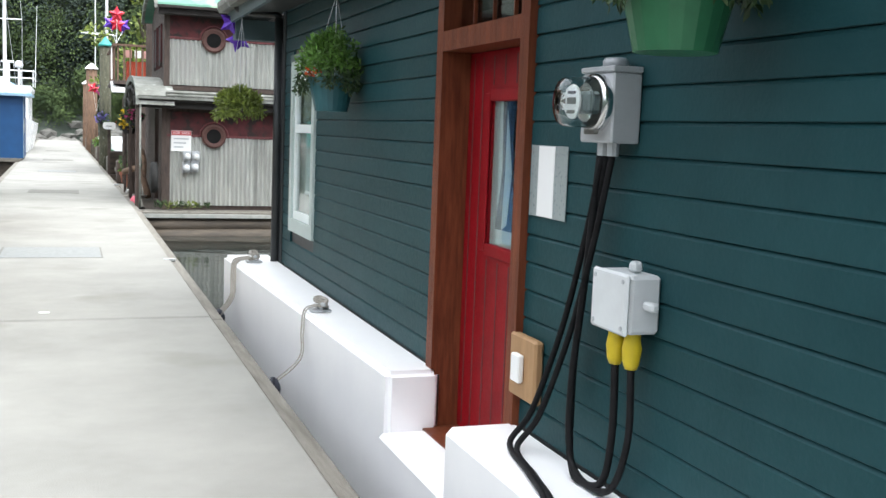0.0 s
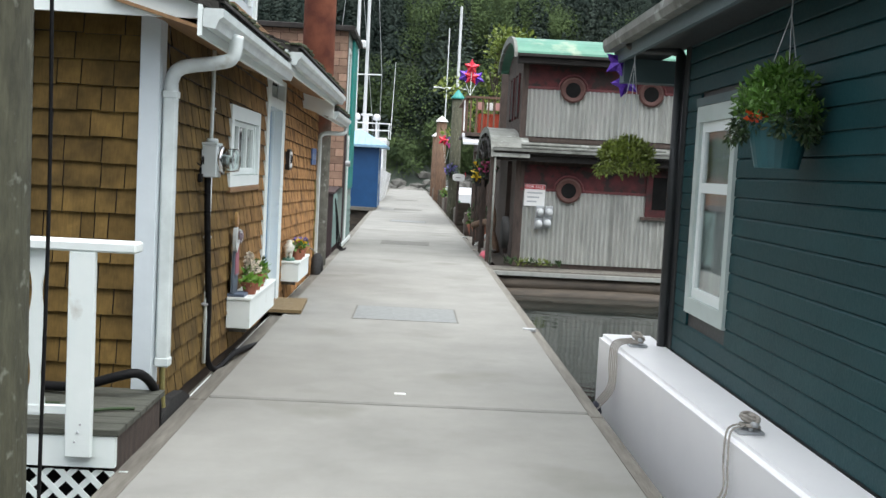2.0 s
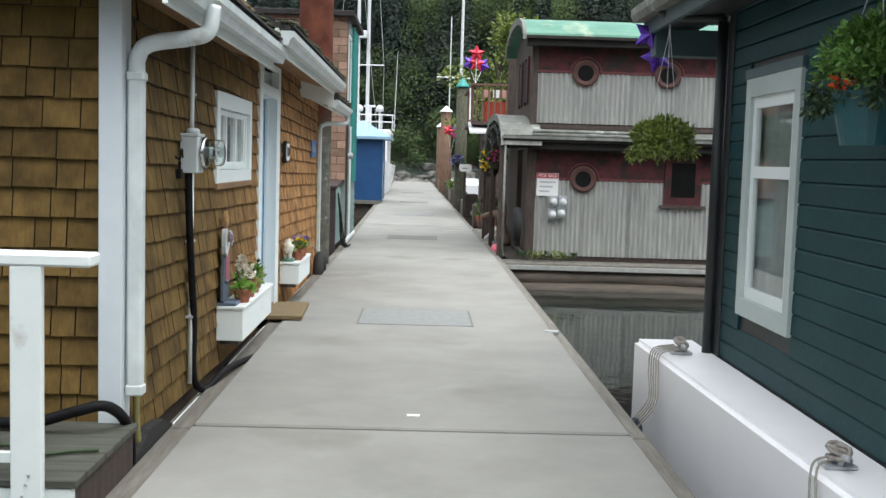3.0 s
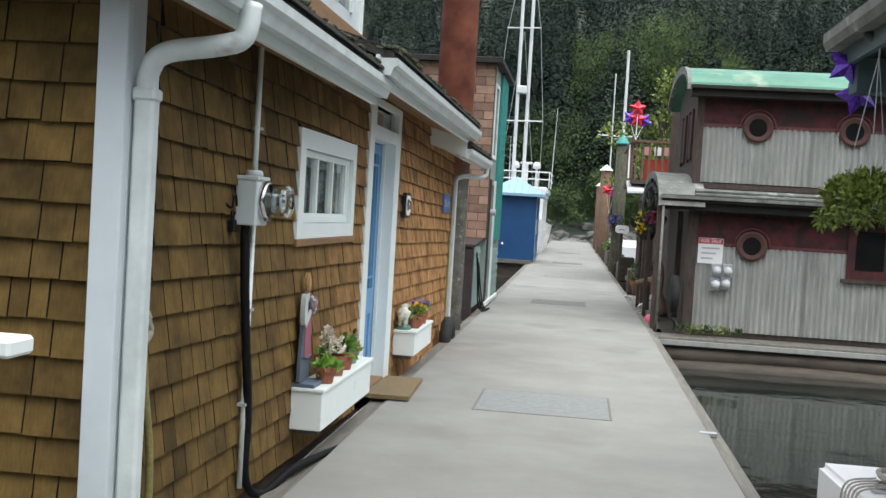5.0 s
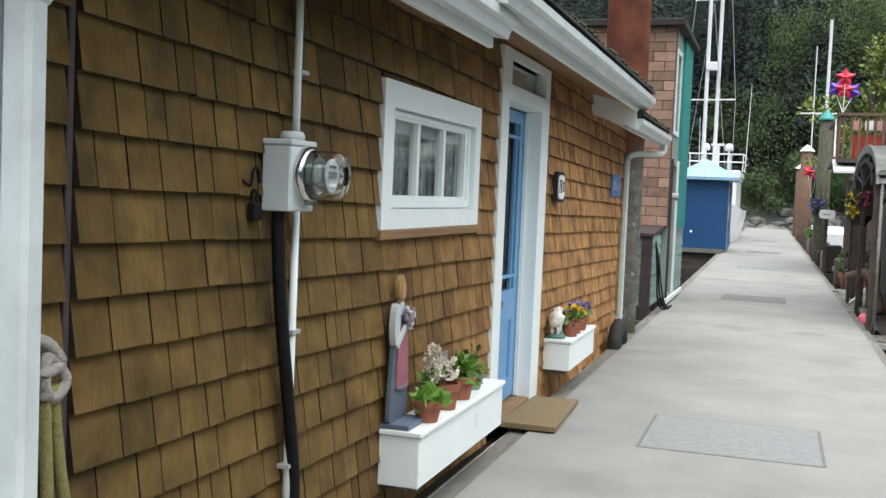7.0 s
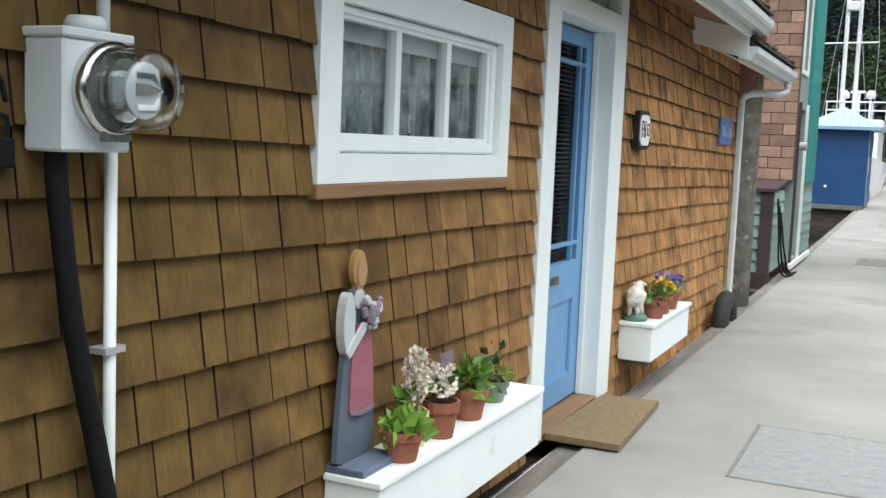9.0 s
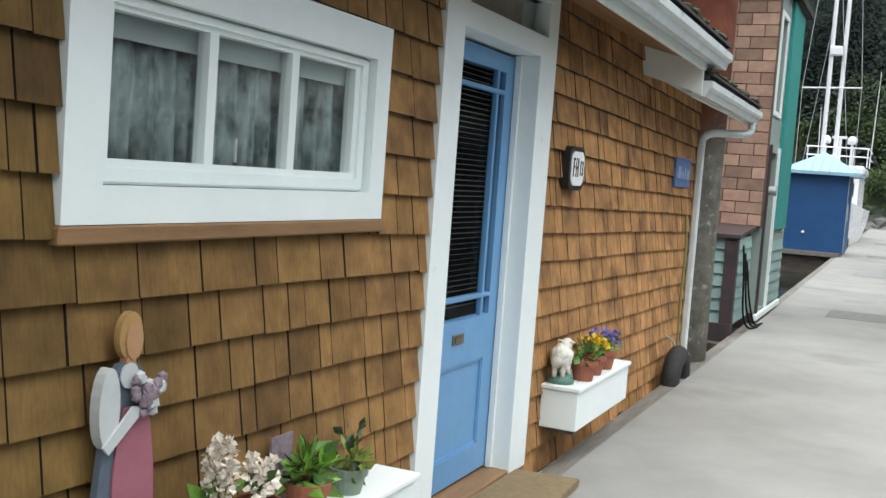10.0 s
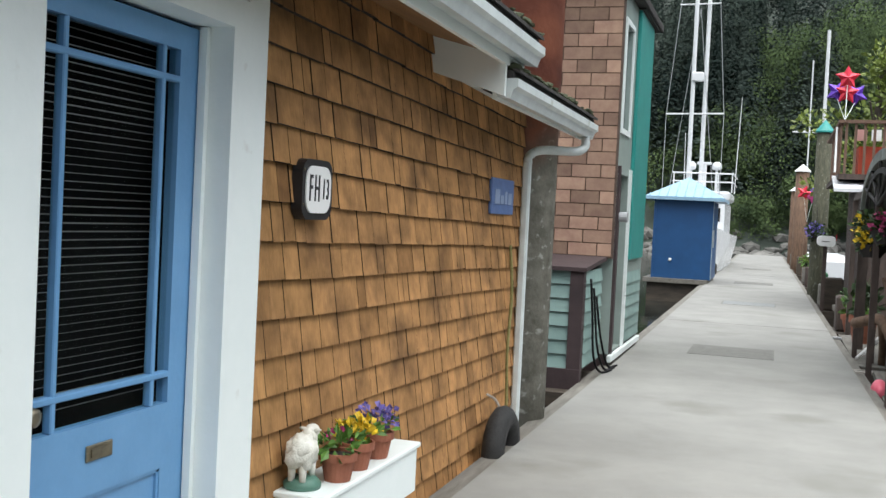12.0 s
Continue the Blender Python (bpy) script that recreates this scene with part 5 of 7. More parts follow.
part("frame", E(rounded(14.125, 14.415, 1.5, 1.745, 0.06), "x", WALL + 0.012, WALL + 0.06), M["black_frame"], hn)
part("face", E(rounded(14.152, 14.388, 1.527, 1.718, 0.06), "x", WALL + 0.06, WALL + 0.066), M["paper"], hn, "white enamel face")
turn = Matrix(((0, 0, 1, 0), (1, 0, 0, 0), (0, 1, 0, 0), (0, 0, 0, 1)))
for body, yy, sz in (("F", 14.19, 0.13), ("H", 14.25, 0.13), ("1", 14.315, 0.1), ("3", 14.352, 0.1)):
    text_mesh("numeral" if body in "13" else "letter", body, sz, Matrix.Translation((WALL + 0.068, yy, 1.622)) @ turn @ Matrix.Diagonal((0.55, 1.2, 1, 1)), M["black_frame"], hn)
for z in (1.56, 1.7):
    part("screw", C((WALL + 0.06, 14.138, z), (WALL + 0.064, 14.138, z), 0.005, n=8), M["brass"], hn)
nb = thing("name_board", "blue wooden name board with faded lettering", "sign", (WALL + 0.03, 17.4, 1.6))
part("board", B(WALL + 0.012, WALL + 0.035, 17.1, 17.7, 1.57, 1.815, bevel=0.004), M["sign_blue"], nb)
for k, (a, c, z, h) in enumerate(((17.17, 17.3, 1.64, 0.1), (17.32, 17.41, 1.64, 0.06), (17.44, 17.5, 1.64, 0.09), (17.53, 17.63, 1.64, 0.08))):
    part("lettering_bar", B(WALL + 0.035, WALL + 0.039, a, c, z, z + h), M["sign_blue_l"], nb)

mt = thing("door_mat_board", "tan coir-covered board bridging to the doorstep", "door mat", (-1.4, 13.2, 0.0))
part("board", E([(-1.59, 12.66), (-1.2, 12.66), (-1.24, 13.68), (-1.57, 13.64)], "z", 0.012, 0.046), M["mat"], mt)
part("batten", B(-1.55, -1.25, 12.75, 12.8, -0.02, 0.011), M["timber"], mt)
part("batten", B(-1.52, -1.28, 13.5, 13.55, -0.02, 0.011), M["timber"], mt)

ty = thing("tyre_fender", "old black tyre hung as a fender against the house", "tyre", (-1.47, 17.2, -0.3))
b = bmesh.new()
R, rr = 0.24, 0.085
rings = []
for i in range(28):
    a = 2 * math.pi * i / 28
    rings.append([b.verts.new((-1.465 + rr * 0.9 * math.sin(2 * math.pi * j / 10), 17.2 + math.cos(a) * (R - 0.02 + rr * math.cos(2 * math.pi * j / 10)), -0.03 + math.sin(a) * (R - 0.02 + rr * math.cos(2 * math.pi * j / 10)))) for j in range(10)])
for i in range(28):
    for j in range(10):
        u, v = rings[i], rings[(i + 1) % 28]
        b.faces.new((u[j], u[(j + 1) % 10], v[(j + 1) % 10], v[j]))
part("carcass", b, M["tyre"], ty, smooth=True)
part("rope", T([(-1.465, 17.2, 0.2), (-1.52, 17.22, 0.3), (-1.59, 17.22, 0.34)], 0.01, 6), M["rope"], ty)
for y in (10.9, 12.3, 15.9):
    solo("dock_fender", L([(0.05, 0), (0.07, 0.03), (0.07, 0.3), (0.05, 0.33)], (-1.555 + 0.01, y, -0.4), 12), M["tyre"], "dark rubber fender wedged along the dock edge", "fender", group="dock fenders", smooth=True)

# ---- rusty steel pile ----
pl = thing("steel_pile", "tall steel pile, rusty red above and grey below", "piling", (-1.7, 18.47, WATER))
part("shaft", L([(0.255, -1.5), (0.25, 9.0), (0.2, 9.2)], (-1.7, 18.47, WATER), 28), M["pile"], pl, smooth=True)
part("pile_collar", L([(0.3, 0), (0.33, 0.02), (0.33, 0.1), (0.3, 0.12)], (-1.7, 18.47, -0.2), 24), M["grey_metal"], pl)

# ---- brick-patterned floating house ----
bh = thing("floating_house", "floating house in brick-patterned felt with teal and sage trim", "house", (-3.5, 23.3, WATER))
BY, BX, LX = 21.7, -1.46, -1.57
bw = part("wall", B(-6.0, BX, BY, BY + 0.15, 1.16, 4.1), M["brick_joint"], bh)
part("wall", B(-6.0, BX, BY + 0.16, 24.25, -0.1, 0.1), M["brown_trim"], bh)
part("side_wall", panel_with_holes(BX - 0.14, BX - 0.002, BY + 0.152, 24.25, 0.1, 4.1, [(21.95, 22.75, 0.12, 2.1), (21.95, 22.5, 2.6, 3.75)]), M["grey_green_wall"], bh, "pale grey-green side wall")
part("back_wall", B(-6.0, BX, 24.25, 24.4, 0.1, 4.1), M["grey_green_wall"], bh)
part("side_wall", B(-6.1, -6.0, BY, 24.4, 0.1, 4.1), M["grey_green_wall"], bh)
part("roof", B(-6.3, BX + 0.12, BY - 0.12, 24.5, 4.1, 4.2, bevel=0.01), M["black_wood"], bh, "dark flat roof edge")
part("float", B(-6.2, BX + 0.06, 20.2, 24.6, -0.9, -0.1), M["darkwood"], bh, "dark timber float")
part("door", B(BX - 0.12, BX - 0.08, 21.95, 22.75, 0.12, 2.1, bevel=0.005), M["brown_trim"], bh, "dark brown side door")
part("door_casing", B(BX - 0.002, BX + 0.03, 22.752, 22.84, 0.1, 2.18), M["white"], bh)
part("door_casing", B(BX - 0.002, BX + 0.03, 21.87, 21.948, 0.1, 2.18), M["brown_trim"], bh)
part("door_step", B(BX, BX + 0.05, 21.75, 24.2, 0.02, 0.1, bevel=0.01), M["white"], bh, "pale step along the side door")
w = part("window", B(BX - 0.06, BX - 0.05, 21.95, 22.5, 2.6, 3.75), M["sky_glass"], bh)
for a in ((21.88, 21.95, 2.54, 3.81), (22.5, 22.57, 2.54, 3.81), (21.95, 22.5, 2.54, 2.6), (21.95, 22.5, 3.75, 3.81)):
    part("frame", B(BX, BX + 0.02, *a), M["white"], w)
part("teal_bay", B(BX - 0.001, BX + 0.045, 22.88, 24.15, 1.12, 4.08, bevel=0.006), M["teal"], bh, "tall teal-painted bay")
part("teal_bay_cap", B(BX, BX + 0.09, 22.84, 24.2, 4.082, 4.098), M["black_wood"], bh)
part("porch_lamp", C((BX + 0.02, 21.95, 1.62), (BX + 0.12, 21.95, 1.62), 0.05, 0.06, 12), M["grey_metal"], bh)
lowbox = part("lower_storey", B(-6.0, LX + 0.02, 20.5, 21.68, 0.06, 1.06), M["brown_trim"], bh)
part("cap_board", E([(20.42, 1.06), (21.69, 1.14), (21.69, 1.18), (20.42, 1.1)], "x", -6.0, LX + 0.07), M["brown_trim"], lowbox)
for k in range(7):
    z = 0.1 + k * 0.138
    part("siding_board", E([(20.468, z), (20.499, z), (20.499, z + 0.13), (20.49, z + 0.13)], "x", -6.0, LX - 0.09), M["sage_siding"], lowbox)
    part("siding_board", E([(LX + 0.05, z), (LX + 0.021, z), (LX + 0.021, z + 0.13), (LX + 0.03, z + 0.13)], "y", 20.6, 21.6), M["sage_siding"], lowbox)
    if k < 6:
        part("siding_board", E([(BX + 0.03, z + 0.04), (BX + 0.001, z + 0.04), (BX + 0.001, z + 0.17), (BX + 0.01, z + 0.17)], "y", 22.9, 24.2), M["sage_siding"], lowbox)
part("corner_post", B(LX - 0.09, LX + 0.045, 20.45, 20.58, -0.05, 1.05), M["brown_trim"], lowbox)
part("base_board", B(-6.0, LX + 0.05, 20.43, 20.466, -0.15, 0.1), M["brown_trim"], lowbox)
rb = random.Random(5)
brick_mesh = {}
row = 0
z = 1.18
while z < 4.06:
    x = BX - (0.0 if row % 2 else 0.16)
    if row % 2 == 0:
        spans = [(BX - 0.16, BX)]
    else:
        spans = []
    while x > -3.6:
        spans.append((x - 0.32, x))
        x -= 0.32
    for a, c in spans:
        wk = round(c - a, 2)
        if wk not in brick_mesh:
            me_b = B(0.006, wk - 0.006, -0.012, 0, 0.005, 0.137)
            bmesh.ops.recalc_face_normals(me_b, faces=me_b.faces)
            me = bpy.data.meshes.new("brick")
            me_b.to_mesh(me)
            me_b.free()
            me.materials.append(M["brickfelt"])
            brick_mesh[wk] = me
        o = new("brick", brick_mesh[wk])
        o.parent = bw
        o.location = (a, BY, z)
    z += 0.142
    row += 1
cb = thing("shore_power_cables", "black power cables hanging beside the siding", "cable", (-1.5, 21., 0.0))
for k in range(3):
    part("cable", T([(-1.5, 20.72 + k * 0.2, 0.98 - k * 0.1), (-1.47, 20.74 + k * 0.17, 0.6), (-1.45, 20.8 + k * 0.22, 0.2 + k * 0.06), (-1.4, 20.95 + k * 0.25, 0.03), (-1.33, 21.25 + k * 0.2, 0.015)], 0.012, 8), M["black"], cb, smooth=True)

# ---- blue shed ----
sd = thing("blue_shed", "dark blue shed with a light blue metal hip roof", "shed", (-2.1, 41.2, 0))
SX0, SX1, SY0, SY1 = -2.85, -1.26, 40.0, 42.6
part("wall", B(SX0, SX1, SY0, SY1, 0.1, 2.3), M["shed_blue"], sd)
for x in (SX0 - 0.01, SX1 - 0.05):
    part("corner_trim", B(x, x + 0.06, SY0 - 0.02, SY0 + 0.03, 0.1, 2.3), M["shed_blue"], sd)
part("corner_trim", B(SX1 - 0.02, SX1 + 0.02, SY0 + 0.04, SY0 + 0.12, 0.1, 2.3), M["pale_trim"], sd)
ev = [(SX0 - 0.25, SY0 - 0.25, 2.28), (SX1 + 0.3, SY0 - 0.25, 2.28), (SX1 + 0.3, SY1 + 0.25, 2.28), (SX0 - 0.25, SY1 + 0.25, 2.28)]
b = bmesh.new()
lo = [b.verts.new(p) for p in ev]
hi = [b.verts.new((p[0], p[1], p[2] + 0.09)) for p in ev]
ap = b.verts.new(((SX0 + SX1) / 2, (SY0 + SY1) / 2, 2.98))
b.faces.new(lo)
for i in range(4):
    b.faces.new((lo[i], lo[(i + 1) % 4], hi[(i + 1) % 4], hi[i]))
    b.faces.new((hi[i], hi[(i + 1) % 4], ap))
rf = part("roof", b, M["shed_roof"], sd, "light blue metal hip roof")
for k in range(9):
    t = (k + 0.5) / 9
    x = SX0 - 0.25 + t * (SX1 - SX0 + 0.55)
    c = 1 - abs(2 * t - 1)
    part("seam", T([(x, SY0 - 0.25, 2.385), (x, SY0 - 0.25 + c * 1.5, 2.385 + c * 0.58)], 0.012, 4, 1), M["shed_roof"], rf)
part("eave_lamp", blob(bmesh.new(), (-2.35, SY0 - 0.03, 0.62), 0.05, 0, 1), M["paper"], sd, "small round white lamp")
part("door_handle", B(SX1 + 0.002, SX1 + 0.04, 40.5, 40.55, 1.0, 1.5), M["grey_metal"], sd)
part("deck", B(SX0 - 0.2, SX1 - 0.05, SY0 - 0.25, SY1 + 0.3, -0.02, 0.098), M["timber"], sd, "grey timber deck")
part("float", B(SX0 - 0.1, SX1 - 0.2, SY0 - 0.1, SY1 + 0.2, -0.7, -0.021), M["darkwood"], sd)

# ---- motor sailer beyond the shed ----
bt = thing("motor_boat", "white motor boat with railings, radar domes and a tall mast", "boat", (-2.5, 52, WATER))
hull = [(-3.9, 0.9), (-3.7, -0.6), (-1.5, -0.6), (-1.15, 0.9), (-1.1, 1.25), (-3.95, 1.25)]
b = bmesh.new()
secs = []
for y, s, lift in ((48.0, 0.25, 0.45), (49.0, 0.75, 0.3), (51, 1.0, 0.1), (57, 1.0, 0.0), (60, 0.95, 0.0)):
    secs.append([b.verts.new((-2.5 + (x + 2.5) * s, y, z + (lift if z > 0 else 0))) for x, z in hull])
for u, v in zip(secs, secs[1:]):
    for j in range(6):
        b.faces.new((u[j], u[(j + 1) % 6], v[(j + 1) % 6], v[j]))
b.faces.new(secs[0])
b.faces.new(secs[-1])
part("hull", b, M["gel"], bt)
part("cabin", B(-3.4, -1.35, 50.5, 56, 1.25, 2.6, bevel=0.12), M["gel"], bt)
part("windscreen", B(-3.2, -1.5, 50.44, 50.5, 1.8, 2.3), M["dark"], bt)
part("flybridge", B(-3.3, -1.2, 51, 55, 2.6, 2.95, bevel=0.08), M["gel"], bt)
for x in (-3.3, -2.75, -2.2, -1.65, -1.15):
    part("stanchion", C((x, 50.9, 2.9), (x, 50.9, 3.6), 0.025, n=6), M["gel"], bt)
for z in (3.28, 3.6):
    part("rail", C((-3.35, 50.9, z), (-1.1, 50.9, z), 0.028, n=6), M["gel"], bt)
    part("rail", C((-1.12, 50.9, z), (-1.12, 55, z), 0.028, n=6), M["gel"], bt)
for x in (-2.7, -1.75):
    part("radar_dome", L([(0.16, 0), (0.19, 0.08), (0.17, 0.22), (0.08, 0.3)], (x, 51.2, 3.75), 14), M["gel"], bt, smooth=True)
    part("dome_post", C((x, 51.2, 2.9), (x, 51.2, 3.76), 0.05, n=8), M["gel"], bt)
part("radar_bar", B(-2.5, -1.95, 51.3, 51.4, 3.95, 4.05, bevel=0.02), M["gel"], bt)
part("radar_post", C((-2.2, 51.35, 2.9), (-2.2, 51.35, 3.95), 0.07, n=8), M["gel"], bt)
for x, y in ((-2.78, 51), (-2.33, 51.2)):
    part("mast", C((x, y, 2.6), (x - 0.02, y, 14.5), 0.085, 0.07, 10), M["gel"], bt)
part("mast_fitting", B(-2.86, -2.4, 50.85, 51.1, 7.05, 7.4, bevel=0.04), M["gel"], bt)
for z, wd2 in ((5.82, 1.02), (9.95, 0.7)):
    part("spreader", C((-2.72 - wd2, 51, z), (-2.62 + wd2, 51, z + 0.04), 0.03, n=6), M["gel"], bt)
for xo in (-3.73, -1.6):
    part("stay", T([(xo, 51, 2.5), (xo, 51, 5.82), (-2.65 + (xo + 2.65) * 0.68, 51, 9.95), (-2.65, 51, 14.3)], 0.012, 5, 1), M["grey_metal"], bt)
    part("stay", T([(-2.65 + (xo + 2.65) * 0.8, 51, 2.5), (-2.65, 51, 9.8)], 0.01, 5, 1), M["grey_metal"], bt)
part("whip_aerial", C((-1.1, 52, 2.9), (-1.0, 52, 6.6), 0.02, 0.01, 6), M["gel"], bt)
part("whip_aerial", C((-3.0, 52, 2.9), (-3.05, 52, 5.2), 0.02, 0.01, 6), M["gel"], bt)
for k, y in enumerate((44.2, 46.0, 47.5, 53, 57)):
    solo("dock_box", B(-1.75, -1.42, y, y + 0.6, 0.0 if k % 2 else -0.1, 0.32, bevel=0.05), M["gel"] if k % 2 else M["float_dark"], "white locker beside the walkway" if k % 2 else "dark fender box beside the walkway", "box", group="dock boxes")
    solo("dock_box_float", B(-1.8, -1.4, y - 0.1, y + 0.7, -0.62, -0.11 if not k % 2 else -0.01), M["darkwood"], "dark timber float carrying the box", "float", group="small floats")

# ---- dark green floating house ----
gh = thing("floating_house", "dark green lap-sided floating house with a red door", "house", (4.5, 4.5, WATER))
G0, G1 = -3.0, 9.58
gdoor = (4.1, 5.26, 0.0, 2.52)
gwin = (8.2, 9.13, 0.68, 2.13)
GH = [(gdoor[0] + 0.03, gdoor[1] - 0.03, 0.0, 2.5), (gwin[0] + 0.05, gwin[1] - 0.05, gwin[2] + 0.05, gwin[3] - 0.05)]
gwall = part("wall", panel_with_holes(GREEN + 0.016, GREEN + 0.18, G0, G1, -0.1, 2.72, GH), M["siding_trim"], gh)
part("wall", B(GREEN + 0.181, 7.5, G1 - 0.15, G1, -0.1, 2.72), M["siding"], gh)
part("wall", B(GREEN + 0.181, 7.5, G0, G0 + 0.15, -0.1, 2.72), M["siding"], gh)
part("wall", B(7.5, 7.65, G0, G1, -0.1, 2.72), M["siding"], gh)
# room surfaces painted black in place of an unlit interior
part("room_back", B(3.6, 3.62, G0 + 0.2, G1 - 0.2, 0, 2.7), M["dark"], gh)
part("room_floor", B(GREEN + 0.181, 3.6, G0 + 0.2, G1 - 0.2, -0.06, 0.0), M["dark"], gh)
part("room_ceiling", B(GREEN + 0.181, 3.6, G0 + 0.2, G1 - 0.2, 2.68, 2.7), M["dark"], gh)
EXPO = 0.1185
z = 0.34
board_mesh = {}
while z < 2.68:
    spans = [(G0, G1 - 0.1)]
    for a, c, d, e in (gdoor, gwin):
        nxt = []
        for s0, s1 in spans:
            if z + EXPO <= d or z >= e or s1 <= a or s0 >= c:
                nxt.append((s0, s1))
            else:
                if s0 < a:
                    nxt.append((s0, a))
                if s1 > c:
                    nxt.append((c, s1))
        spans = nxt
    for s0, s1 in spans:
        key = round(s1 - s0, 3)
        if key not in board_mesh:
            b = E([(0, 0), (-0.014, 0), (-0.017, 0.003), (-0.015, EXPO - 0.016), (-0.003, EXPO - 0.001), (0, EXPO - 0.001)], "y", 0, s1 - s0)
            bmesh.ops.recalc_face_normals(b, faces=b.faces)
            me = bpy.data.meshes.new("siding_board")
            b.to_mesh(me)
            b.free()
            me.materials.append(M["siding"])
            board_mesh[key] = me
        o = new("siding_board", board_mesh[key])
        o.parent = gwall
        o.location = (GREEN + 0.015, s0, z)
    z += EXPO
part("corner_board", B(GREEN - 0.012, GREEN + 0.02, G1 - 0.1, G1 + 0.015, 0.3, 2.7, bevel=0.004), M["siding_trim"], gh, "nearly black corner board")
part("corner_pipe", C((GREEN - 0.04, G1 + 0.05, 0.33), (GREEN - 0.04, G1 + 0.05, 2.55), 0.04, n=12), M["siding_trim"], gh, "dark downpipe at the corner", smooth=True)
part("pipe_elbow", T([(GREEN - 0.04, G1 + 0.05, 2.5), (GREEN - 0.06, G1 + 0.07, 2.57), (GREEN - 0.25, G1 + 0.25, 2.6), (GREEN - 0.35, G1 + 0.4, 2.64), (GREEN - 0.36, G1 + 0.45, 2.7)], 0.035, 8), M["siding_trim"], gh, smooth=True)
# eaves
ex = 1.56
part("roof", E([(ex - 0.02, 2.74), (ex - 0.02, 2.8), (7.8, 4.9), (7.8, 4.8)], "y", G0 - 0.6, 10.62), M["roof"], gh, "dark shingle roof slope")
part("fascia", B(ex + 0.005, ex + 0.04, G0 - 0.6, 10.6, 2.56, 2.735), M["fascia"], gh, "grey-green fascia board")
part("soffit", B(ex + 0.042, GREEN + 0.01, G0 - 0.6, 10.6, 2.6, 2.62), M["siding_trim"], gh)
part("end_beam", B(ex + 0.05, 2.4, 10.4, 10.58, 2.4, 2.59), M["fascia"], gh)
part("barge_board", E([(ex, 2.62), (ex, 2.76), (5.0, 3.9), (5.0, 3.76)], "y", 10.6, 10.63), M["fascia"], gh)
gprof = [(ex + 0.003, 2.66), (ex - 0.08, 2.655), (ex - 0.1, 2.7), (ex - 0.1, 2.755), (ex - 0.088, 2.755), (ex - 0.07, 2.672), (ex + 0.003, 2.675)]
part("gutter", E(gprof, "y", G0 - 0.6, 10.64), M["roof_lip"], gh, "weathered grey gutter")
# window
gw = part("window", panel_with_holes(GREEN - 0.022, GREEN + 0.05, gwin[0], gwin[1], gwin[2], gwin[3], [(8.29, 9.04, 0.79, 2.02)]), M["pale_trim"], gh, "pale-framed double-hung window")
part("sash", panel_with_holes(GREEN + 0.0, GREEN + 0.03, 8.292, 9.038, 0.792, 2.018, [(8.36, 8.97, 0.86, 1.53), (8.36, 8.97, 1.6, 1.95)]), M["white"], gw)
g = part("pane", B(GREEN + 0.016, GREEN + 0.02, 8.35, 8.98, 0.85, 1.96), M["glass"], gw)
g.visible_shadow = False
part("curtain", B(GREEN + 0.06, GREEN + 0.065, 8.3, 9.1, 0.74, 2.05), M["net"], gw, "grey net curtain")
part("head_board", B(GREEN - 0.026, GREEN - 0.002, gwin[0] - 0.02, gwin[1] + 0.02, gwin[3] + 0.002, gwin[3] + 0.06), M["fascia"], gw)
# door
dcs = part("door_casing", panel_with_holes(GREEN - 0.035, GREEN + 0.15, gdoor[0], gdoor[1], 0.03, 2.56, [(gdoor[0] + 0.09, gdoor[1] - 0.09, 0.03, 1.99), (gdoor[0] + 0.09, gdoor[1] - 0.09, 2.09, 2.5)]), M["redwood"], gh, "stained wood door frame with a transom")
part("threshold", B(GREEN - 0.08, GREEN + 0.14, gdoor[0] + 0.02, gdoor[1] - 0.02, -0.02, 0.028), M["redwood"], dcs)
g = part("transom_pane", B(GREEN + 0.06, GREEN + 0.065, gdoor[0] + 0.085, gdoor[1] - 0.085, 2.085, 2.505), M["glass"], dcs)
g.visible_shadow = False
for k in range(1, 4):
    part("transom_bar", B(GREEN + 0.04, GREEN + 0.058, gdoor[0] + 0.09 + k * 0.25, gdoor[0] + 0.1 + k * 0.25, 2.09, 2.5), M["redwood"], dcs)
RX = GREEN + 0.12
rd = part("door", panel_with_holes(RX, RX + 0.04, gdoor[0] + 0.095, gdoor[1] - 0.095, 0.035, 1.985, [(4.43, 4.85, 1.04, 1.74)]), M["reddoor"], gh, "red boarded door with an etched glass light")
for y in (4.28, 4.42, 4.56, 4.7, 4.84, 4.98, 5.1):
    for za, zb2 in ((0.06, 0.96), (1.82, 1.96)) if 4.36 < y < 4.92 else ((0.06, 1.96),):
        part("groove", B(RX - 0.002, RX + 0.001, y - 0.006, y + 0.006, za, zb2), M["redgroove"], rd)
for a in ((4.37, 4.43, 1.0, 1.78), (4.85, 4.91, 1.0, 1.78), (4.43, 4.85, 0.98, 1.04), (4.43, 4.85, 1.74, 1.8)):
    part("light_frame", B(RX - 0.014, RX - 0.003, *a, bevel=0.004), M["reddoor"], rd)
g = part("glass_light", B(RX + 0.012, RX + 0.018, 4.42, 4.86, 1.03, 1.75), M["glass"], rd, "etched glass")
g.visible_shadow = False
M["etch"] = mat("etched_glass", (0.5, 0.58, 0.54), (0.4, 0.48, 0.45), 6, 0.6)
et = part("etching", B(RX + 0.019, RX + 0.021, 4.42, 4.86, 1.03, 1.12), M["etch"], rd, "frosted etching of sails")
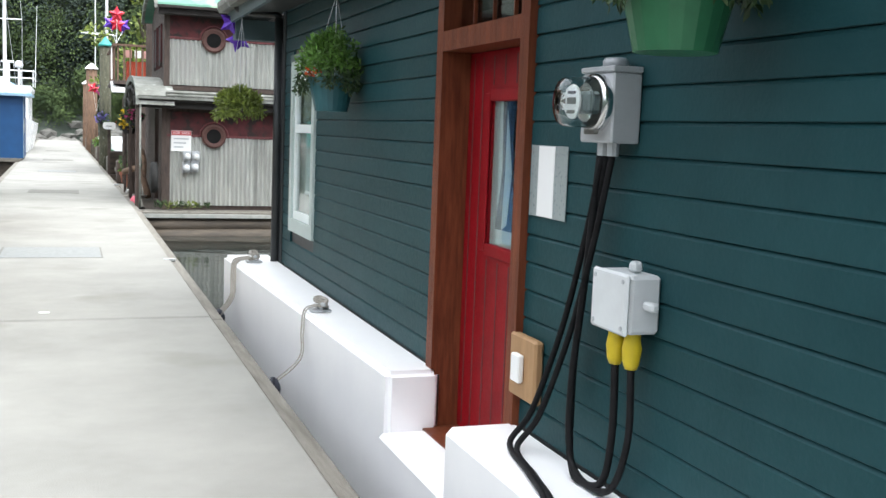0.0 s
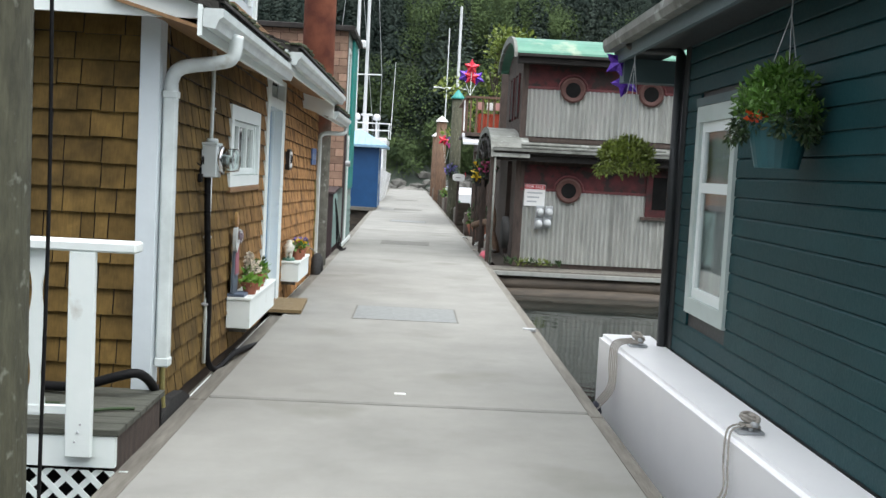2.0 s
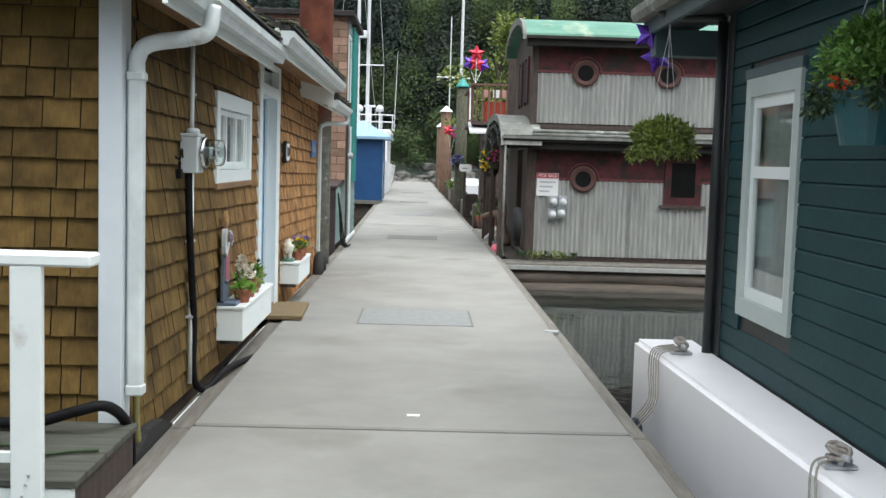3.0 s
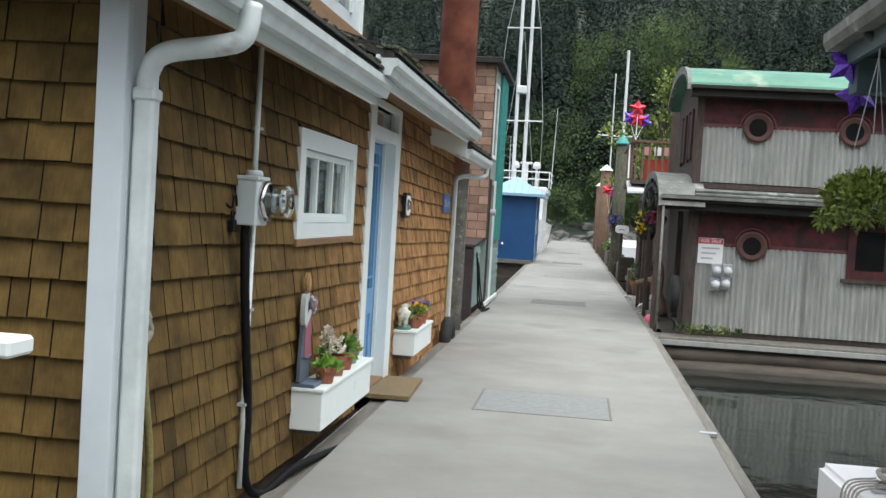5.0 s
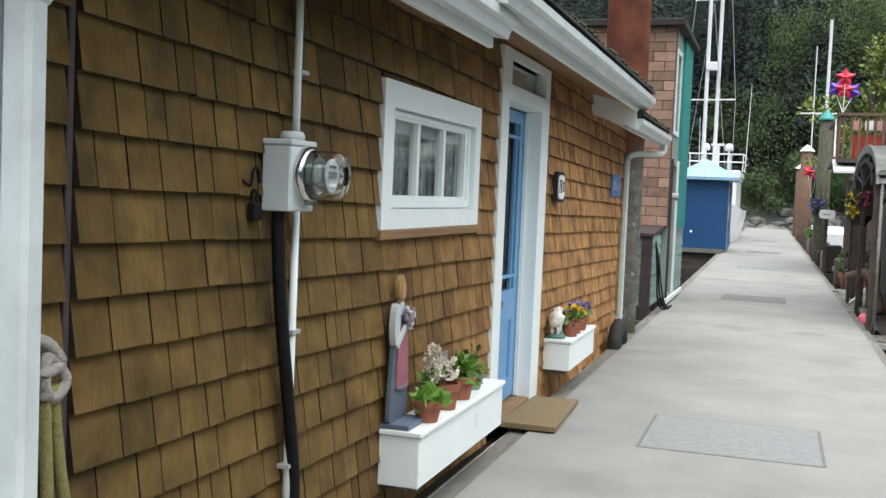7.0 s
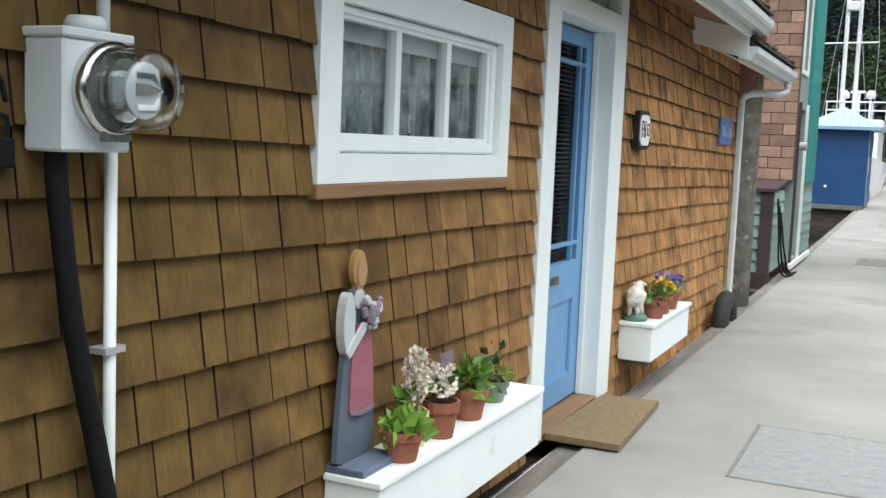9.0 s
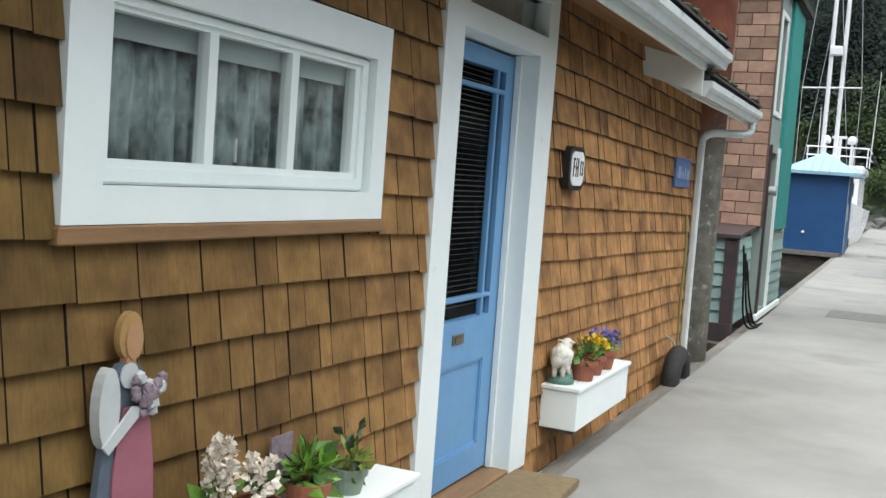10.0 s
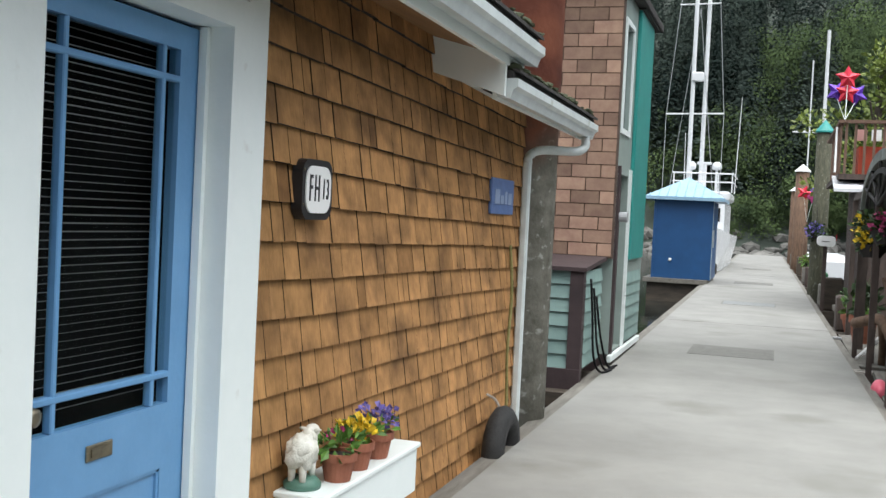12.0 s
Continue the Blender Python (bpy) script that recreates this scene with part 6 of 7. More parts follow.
part("etched_shape", E([(4.85, 1.74), (4.75, 1.74), (4.73, 1.4), (4.79, 1.12), (4.85, 1.12)], "x", RX + 0.019, RX + 0.021), M["etch"], et)
part("etched_shape", E([(4.69, 1.7), (4.61, 1.4), (4.65, 1.15), (4.71, 1.12), (4.69, 1.4)], "x", RX + 0.019, RX + 0.021), M["etch"], et)
part("etched_shape", E([(4.51, 1.74), (4.44, 1.74), (4.44, 1.12), (4.53, 1.12), (4.48, 1.4)], "x", RX + 0.019, RX + 0.021), M["etch"], et)
for z in (1.38, 1.5):
    part("etched_ring", L([(0.04, 0), (0.055, 0), (0.055, 0.002), (0.04, 0.002)], (RX + 0.019, 4.53, z), 16, "x", False), M["etch"], et)
# black sheet added as the dark behind the glass light
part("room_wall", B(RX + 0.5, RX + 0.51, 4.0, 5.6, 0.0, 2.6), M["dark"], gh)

# white float tanks under the green house
ft = thing("house_float", "glossy white float tank along the house, stepped at the door", "float", (1.7, 5, WATER))
b = E([(1.49, 10.15), (1.64, 5.14), (GREEN + 0.012, 5.14), (GREEN + 0.012, 10.15)], "z", -1.1, 0.335)
bmesh.ops.bevel(b, geom=list(b.edges), offset=0.03, segments=3, affect="EDGES")
part("long_tank", b, M["white_float"], ft)
part("door_step", B(1.6, GREEN + 0.06, 4.16, 5.136, -1.1, 0.02, bevel=0.02), M["white_float"], ft)
part("near_tank", B(1.6, GREEN + 0.012, -3.0, 4.155, -1.1, 0.335, bevel=0.03), M["white_float"], ft)
part("inner_float", B(GREEN + 0.065, 7.6, -3.0, 9.6, -1.1, -0.11), M["float_dark"], ft)


def cleat(x, y, z, loose):
    t = thing("mooring_cleat", "metal cleat on the float wrapped in grey rope", "cleat", (x, y, z), group="float cleats")
    part("base", B(x - 0.07, x + 0.07, y - 0.05, y + 0.05, z, z + 0.018, bevel=0.004), M["grey_metal"], t)
    for dy in (-0.03, 0.03):
        part("horn_post", C((x, y + dy, z + 0.018), (x, y + dy, z + 0.05), 0.013, n=8), M["grey_metal"], t)
    part("horns", T([(x, y - 0.11, z + 0.065), (x, y, z + 0.055), (x, y + 0.11, z + 0.065)], 0.014, 8), M["grey_metal"], t, smooth=True)
    rc = random.Random(int(y * 100))
    pts = []
    for k in range(26):
        a = k * 1.25
        pts.append((x + 0.045 * math.cos(a) * rc.uniform(0.7, 1.2), y + 0.06 * math.sin(a) * rc.uniform(0.7, 1.2), z + 0.05 + 0.03 * math.sin(a * 0.53) + 0.02 * rc.random()))
    part("rope_wrap", T(pts, 0.011, 6, 3), M["rope"], t, smooth=True)
    e = 1.49 + (10.15 - y) * 0.03
    for k in range(loose):
        o = (k - loose / 2) * 0.045
        part("rope_tail", T([(x - 0.03, y + o, z + 0.05), (e, y + o * 1.2 - 0.02, z + 0.018), (e - 0.03, y + o * 1.6 - 0.08, z - 0.12), (e - 0.06, y + o * 1.8 - 0.14 - 0.03 * k, z - 0.28), (1.34, y - 0.2 + o, -0.1)], 0.0055, 6), M["rope"], t, smooth=True)
    return t


cleat(1.68, 9.55, 0.336, 5)
cleat(1.7, 6.95, 0.336, 2)
for y in (9.3, 6.7):
    solo("mooring_line_end", blob(T([(1.3, y - 0.1, -0.08), (1.34, y, -0.06), (1.37, y + 0.05, -0.12), (1.36, y - 0.03, -0.25)], 0.018, 6), (1.35, y, -0.12), 0.06, 0.5, 2, (0.7, 1.2, 1.2), 9), M["rope_b"], "dark knotted mooring line at the dock edge", "rope", smooth=True)

meter("house_meter", GREEN - 0.004, 3.21, 3.44, 1.565, 1.825, -1, M["grey_metal"], "grey electric meter box with glass dome on green siding")
nt = thing("paper_notice", "white paper strip in a grey plastic sleeve on green siding", "notice", (GREEN - 0.006, 3.9, 1.25))
part("sleeve", B(GREEN - 0.008, GREEN - 0.005, 3.74, 4.08, 1.25, 1.543), M["sleeve_grey"], nt)
part("sheet", B(GREEN - 0.011, GREEN - 0.0085, 3.85, 4.0, 1.253, 1.54), M["paper"], nt)
jb = thing("junction_box", "pale grey plastic junction box with a lid", "junction box", (GREEN - 0.08, 3.12, 0.94))
J0, J1 = 3.01, 3.24
part("body", B(GREEN - 0.12, GREEN - 0.004, J0, J1, 0.945, 1.14, bevel=0.012), M["pale_metal"], jb)
part("lid", B(GREEN - 0.138, GREEN - 0.122, J0 - 0.005, J1 + 0.005, 0.94, 1.145, bevel=0.008), M["pale_metal"], jb)
part("lug", B(GREEN - 0.08, GREEN - 0.04, J0 + 0.06, J0 + 0.1, 1.142, 1.18, bevel=0.01), M["pale_metal"], jb)
part("latch", B(GREEN - 0.08, GREEN - 0.05, J0 - 0.07, J0 - 0.003, 1.03, 1.06, bevel=0.008), M["pale_metal"], jb)
for y in (J0 + 0.02, J1 - 0.02):
    for z in (0.965, 1.12):
        part("screw", C((GREEN - 0.142, y, z), (GREEN - 0.137, y, z), 0.008, n=8), M["grey_metal"], jb)
pg = thing("power_plug", "pair of yellow shore power plugs with black cables", "plug", (GREEN - 0.09, 3.12, 0.82))
for dx, y in ((0.07, 3.175), (0.06, 3.085)):
    part("yellow_body", L([(0.02, 0), (0.028, 0.02), (0.034, 0.07), (0.028, 0.1), (0.028, 0.128)], (GREEN - dx, y, 0.815), 16), M["yellow_pl"], pg, smooth=True)
part("cable", T([(GREEN - 0.06, 3.085, 0.83), (GREEN - 0.07, 3.06, 0.58), (GREEN - 0.09, 3.12, 0.39), (GREEN - 0.1, 3.28, 0.353), (GREEN - 0.1, 3.4, 0.39), (GREEN - 0.07, 3.48, 0.7), (GREEN - 0.06, 3.45, 1.05), (GREEN - 0.05, 3.35, 1.53)], 0.013, 8), M["black"], pg, smooth=True)
part("cable", T([(GREEN - 0.07, 3.175, 0.83), (GREEN - 0.08, 3.15, 0.58), (GREEN - 0.09, 3.18, 0.4), (GREEN - 0.1, 3.3, 0.355), (GREEN - 0.1, 3.42, 0.43), (GREEN - 0.09, 3.45, 0.7), (GREEN - 0.08, 3.41, 1.05), (GREEN - 0.06, 3.38, 1.53)], 0.014, 8), M["black"], pg, smooth=True)
cb = thing("meter_cables", "pair of black cables hanging below the meter", "cable", (GREEN - 0.08, 3.5, 0.3))
for y in (3.29, 3.36):
    part("conduit_nipple", C((GREEN - 0.06, y, 1.52), (GREEN - 0.06, y, 1.578), 0.022, n=10), M["grey_metal"], cb)
for y in (3.36, 3.29):
    part("cable", T([(GREEN - 0.06, y, 1.53), (GREEN - 0.08, y + 0.07, 1.2), (GREEN - 0.09, y + 0.2, 0.85), (GREEN - 0.11, y + 0.38, 0.5), (GREEN - 0.18, y + 0.42, 0.36), (1.68, y + 0.1, 0.353), (1.61, y - 0.2, 0.35), (1.575, y - 0.3, 0.2), (1.56, y - 0.32, -0.2)], 0.0125, 8), M["black"], cb, smooth=True)
ow = thing("doorbell_plaque", "plywood plaque with a white switch plate by the door", "switch", (GREEN - 0.02, 4.0, 0.47))
part("plaque", B(GREEN - 0.045, GREEN - 0.004, 3.87, 4.13, 0.475, 0.745, bevel=0.01), M["plywood"], ow)
part("switch_plate", B(GREEN - 0.075, GREEN - 0.047, 3.97, 4.05, 0.55, 0.67, bevel=0.006), M["paper"], ow)


def basket(c, r, h, material, label, seed, flower=True, leafmat="leaf", spread=1.0, hang=0.55, flat=1.0):
    """A hanging pot on three cords with trailing foliage."""
    t = thing("hanging_basket", label, "hanging basket", c)
    if material:
        part("pot", L([(r * 0.72, 0), (r, h * 0.85), (r * 1.06, h * 0.85), (r * 1.06, h), (r * 0.92, h), (r * 0.9, h * 0.8)], c, 22), material, t)
    rc = random.Random(seed)
    top = Vector((c[0] + 0.02, c[1], c[2] + h + hang))
    for k in range(3):
        a = 2.1 * k + 0.4
        part("cord", C((c[0] + r * math.cos(a), c[1] + r * math.sin(a), c[2] + h), top, 0.003, n=5), M["grey_metal"], t)
    part("hook", C(top, top + Vector((0, 0, 0.12)), 0.005, n=5), M["grey_metal"], t)
    fb = bmesh.new()
    for k in range(60):
        a = rc.uniform(0, 6.28)
        d = r * 1.25 * spread * rc.random() ** 0.6
        top_z = c[2] + h + flat * 0.24 * (1 - (d / (r * 1.4 * spread)) ** 2) + rc.uniform(-0.03, 0.06) * flat
        leaves(fb, rc, (c[0] + d * math.cos(a), c[1] + d * math.sin(a), top_z), (0.055, 0.055, 0.055), 62, 0.0145, 2.6, 0.3)
    part("foliage", fb, M[leafmat], t)
    fd = bmesh.new()
    for k in range(26):
        a = rc.uniform(0, 6.28)
        d = r * rc.uniform(1.0, 1.45) * spread
        leaves(fd, rc, (c[0] + d * math.cos(a), c[1] + d * math.sin(a), c[2] + h - rc.uniform(-0.04, 0.06)), (0.04, 0.04, 0.05), 38, 0.0145, 2.6, -0.4)
    part("trailing_foliage", fd, M["leaf_d"] if leafmat == "leaf" else M[leafmat], t)
    if flower:
        part("blossom", leaves(bmesh.new(), rc, (c[0] - r * 0.9, c[1] - 0.06, c[2] + h + 0.03), (0.05, 0.06, 0.03), 22, 0.03, 1.0), M["petal_o"], t)


basket((1.74, 6.95, 1.69), 0.15, 0.22, M["teal_pot"], "teal hanging pot of trailing green with an orange flower", 41, True, "leaf", 1.05)
basket((1.66, 2.6, 1.82), 0.16, 0.22, M["green_pot"], "green hanging pot under the eaves", 42, False)
basket((1.57, 9.9, 1.66), 0.14, 0.06, None, "hanging basket of pale green ferny leaves", 43, False, "leaf_y", 1.05, 0.8, 0.6)


def star(bm, c, r, th, rot, face, mi=0):
    """A puffed five-pointed foil star; face: direction that it faces along y."""
    pts = []
    for k in range(10):
        a = rot + math.pi * k / 5
        q = r if k % 2 == 0 else r * 0.52
        pts.append(Vector((c[0] + q * math.sin(a), c[1], c[2] + q * math.cos(a))))
    vs = [bm.verts.new(p) for p in pts]
    f, b = bm.verts.new(Vector(c) + Vector((0, -th, 0))), bm.verts.new(Vector(c) + Vector((0, th, 0)))
    for k in range(10):
        bm.faces.new((vs[k], vs[(k + 1) % 10], f)).material_index = mi
        bm.faces.new((vs[k], vs[(k + 1) % 10], b)).material_index = mi
    return bm


def balloons(c, r, items, tie, label):
    t = thing("star_balloons", label, "balloons", tie)
    for k, (dx, dz, mt, rot) in enumerate(items):
        p = (c[0] + dx, c[1] + 0.12 * k, c[2] + dz)
        part("balloon", star(bmesh.new(), p, r, r * 0.4, rot, 1), M[mt], t)
        part("ribbon", C((p[0], p[1], p[2] - r * 0.6), tie, 0.006, n=4), M["white"], t)


balloons((1.58, 10.5, 2.5), 0.13, [(0.0, 0.06, "balloon_p", 0.3), (0.09, -0.09, "balloon_p", 0.9)], (1.6, 10.55, 2.6), "purple foil star balloons tied under the eaves")

# ---- rust-red two-storey floating house ----
fh = thing("floating_house", "two-storey floating house of grey corrugated panels and maroon boards", "house", (4.5, 23, WATER))
FY, FX = 21.0, 1.87


def corrugated(x0, x1, z0, z1, y, parent, pitch=0.086, amp=0.02):
    n = int((x1 - x0) / pitch * 4)
    b = bmesh.new()
    prev = None
    for k in range(n + 1):
        x = x0 + (x1 - x0) * k / n
        yy = y - 0.022 + amp * math.sin(2 * math.pi * (x - x0) / pitch)
        cur = [b.verts.new((x, yy, z0)), b.verts.new((x, yy, z1)), b.verts.new((x, y + 0.004, z0)), b.verts.new((x, y + 0.004, z1))]
        if prev:
            b.faces.new((prev[0], cur[0], cur[1], prev[1]))
            b.faces.new((prev[2], cur[2], cur[3], prev[3]))
            b.faces.new((prev[1], cur[1], cur[3], prev[3]))
            b.faces.new((prev[0], cur[0], cur[2], prev[2]))
        prev = cur
    return part("corrugated_panel", b, M["corr"], parent)


lw = part("wall", B(FX - 0.06, 8.4, FY + 0.006, FY + 0.15, -0.05, 2.0), M["oldwood"], fh)
part("side_wall", panel_with_holes(FX - 0.06, FX + 0.08, FY + 0.151, 26.0, -0.05, 2.0, [(22.2, 23.2, 0.0, 1.9)]), M["oldwood"], fh)
part("wall", B(FX - 0.06, 8.4, 26.0, 26.15, -0.05, 4.0), M["oldwood"], fh)
part("wall", B(8.4, 8.55, FY, 26.15, -0.05, 4.0), M["oldwood"], fh)
for k in range(5):
    corrugated(FX + 0.06 + k * 0.82, FX + 0.06 + k * 0.82 + 0.83, 0.03, 1.37, FY - 0.002 - 0.004 * (k % 2), lw)
part("maroon_band", B(FX - 0.06, 8.4, FY - 0.014, FY + 0.004, 1.372, 1.84), M["maroon"], lw, "faded maroon boards")
part("moulding", B(FX + 0.0, 8.4, FY - 0.04, FY - 0.015, 1.36, 1.41, bevel=0.006), M["maroon_l"], lw)
part("corner_post", B(FX - 0.1, FX + 0.06, FY - 0.03, FY + 0.1, -0.05, 2.0), M["oldwood"], lw)


def porthole(x, z, r, y, parent):
    p = part("porthole", L([(r * 0.7, 0), (r * 1.15, 0.0), (r * 1.18, -0.03), (r, -0.05), (r * 0.7, -0.03)], (0, 0, 0), 24, "z", False), M["porthole"], parent, "round porthole with a wooden rim")
    p.data.transform(Matrix.Translation((x, y, z)) @ Matrix.Rotation(radians(-90), 4, "X"))
    part("pane", C((x, y - 0.03, z), (x, y - 0.02, z), r * 0.72, n=20), M["dark"], p)
    part("arch_moulding", T([(x + math.cos(t) * r * 1.35, y - 0.02, z + math.sin(t) * r * 1.35) for t in [math.pi * q / 8 for q in range(9)]], 0.018, 6, 1), M["maroon_l"], p)


porthole(2.76, 1.39, 0.2, FY - 0.04, lw)
fw = part("window", B(4.2, 4.85, FY - 0.05, FY - 0.02, 0.98, 1.82), M["maroon"], lw, "maroon-framed square window")
part("pane", B(4.32, 4.74, FY - 0.055, FY - 0.051, 1.12, 1.72), M["dark"], fw)
part("sill", B(4.12, 4.93, FY - 0.09, FY - 0.02, 0.92, 0.978), M["oldwood"], fw)
# eave over the lower storey
ev = part("eave", B(FX - 0.55, 8.6, FY - 0.42, FY + 0.3, 2.02, 2.12), M["black_wood"], fh, "dark eave of the lower storey")
part("eave_lip", B(FX - 0.58, 8.6, FY - 0.46, FY - 0.425, 2.06, 2.11), M["roof_lip"], ev)
part("flashing", E([(FY - 0.4, 2.125), (FY - 0.4, 2.15), (FY + 0.2, 2.27), (FY + 0.2, 2.125)], "x", FX - 0.05, 8.6), M["roof_lip"], ev)
part("pipe", C((FX - 0.05, FY - 0.3, 2.2), (FX + 2.6, FY - 0.25, 2.2), 0.035, n=8), M["roof_lip"], ev)
part("drip_board", B(FX - 0.5, 8.6, FY - 0.32, FY - 0.28, 1.9, 2.018), M["black_wood"], ev)
# barrel canopy over the entrance on the dock side
def arch(y0, y1, z0, rise, n=14):
    return [((y0 + y1) / 2 - (y1 - y0) / 2 * math.cos(math.pi * k / n), z0 + rise * math.sin(math.pi * k / n)) for k in range(n + 1)]


cp = part("canopy", E(arch(FY - 0.45, FY + 4.2, 1.95, 0.6) + arch(FY - 0.4, FY + 4.15, 1.95, 0.54)[::-1], "x", FX - 0.56, FX + 0.1), M["roof_lip"], fh, "curved metal canopy over the entrance")
part("arch_rim", E(arch(FY - 0.47, FY + 4.22, 1.94, 0.62) + arch(FY - 0.36, FY + 4.1, 1.94, 0.5)[::-1], "x", FX - 0.6, FX - 0.562), M["roof_lip"], cp)
part("inner_arch", E(arch(FY + 0.25, FY + 3.5, 1.94, 0.42) + arch(FY + 0.36, FY + 3.39, 1.94, 0.36)[::-1], "x", FX - 0.6, FX - 0.562), M["black_wood"], cp)
for k in range(1, 6):
    a = math.pi * k / 6
    part("spoke", C((FX - 0.58, FY + 1.87, 1.95), (FX - 0.58, FY + 1.87 - 2.2 * math.cos(a), 1.95 + 0.52 * math.sin(a)), 0.02, n=6), M["black_wood"], cp)
for y in (FY - 0.38, FY - 0.26, FY + 1.9, FY + 4.1):
    part("canopy_post", B(FX - 0.6, FX - 0.54, y, y + 0.06, -0.02, 1.96), M["oldwood"], cp)
part("white_pipe", C((FX - 0.52, FY - 0.42, 0.0), (FX - 0.52, FY - 0.42, 1.95), 0.02, n=10), M["roof_lip"], cp, smooth=True)
# upper storey under a barrel roof
UY = FY + 0.12
uw = part("wall", B(FX - 0.02, 8.3, UY + 0.006, UY + 0.15, 2.28, 3.78), M["oldwood"], fh)
for k in range(5):
    corrugated(FX + 0.05 + k * 0.82, FX + 0.05 + k * 0.82 + 0.83, 2.36, 3.24, UY - 0.002 - 0.004 * (k % 2), uw)
part("maroon_band", B(FX - 0.02, 8.3, UY - 0.014, UY + 0.004, 3.242, 3.78), M["maroon"], uw)
part("moulding", B(FX + 0.0, 8.3, UY - 0.04, UY - 0.015, 3.23, 3.28, bevel=0.006), M["maroon_l"], uw)
part("sill_beam", B(FX - 0.06, 8.3, UY - 0.06, UY + 0.01, 2.26, 2.34), M["oldwood"], uw)
porthole(2.75, 3.24, 0.2, UY - 0.04, uw)
porthole(4.2, 3.24, 0.2, UY - 0.04, uw)
porthole(5.65, 3.24, 0.2, UY - 0.04, uw)
part("corner_post", B(FX - 0.06, FX + 0.05, UY - 0.05, UY + 0.1, 2.26, 3.78), M["oldwood"], uw)
part("gable_end", E([(UY, 2.28)] + [(a, max(c, 3.0)) for a, c in arch(UY, UY + 3.2, 3.7, 0.4)] + [(UY + 3.2, 2.28)], "x", FX - 0.05, FX + 0.05), M["oldwood"], fh, "arched wooden gable end")
for y in (UY + 0.5, UY + 1.6):
    p = part("gable_panel", B(FX - 0.075, FX - 0.052, y, y + 0.5, 2.75, 3.5), M["black_wood"], fh)
    for a in ((y - 0.05, y, 2.7, 3.55), (y + 0.5, y + 0.55, 2.7, 3.55)):
        part("stile", B(FX - 0.085, FX - 0.053, *a), M["maroon"], p)
rf = part("roof", E(arch(UY - 0.3, UY + 3.5, 3.8, 0.5, 18) + arch(UY - 0.24, UY + 3.44, 3.8, 0.44, 18)[::-1], "x", FX - 0.2, 8.6), M["green_roof"], fh, "weathered green metal barrel roof")
part("roof_rim", E(arch(UY - 0.33, UY + 3.53, 3.77, 0.55, 18) + arch(UY - 0.2, UY + 3.4, 3.77, 0.42, 18)[::-1], "x", FX - 0.26, FX - 0.202), M["roof_lip"], rf)
part("eave_board", B(FX - 0.18, 8.6, UY - 0.28, UY - 0.02, 3.68, 3.82), M["black_wood"], rf)
part("gutter_lip", B(FX - 0.2, 8.6, UY - 0.36, UY - 0.29, 3.79, 3.84), M["black_wood"], rf)
# deck and logs
dk = thing("float_deck", "weathered float deck on dark logs under the corrugated house", "float", (4.5, 21, WATER))
part("edge_board", B(1.36, 8.6, 20.28, 20.36, -0.16, -0.09), M["corr"], dk, "pale edge strip")
for k in range(5):
    part("deck_board", B(1.36, 8.6, 20.37 + k * 0.13, 20.49 + k * 0.13, -0.12, -0.06), M["timber"], dk)
for k, (y, z, r) in enumerate(((20.42, -0.33, 0.15), (20.3, -0.55, 0.17), (20.75, -0.5, 0.2))):
    lb = bmesh.new()
    tube(lb, [(1.4 + k * 0.1, y, z), (3.5, y + 0.03, z + 0.02), (5.5, y - 0.02, z - 0.01), (8.6, y, z)], r, 10, 5)
    part("log", lb, M["darkwood"], dk, smooth=True)
part("inner_float", B(1.5, 8.5, 21.0, 26.2, -0.9, -0.07), M["darkwood"], dk)
part("beam", B(1.36, 8.6, 20.36, 20.4, -0.4, -0.165), M["darkwood"], dk)
for x in (4.95, 5.05):
    part("line", T([(x, 20.2, 0.0), (x - 0.02, 20.14, -0.3), (x - 0.03, 20.1, -0.7)], 0.012, 6), M["rope"], dk)

sg = thing("sale_sign", "white notice with a red FOR SALE header on corrugated wall", "sign", (2.1, FY - 0.05, 1.3))
part("sheet", B(1.95, 2.33, FY - 0.05, FY - 0.04, 1.08, 1.48), M["paper"], sg)
part("header", B(1.955, 2.325, FY - 0.054, FY - 0.0505, 1.39, 1.475), M["sign_red"], sg)
text_mesh("header_words", "FOR SALE", 0.075, Matrix.Translation((2.14, FY - 0.0565, 1.432)) @ Matrix.Rotation(radians(90), 4, "X"), M["paper"], sg)
for k in range(3):
    part("text_bar", B(2.0, 2.28 - 0.05 * k, FY - 0.053, FY - 0.0505, 1.31 - k * 0.08, 1.335 - k * 0.08), M["grey_metal"], sg)
for x, z in ((2.25, 0.98), (2.42, 0.98), (2.24, 0.76), (2.4, 0.78)):
    em = thing("round_meter", "small grey electric meter on the corrugated wall", "electric meter", (x, FY - 0.1, z), group="meter cluster")
    part("box", B(x - 0.08, x + 0.07, FY - 0.09, FY - 0.03, z - 0.1, z + 0.11, bevel=0.01), M["grey_metal"], em)
    part("dome", C((x, FY - 0.17, z), (x, FY - 0.09, z), 0.062, 0.07, 16), M["pale_metal"], em, smooth=True)
solo("tyre", L([(0.2, 0), (0.3, 0.02), (0.3, 0.12), (0.2, 0.14)], (FX - 0.3, FY + 0.08, 0.5), 22, "x"), M["tyre"], "dark tyre leaning by the entrance", "tyre", smooth=True)
rw = random.Random(9)
for k in range(5):
    x = 1.75 + k * 0.2
    solo("deck_weed", leaves(bmesh.new(), rw, (x, 20.75, -0.02), (0.15, 0.1, 0.06), 34, 0.035, 2.2, 0.8), M["leaf_y"] if k % 2 else M["leaf_d"], "tuft of weeds on the float deck", "weeds", kind="stuff")

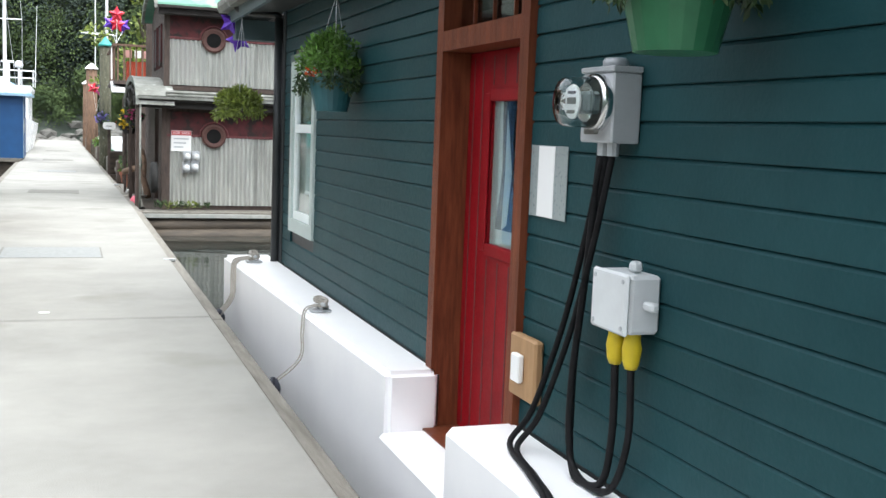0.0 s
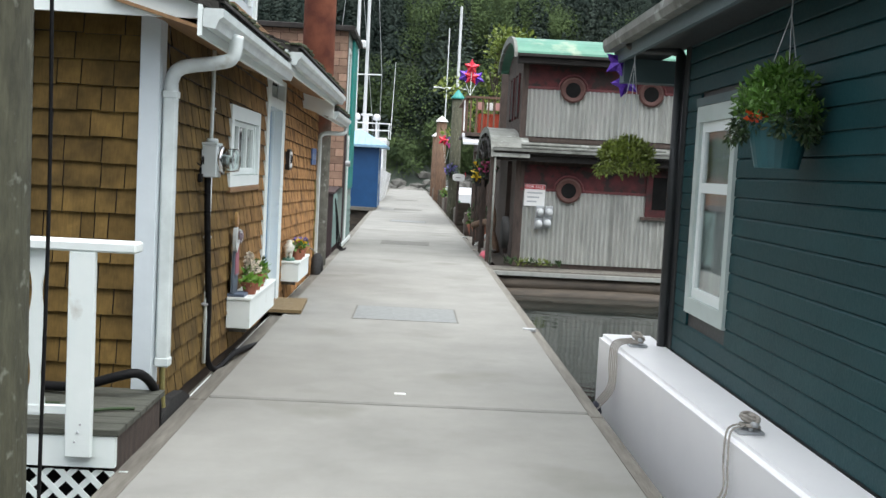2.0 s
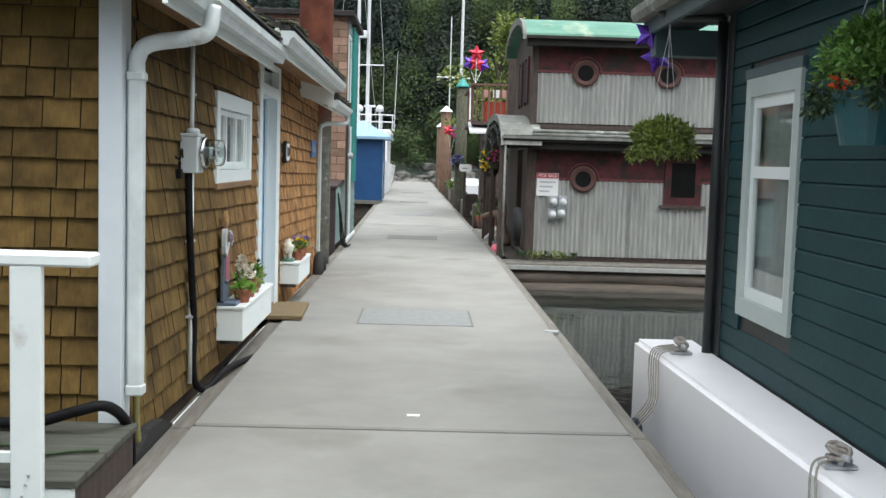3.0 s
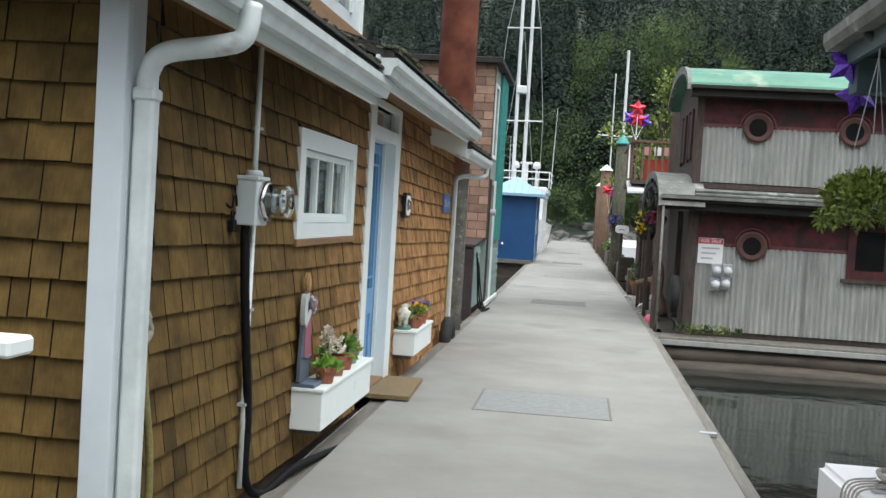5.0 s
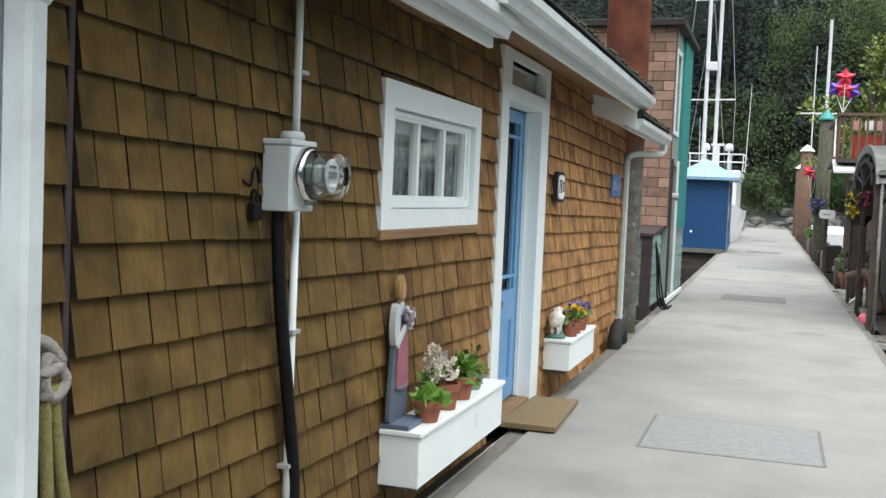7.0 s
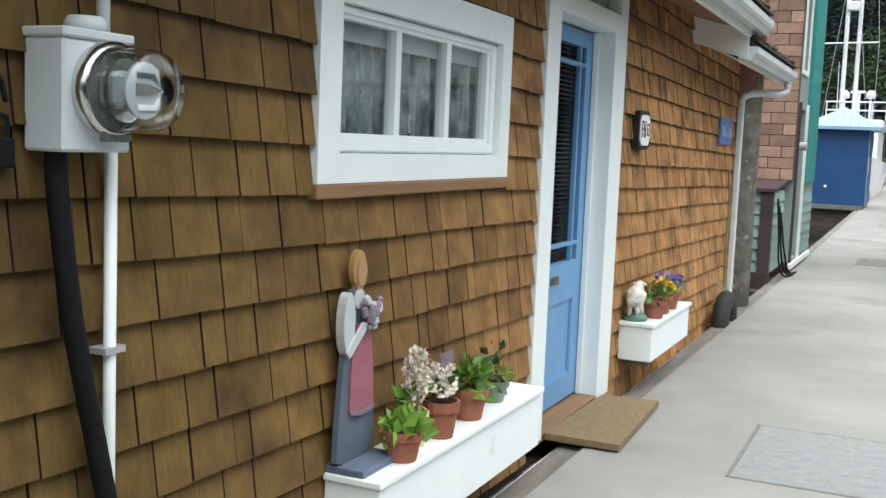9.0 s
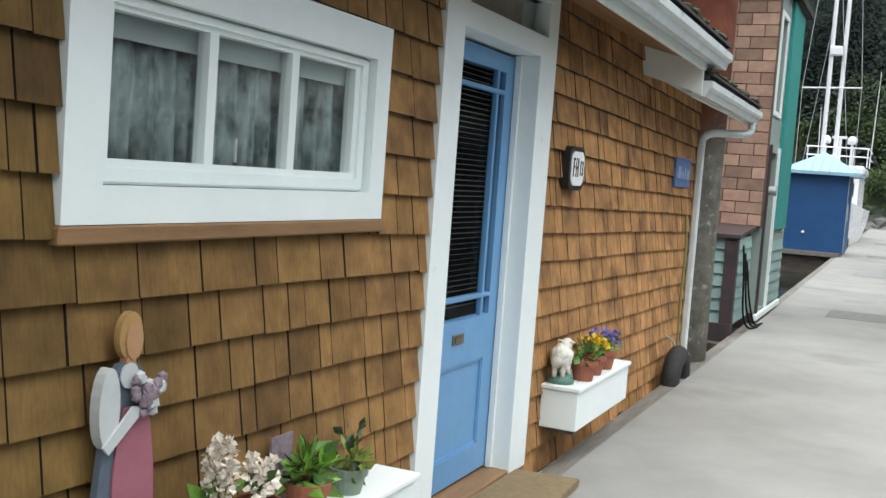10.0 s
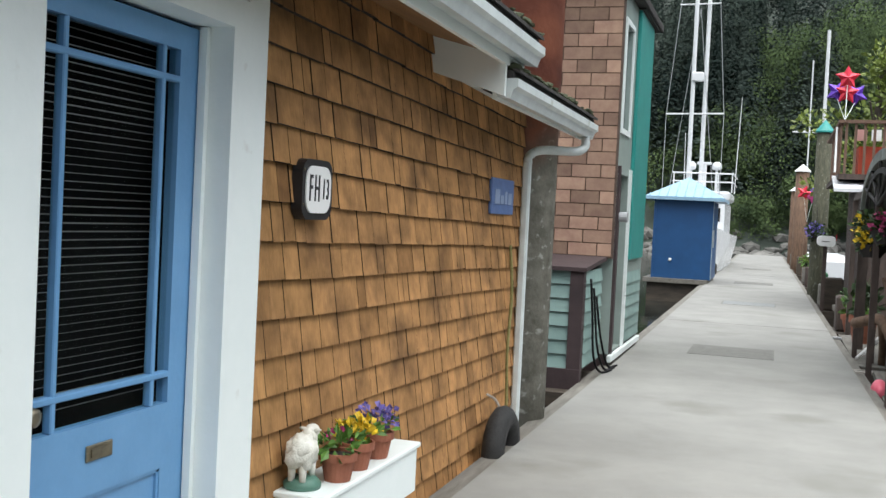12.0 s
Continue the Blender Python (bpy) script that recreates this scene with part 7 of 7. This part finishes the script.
# the corrugated house and its deck ride a little low in the water
for ob in [o for o in bpy.data.objects if o.parent is None and o.name.split(".")[0] in ("float_deck", "sale_sign", "round_meter")] + [fh]:
    ob.location.z -= 0.06

# ---- clutter along the dock beyond ----
NEAR_SIDE = set(bpy.data.objects)


def capped_pile(x, y, top, r, shaft, cap, label):
    t = thing("capped_pile", label, "piling", (x, y, WATER))
    part("shaft", L([(r * 1.05, -1.5), (r, 1.5), (r * 0.95, top - WATER)], (x, y, WATER), 16), shaft, t, smooth=True)
    part("cap", L([(r * 1.18, 0), (r * 1.18, 0.04), (0.02, 0.32)], (x, y, top), 16), cap, t)


capped_pile(1.44, 38.6, 4.1, 0.2, M["pile_wood"], M["teal"], "tall wooden pile with a teal cone cap")
capped_pile(1.5, 57.0, 4.1, 0.28, M["pile_brown"], M["paper"], "brown wooden pile with a white cone cap")
capped_pile(1.55, 66.0, 3.6, 0.3, M["pile_brown"], M["paper"], "red-brown wooden pile with a white cap")
# balcony house
bk = thing("floating_house", "brown floating house with a red-brown balcony railing", "house", (4.5, 32, WATER))
part("wall", B(1.95, 7.0, 31.3, 31.5, -0.1, 2.6), M["oldwood"], bk)
part("side_wall", B(1.95, 2.1, 31.5, 37.0, -0.1, 2.6), M["oldwood"], bk)
part("wall", B(1.95, 7.0, 37.0, 37.2, -0.1, 2.6), M["oldwood"], bk)
part("float", B(1.6, 7.0, 27.0, 37.4, -0.9, -0.12), M["darkwood"], bk)
part("balcony_floor", B(1.42, 7.0, 31.95, 37.0, 2.62, 2.72), M["oldwood"], bk)
part("awning", E([(31.6, 2.36), (32.8, 2.68), (32.8, 2.72), (31.6, 2.42)], "x", 1.34, 2.3), M["gel"], bk, "white sloping awning")
for y in [32.0 + 0.25 * k for k in range(14)]:
    part("baluster", B(1.42, 1.45, y, y + 0.06, 2.72, 3.7), M["deckwood"], bk)
for x in [1.5 + 0.17 * k for k in range(26)]:
    part("baluster", B(x, x + 0.05, 31.97, 32.0, 2.72, 3.7), M["deckwood"], bk)
part("hand_rail", B(1.38, 7.0, 31.92, 32.05, 3.7, 3.76), M["deckwood"], bk)
part("hand_rail", B(1.38, 1.5, 32.05, 37.0, 3.7, 3.76), M["deckwood"], bk)
part("upper_wall", B(3.2, 7.0, 33.0, 36.5, 2.721, 4.4), M["oldwood"], bk, "brown upper wall")
for k in range(9):
    part("awning_scallop", B(1.75 + 0.26 * k, 1.93 + 0.26 * k, 32.4, 32.42, 3.4, 3.62), M["paper"] if k % 2 else M["pale_pink"], bk)
part("party_table", B(1.8, 3.2, 32.5, 33.2, 2.721, 3.3), M["red_cloth"], bk, "red-draped balcony furniture")
solo("white_cloth", E([(31.9, 2.75), (32.15, 2.75), (32.3, 3.6), (32.12, 3.64)], "x", 1.34, 1.37), M["paper"], "white cloth hanging from the balcony rail", "cloth")
balloons((1.48, 32.2, 4.36), 0.24, [(0.02, 0.24, "balloon_r", 0.0), (0.03, -0.03, "balloon_r", 0.08), (-0.14, 0.0, "balloon_p", 0.4), (0.2, -0.04, "balloon_p", 0.7)], (1.48, 32.0, 3.76), "red and purple star balloons tied to the balcony")
balloons((1.42, 48.0, 2.85), 0.26, [(-0.1, 0.05, "balloon_r", 0.3), (0.18, -0.05, "balloon_k", 0.7), (0.22, 0.1, "balloon_p", 0.1)], (1.46, 48.3, 1.9), "red and purple star balloons on a post")
capped_pile(1.46, 48.3, 1.6, 0.07, M["pile_brown"], M["pile_brown"], "thin brown post holding balloons")

mbx = thing("mailbox", "white mailbox on a wooden post", "mailbox", (1.36, 34.0, -0.1))
part("post", B(1.33, 1.41, 33.96, 34.04, -0.1, 1.28), M["oldwood"], mbx)
part("box", E(rounded(1.2, 1.56, 1.28, 1.5, 0.08), "y", 33.8, 34.3), M["paper"], mbx)
part("flag", B(1.57, 1.58, 33.85, 33.89, 1.4, 1.55), M["balloon_r"], mbx)
part("lettering_bar", B(1.28, 1.44, 33.795, 33.799, 1.37, 1.39), M["hatch"], mbx)


def flowers(c, spread, mt, count, label, leafm="leaf_d", size=0.06):
    t = thing("flower_basket", label, "hanging basket", c)
    r2 = random.Random(int(c[1] * 77 + c[2] * 13))
    part("basket", L([(0.1, 0), (0.16, 0.12), (0.17, 0.15), (0.1, 0.14)], (c[0], c[1], c[2] - 0.2), 14), M["black_wood"], t)
    part("foliage", leaves(bmesh.new(), r2, c, (spread, spread, spread * 0.8), 200, size, 1.6, 0.1), M[leafm], t)
    part("blossom", leaves(bmesh.new(), r2, (c[0] - 0.03, c[1] - 0.08, c[2] + 0.02), (spread * 0.95, spread * 0.9, spread * 0.75), count, size * 0.9, 1.0), M[mt], t)
    part("hanger", C((c[0], c[1], c[2]), (c[0], c[1], c[2] + 0.6), 0.008, n=5), M["black_wood"], t)


flowers((1.3, 23.1, 1.5), 0.17, "petal_y", 150, "basket of bright yellow flowers under the canopy")
flowers((1.36, 22.3, 1.66), 0.16, "petal_m", 90, "basket of magenta flowers under the canopy")
flowers((1.4, 24.8, 1.66), 0.2, "petal_y", 60, "basket of yellow and green trailing flowers")
flowers((1.36, 38.33, 1.6), 0.26, "petal_v", 150, "basket of violet flowers on a pile")
flowers((1.55, 46.75, 0.6), 0.3, "leaf_y", 120, "green shrub by the dock edge", "leaf")
for y in (24.6, 26.2, 28.4):
    fp = thing("porch_post", "thin weathered post beside the dock", "post", (1.5, y, -0.1), group="porch posts")
    part("shaft", B(1.46, 1.54, y, y + 0.08, -0.12, 2.1), M["oldwood"], fp)
solo("porch_beam", B(1.46, 1.54, 24.5, 28.5, 2.1, 2.2), M["oldwood"], "weathered beam on the porch posts", "beam")
sp = thing("small_deck", "weathered low deck beside the dock", "deck", (1.8, 26.6, -0.1))
for k in range(14):
    part("deck_board", B(1.34, 2.6, 24.2 + k * 0.3, 24.48 + k * 0.3, -0.12, -0.07), M["timber"], sp)
part("float", B(1.4, 2.6, 24.1, 28.6, -0.8, -0.125), M["darkwood"], sp)
pot("patio_pot", (1.62, 30.4, -0.07), 0.24, 0.34, M["timber"], "large weathered planter pot", [("leaf_d", (0.2, 0.2, 0.16), 120, 0.06, 0.1, 1.8)])
pot("patio_pot", (1.62, 28.9, -0.07), 0.2, 0.3, M["terracotta"], "large terracotta pot with green shrub", [("leaf", (0.2, 0.2, 0.18), 140, 0.06, 0.12, 1.8)])
pot("patio_pot", (1.62, 27.2, -0.07), 0.2, 0.42, M["terracotta"], "tall terracotta pot with dark shrub", [("leaf_d", (0.24, 0.24, 0.25), 160, 0.07, 0.2, 1.8)])
dg = thing("driftwood", "gnarled brown driftwood branch by the dock", "driftwood", (1.55, 24.3, 0.0))
part("limb", T([(1.75, 23.6, -0.07), (1.66, 23.8, 0.3), (1.55, 24.1, 0.52), (1.4, 24.4, 0.48), (1.3, 24.7, 0.42)], 0.07, 8), M["pile_brown"], dg, smooth=True)
part("limb", T([(1.66, 23.8, 0.3), (1.7, 24.2, 0.7), (1.62, 24.6, 1.0)], 0.05, 8), M["pile_brown"], dg, smooth=True)
part("limb", T([(1.55, 24.1, 0.5), (1.6, 24.3, 0.2), (1.62, 24.5, -0.07)], 0.045, 8), M["pile_brown"], dg, smooth=True)
ch = thing("folding_chair", "pale folding chair frame lying on the low deck", "chair", (1.5, 25.2, -0.07))
for a, c in (((1.36, 24.9, -0.05), (1.7, 25.3, 0.25)), ((1.4, 25.1, -0.05), (1.75, 25.45, 0.22)), ((1.45, 24.9, 0.02), (1.5, 25.2, 0.05))):
    part("tube", C(a, c, 0.02, n=6), M["paper"], ch)
solo("pink_buoy", blob(bmesh.new(), (1.345, 21.9, -0.04), 0.12, 0.02, 3, (0.7, 1.5, 1), 1), M["buoy"], "pink buoy squeezed between dock and float", "buoy", smooth=True)
solo("propped_plank", E([(21.4, -0.1), (21.9, -0.1), (22.9, 0.0), (22.8, 0.06)], "x", 1.36, 1.5), M["timber"], "grey plank lying along the dock edge", "plank")
solo("rope_pile", T([(1.36 + 0.12 * math.cos(k * 1.3) * (1 + 0.1 * k % 2), 23.3 + 0.2 * math.sin(k * 1.3), -0.05 + 0.01 * (k % 5)) for k in range(22)], 0.018, 6, 3), M["rope"], "coil of grey rope by the dock", "rope", smooth=True)
for k, (y, h, mt) in enumerate(((29.2, 0.5, "oldwood"), (34.2, 0.6, "darkwood"), (35.4, 0.4, "timber"), (40.0, 0.5, "leaf_d"), (44.0, 0.5, "oldwood"), (46.5, 0.4, "timber"), (53, 0.6, "darkwood"), (58, 0.5, "oldwood"), (64, 0.5, "timber"))):
    solo("dockside_crate", B(1.36, 1.8, y, y + 0.5, -0.1, h, bevel=0.03), M[mt] if mt != "leaf_d" else M["green_pot"], "weathered crate standing beside the walkway", "crate", group="dockside crates")
    solo("crate_float", B(1.34, 2.3, y - 0.4, y + 0.9, -0.7, -0.102), M["darkwood"], "dark timber float beside the walkway", "float", group="small floats")
# other masts and a far boat
for x, y, h, r, z in ((2.35, 60, 10.6, 0.09, 6.1), (1.95, 66, 10.2, 0.04, 6.6)):
    ms2 = thing("far_yacht", "slim pale mast of a moored yacht", "boat", (x, y, WATER))
    part("mast", C((x, y, 1.0), (x, y, h), r, r * 0.8, 8), M["gel"], ms2)
    part("spreader", C((x - 0.8, y, z), (x + 0.5, y, z), 0.04, n=6), M["gel"], ms2)
    part("hull", B(x + 0.1, x + 2.2, y, y + 6, WATER - 0.2, 0.5, bevel=0.2), M["gel"], ms2)

# tree leaning over the roofs
tr = thing("tree", "young yellow-green tree behind the roofs", "tree", (3.4, 46, -0.5))
part("trunk", T([(3.4, 46, -0.8), (3.45, 46, 2), (3.3, 46.1, 4.5), (3.4, 46, 6.8)], 0.12, 8), M["bark"], tr, smooth=True)
rt = random.Random(77)
crown = bmesh.new()
for k in range(34):
    c = (3.4 + rt.gauss(0, 0.75), 46 + rt.gauss(0, 0.7), rt.uniform(3.0, 7.4))
    leaves(crown, rt, c, (0.45, 0.45, 0.4), 70, 0.13, 1.6, 0.2)
part("crown", crown, M["leaf_y"], tr)
for k in range(6):
    a = rt.uniform(0, 6.28)
    part("limb", T([(3.38, 46.05, 2.5 + k * 0.6), (3.38 + 0.5 * math.cos(a), 46 + 0.5 * math.sin(a), 3.2 + k * 0.6), (3.38 + 0.9 * math.cos(a), 46 + 0.9 * math.sin(a), 3.9 + k * 0.6)], 0.035, 6), M["bark"], tr)
solo("tree_planter_float", B(2.6, 4.2, 45.2, 46.8, -0.9, -0.1), M["darkwood"], "timber float carrying a planted tree", "float")

# what stands along the far walkway follows its axis
for ob in [o for o in bpy.data.objects if o.parent is None and o.type in ("MESH", "EMPTY") and (o not in NEAR_SIDE or o.name.split(".")[0] in ("blue_shed", "motor_boat", "dock_box", "dock_box_float"))]:
    corners = [ob.matrix_world @ Vector(c) for c in ob.bound_box] if ob.type == "MESH" else [ob.location]
    ob.location.x += bend(sum(c.y for c in corners) / len(corners))
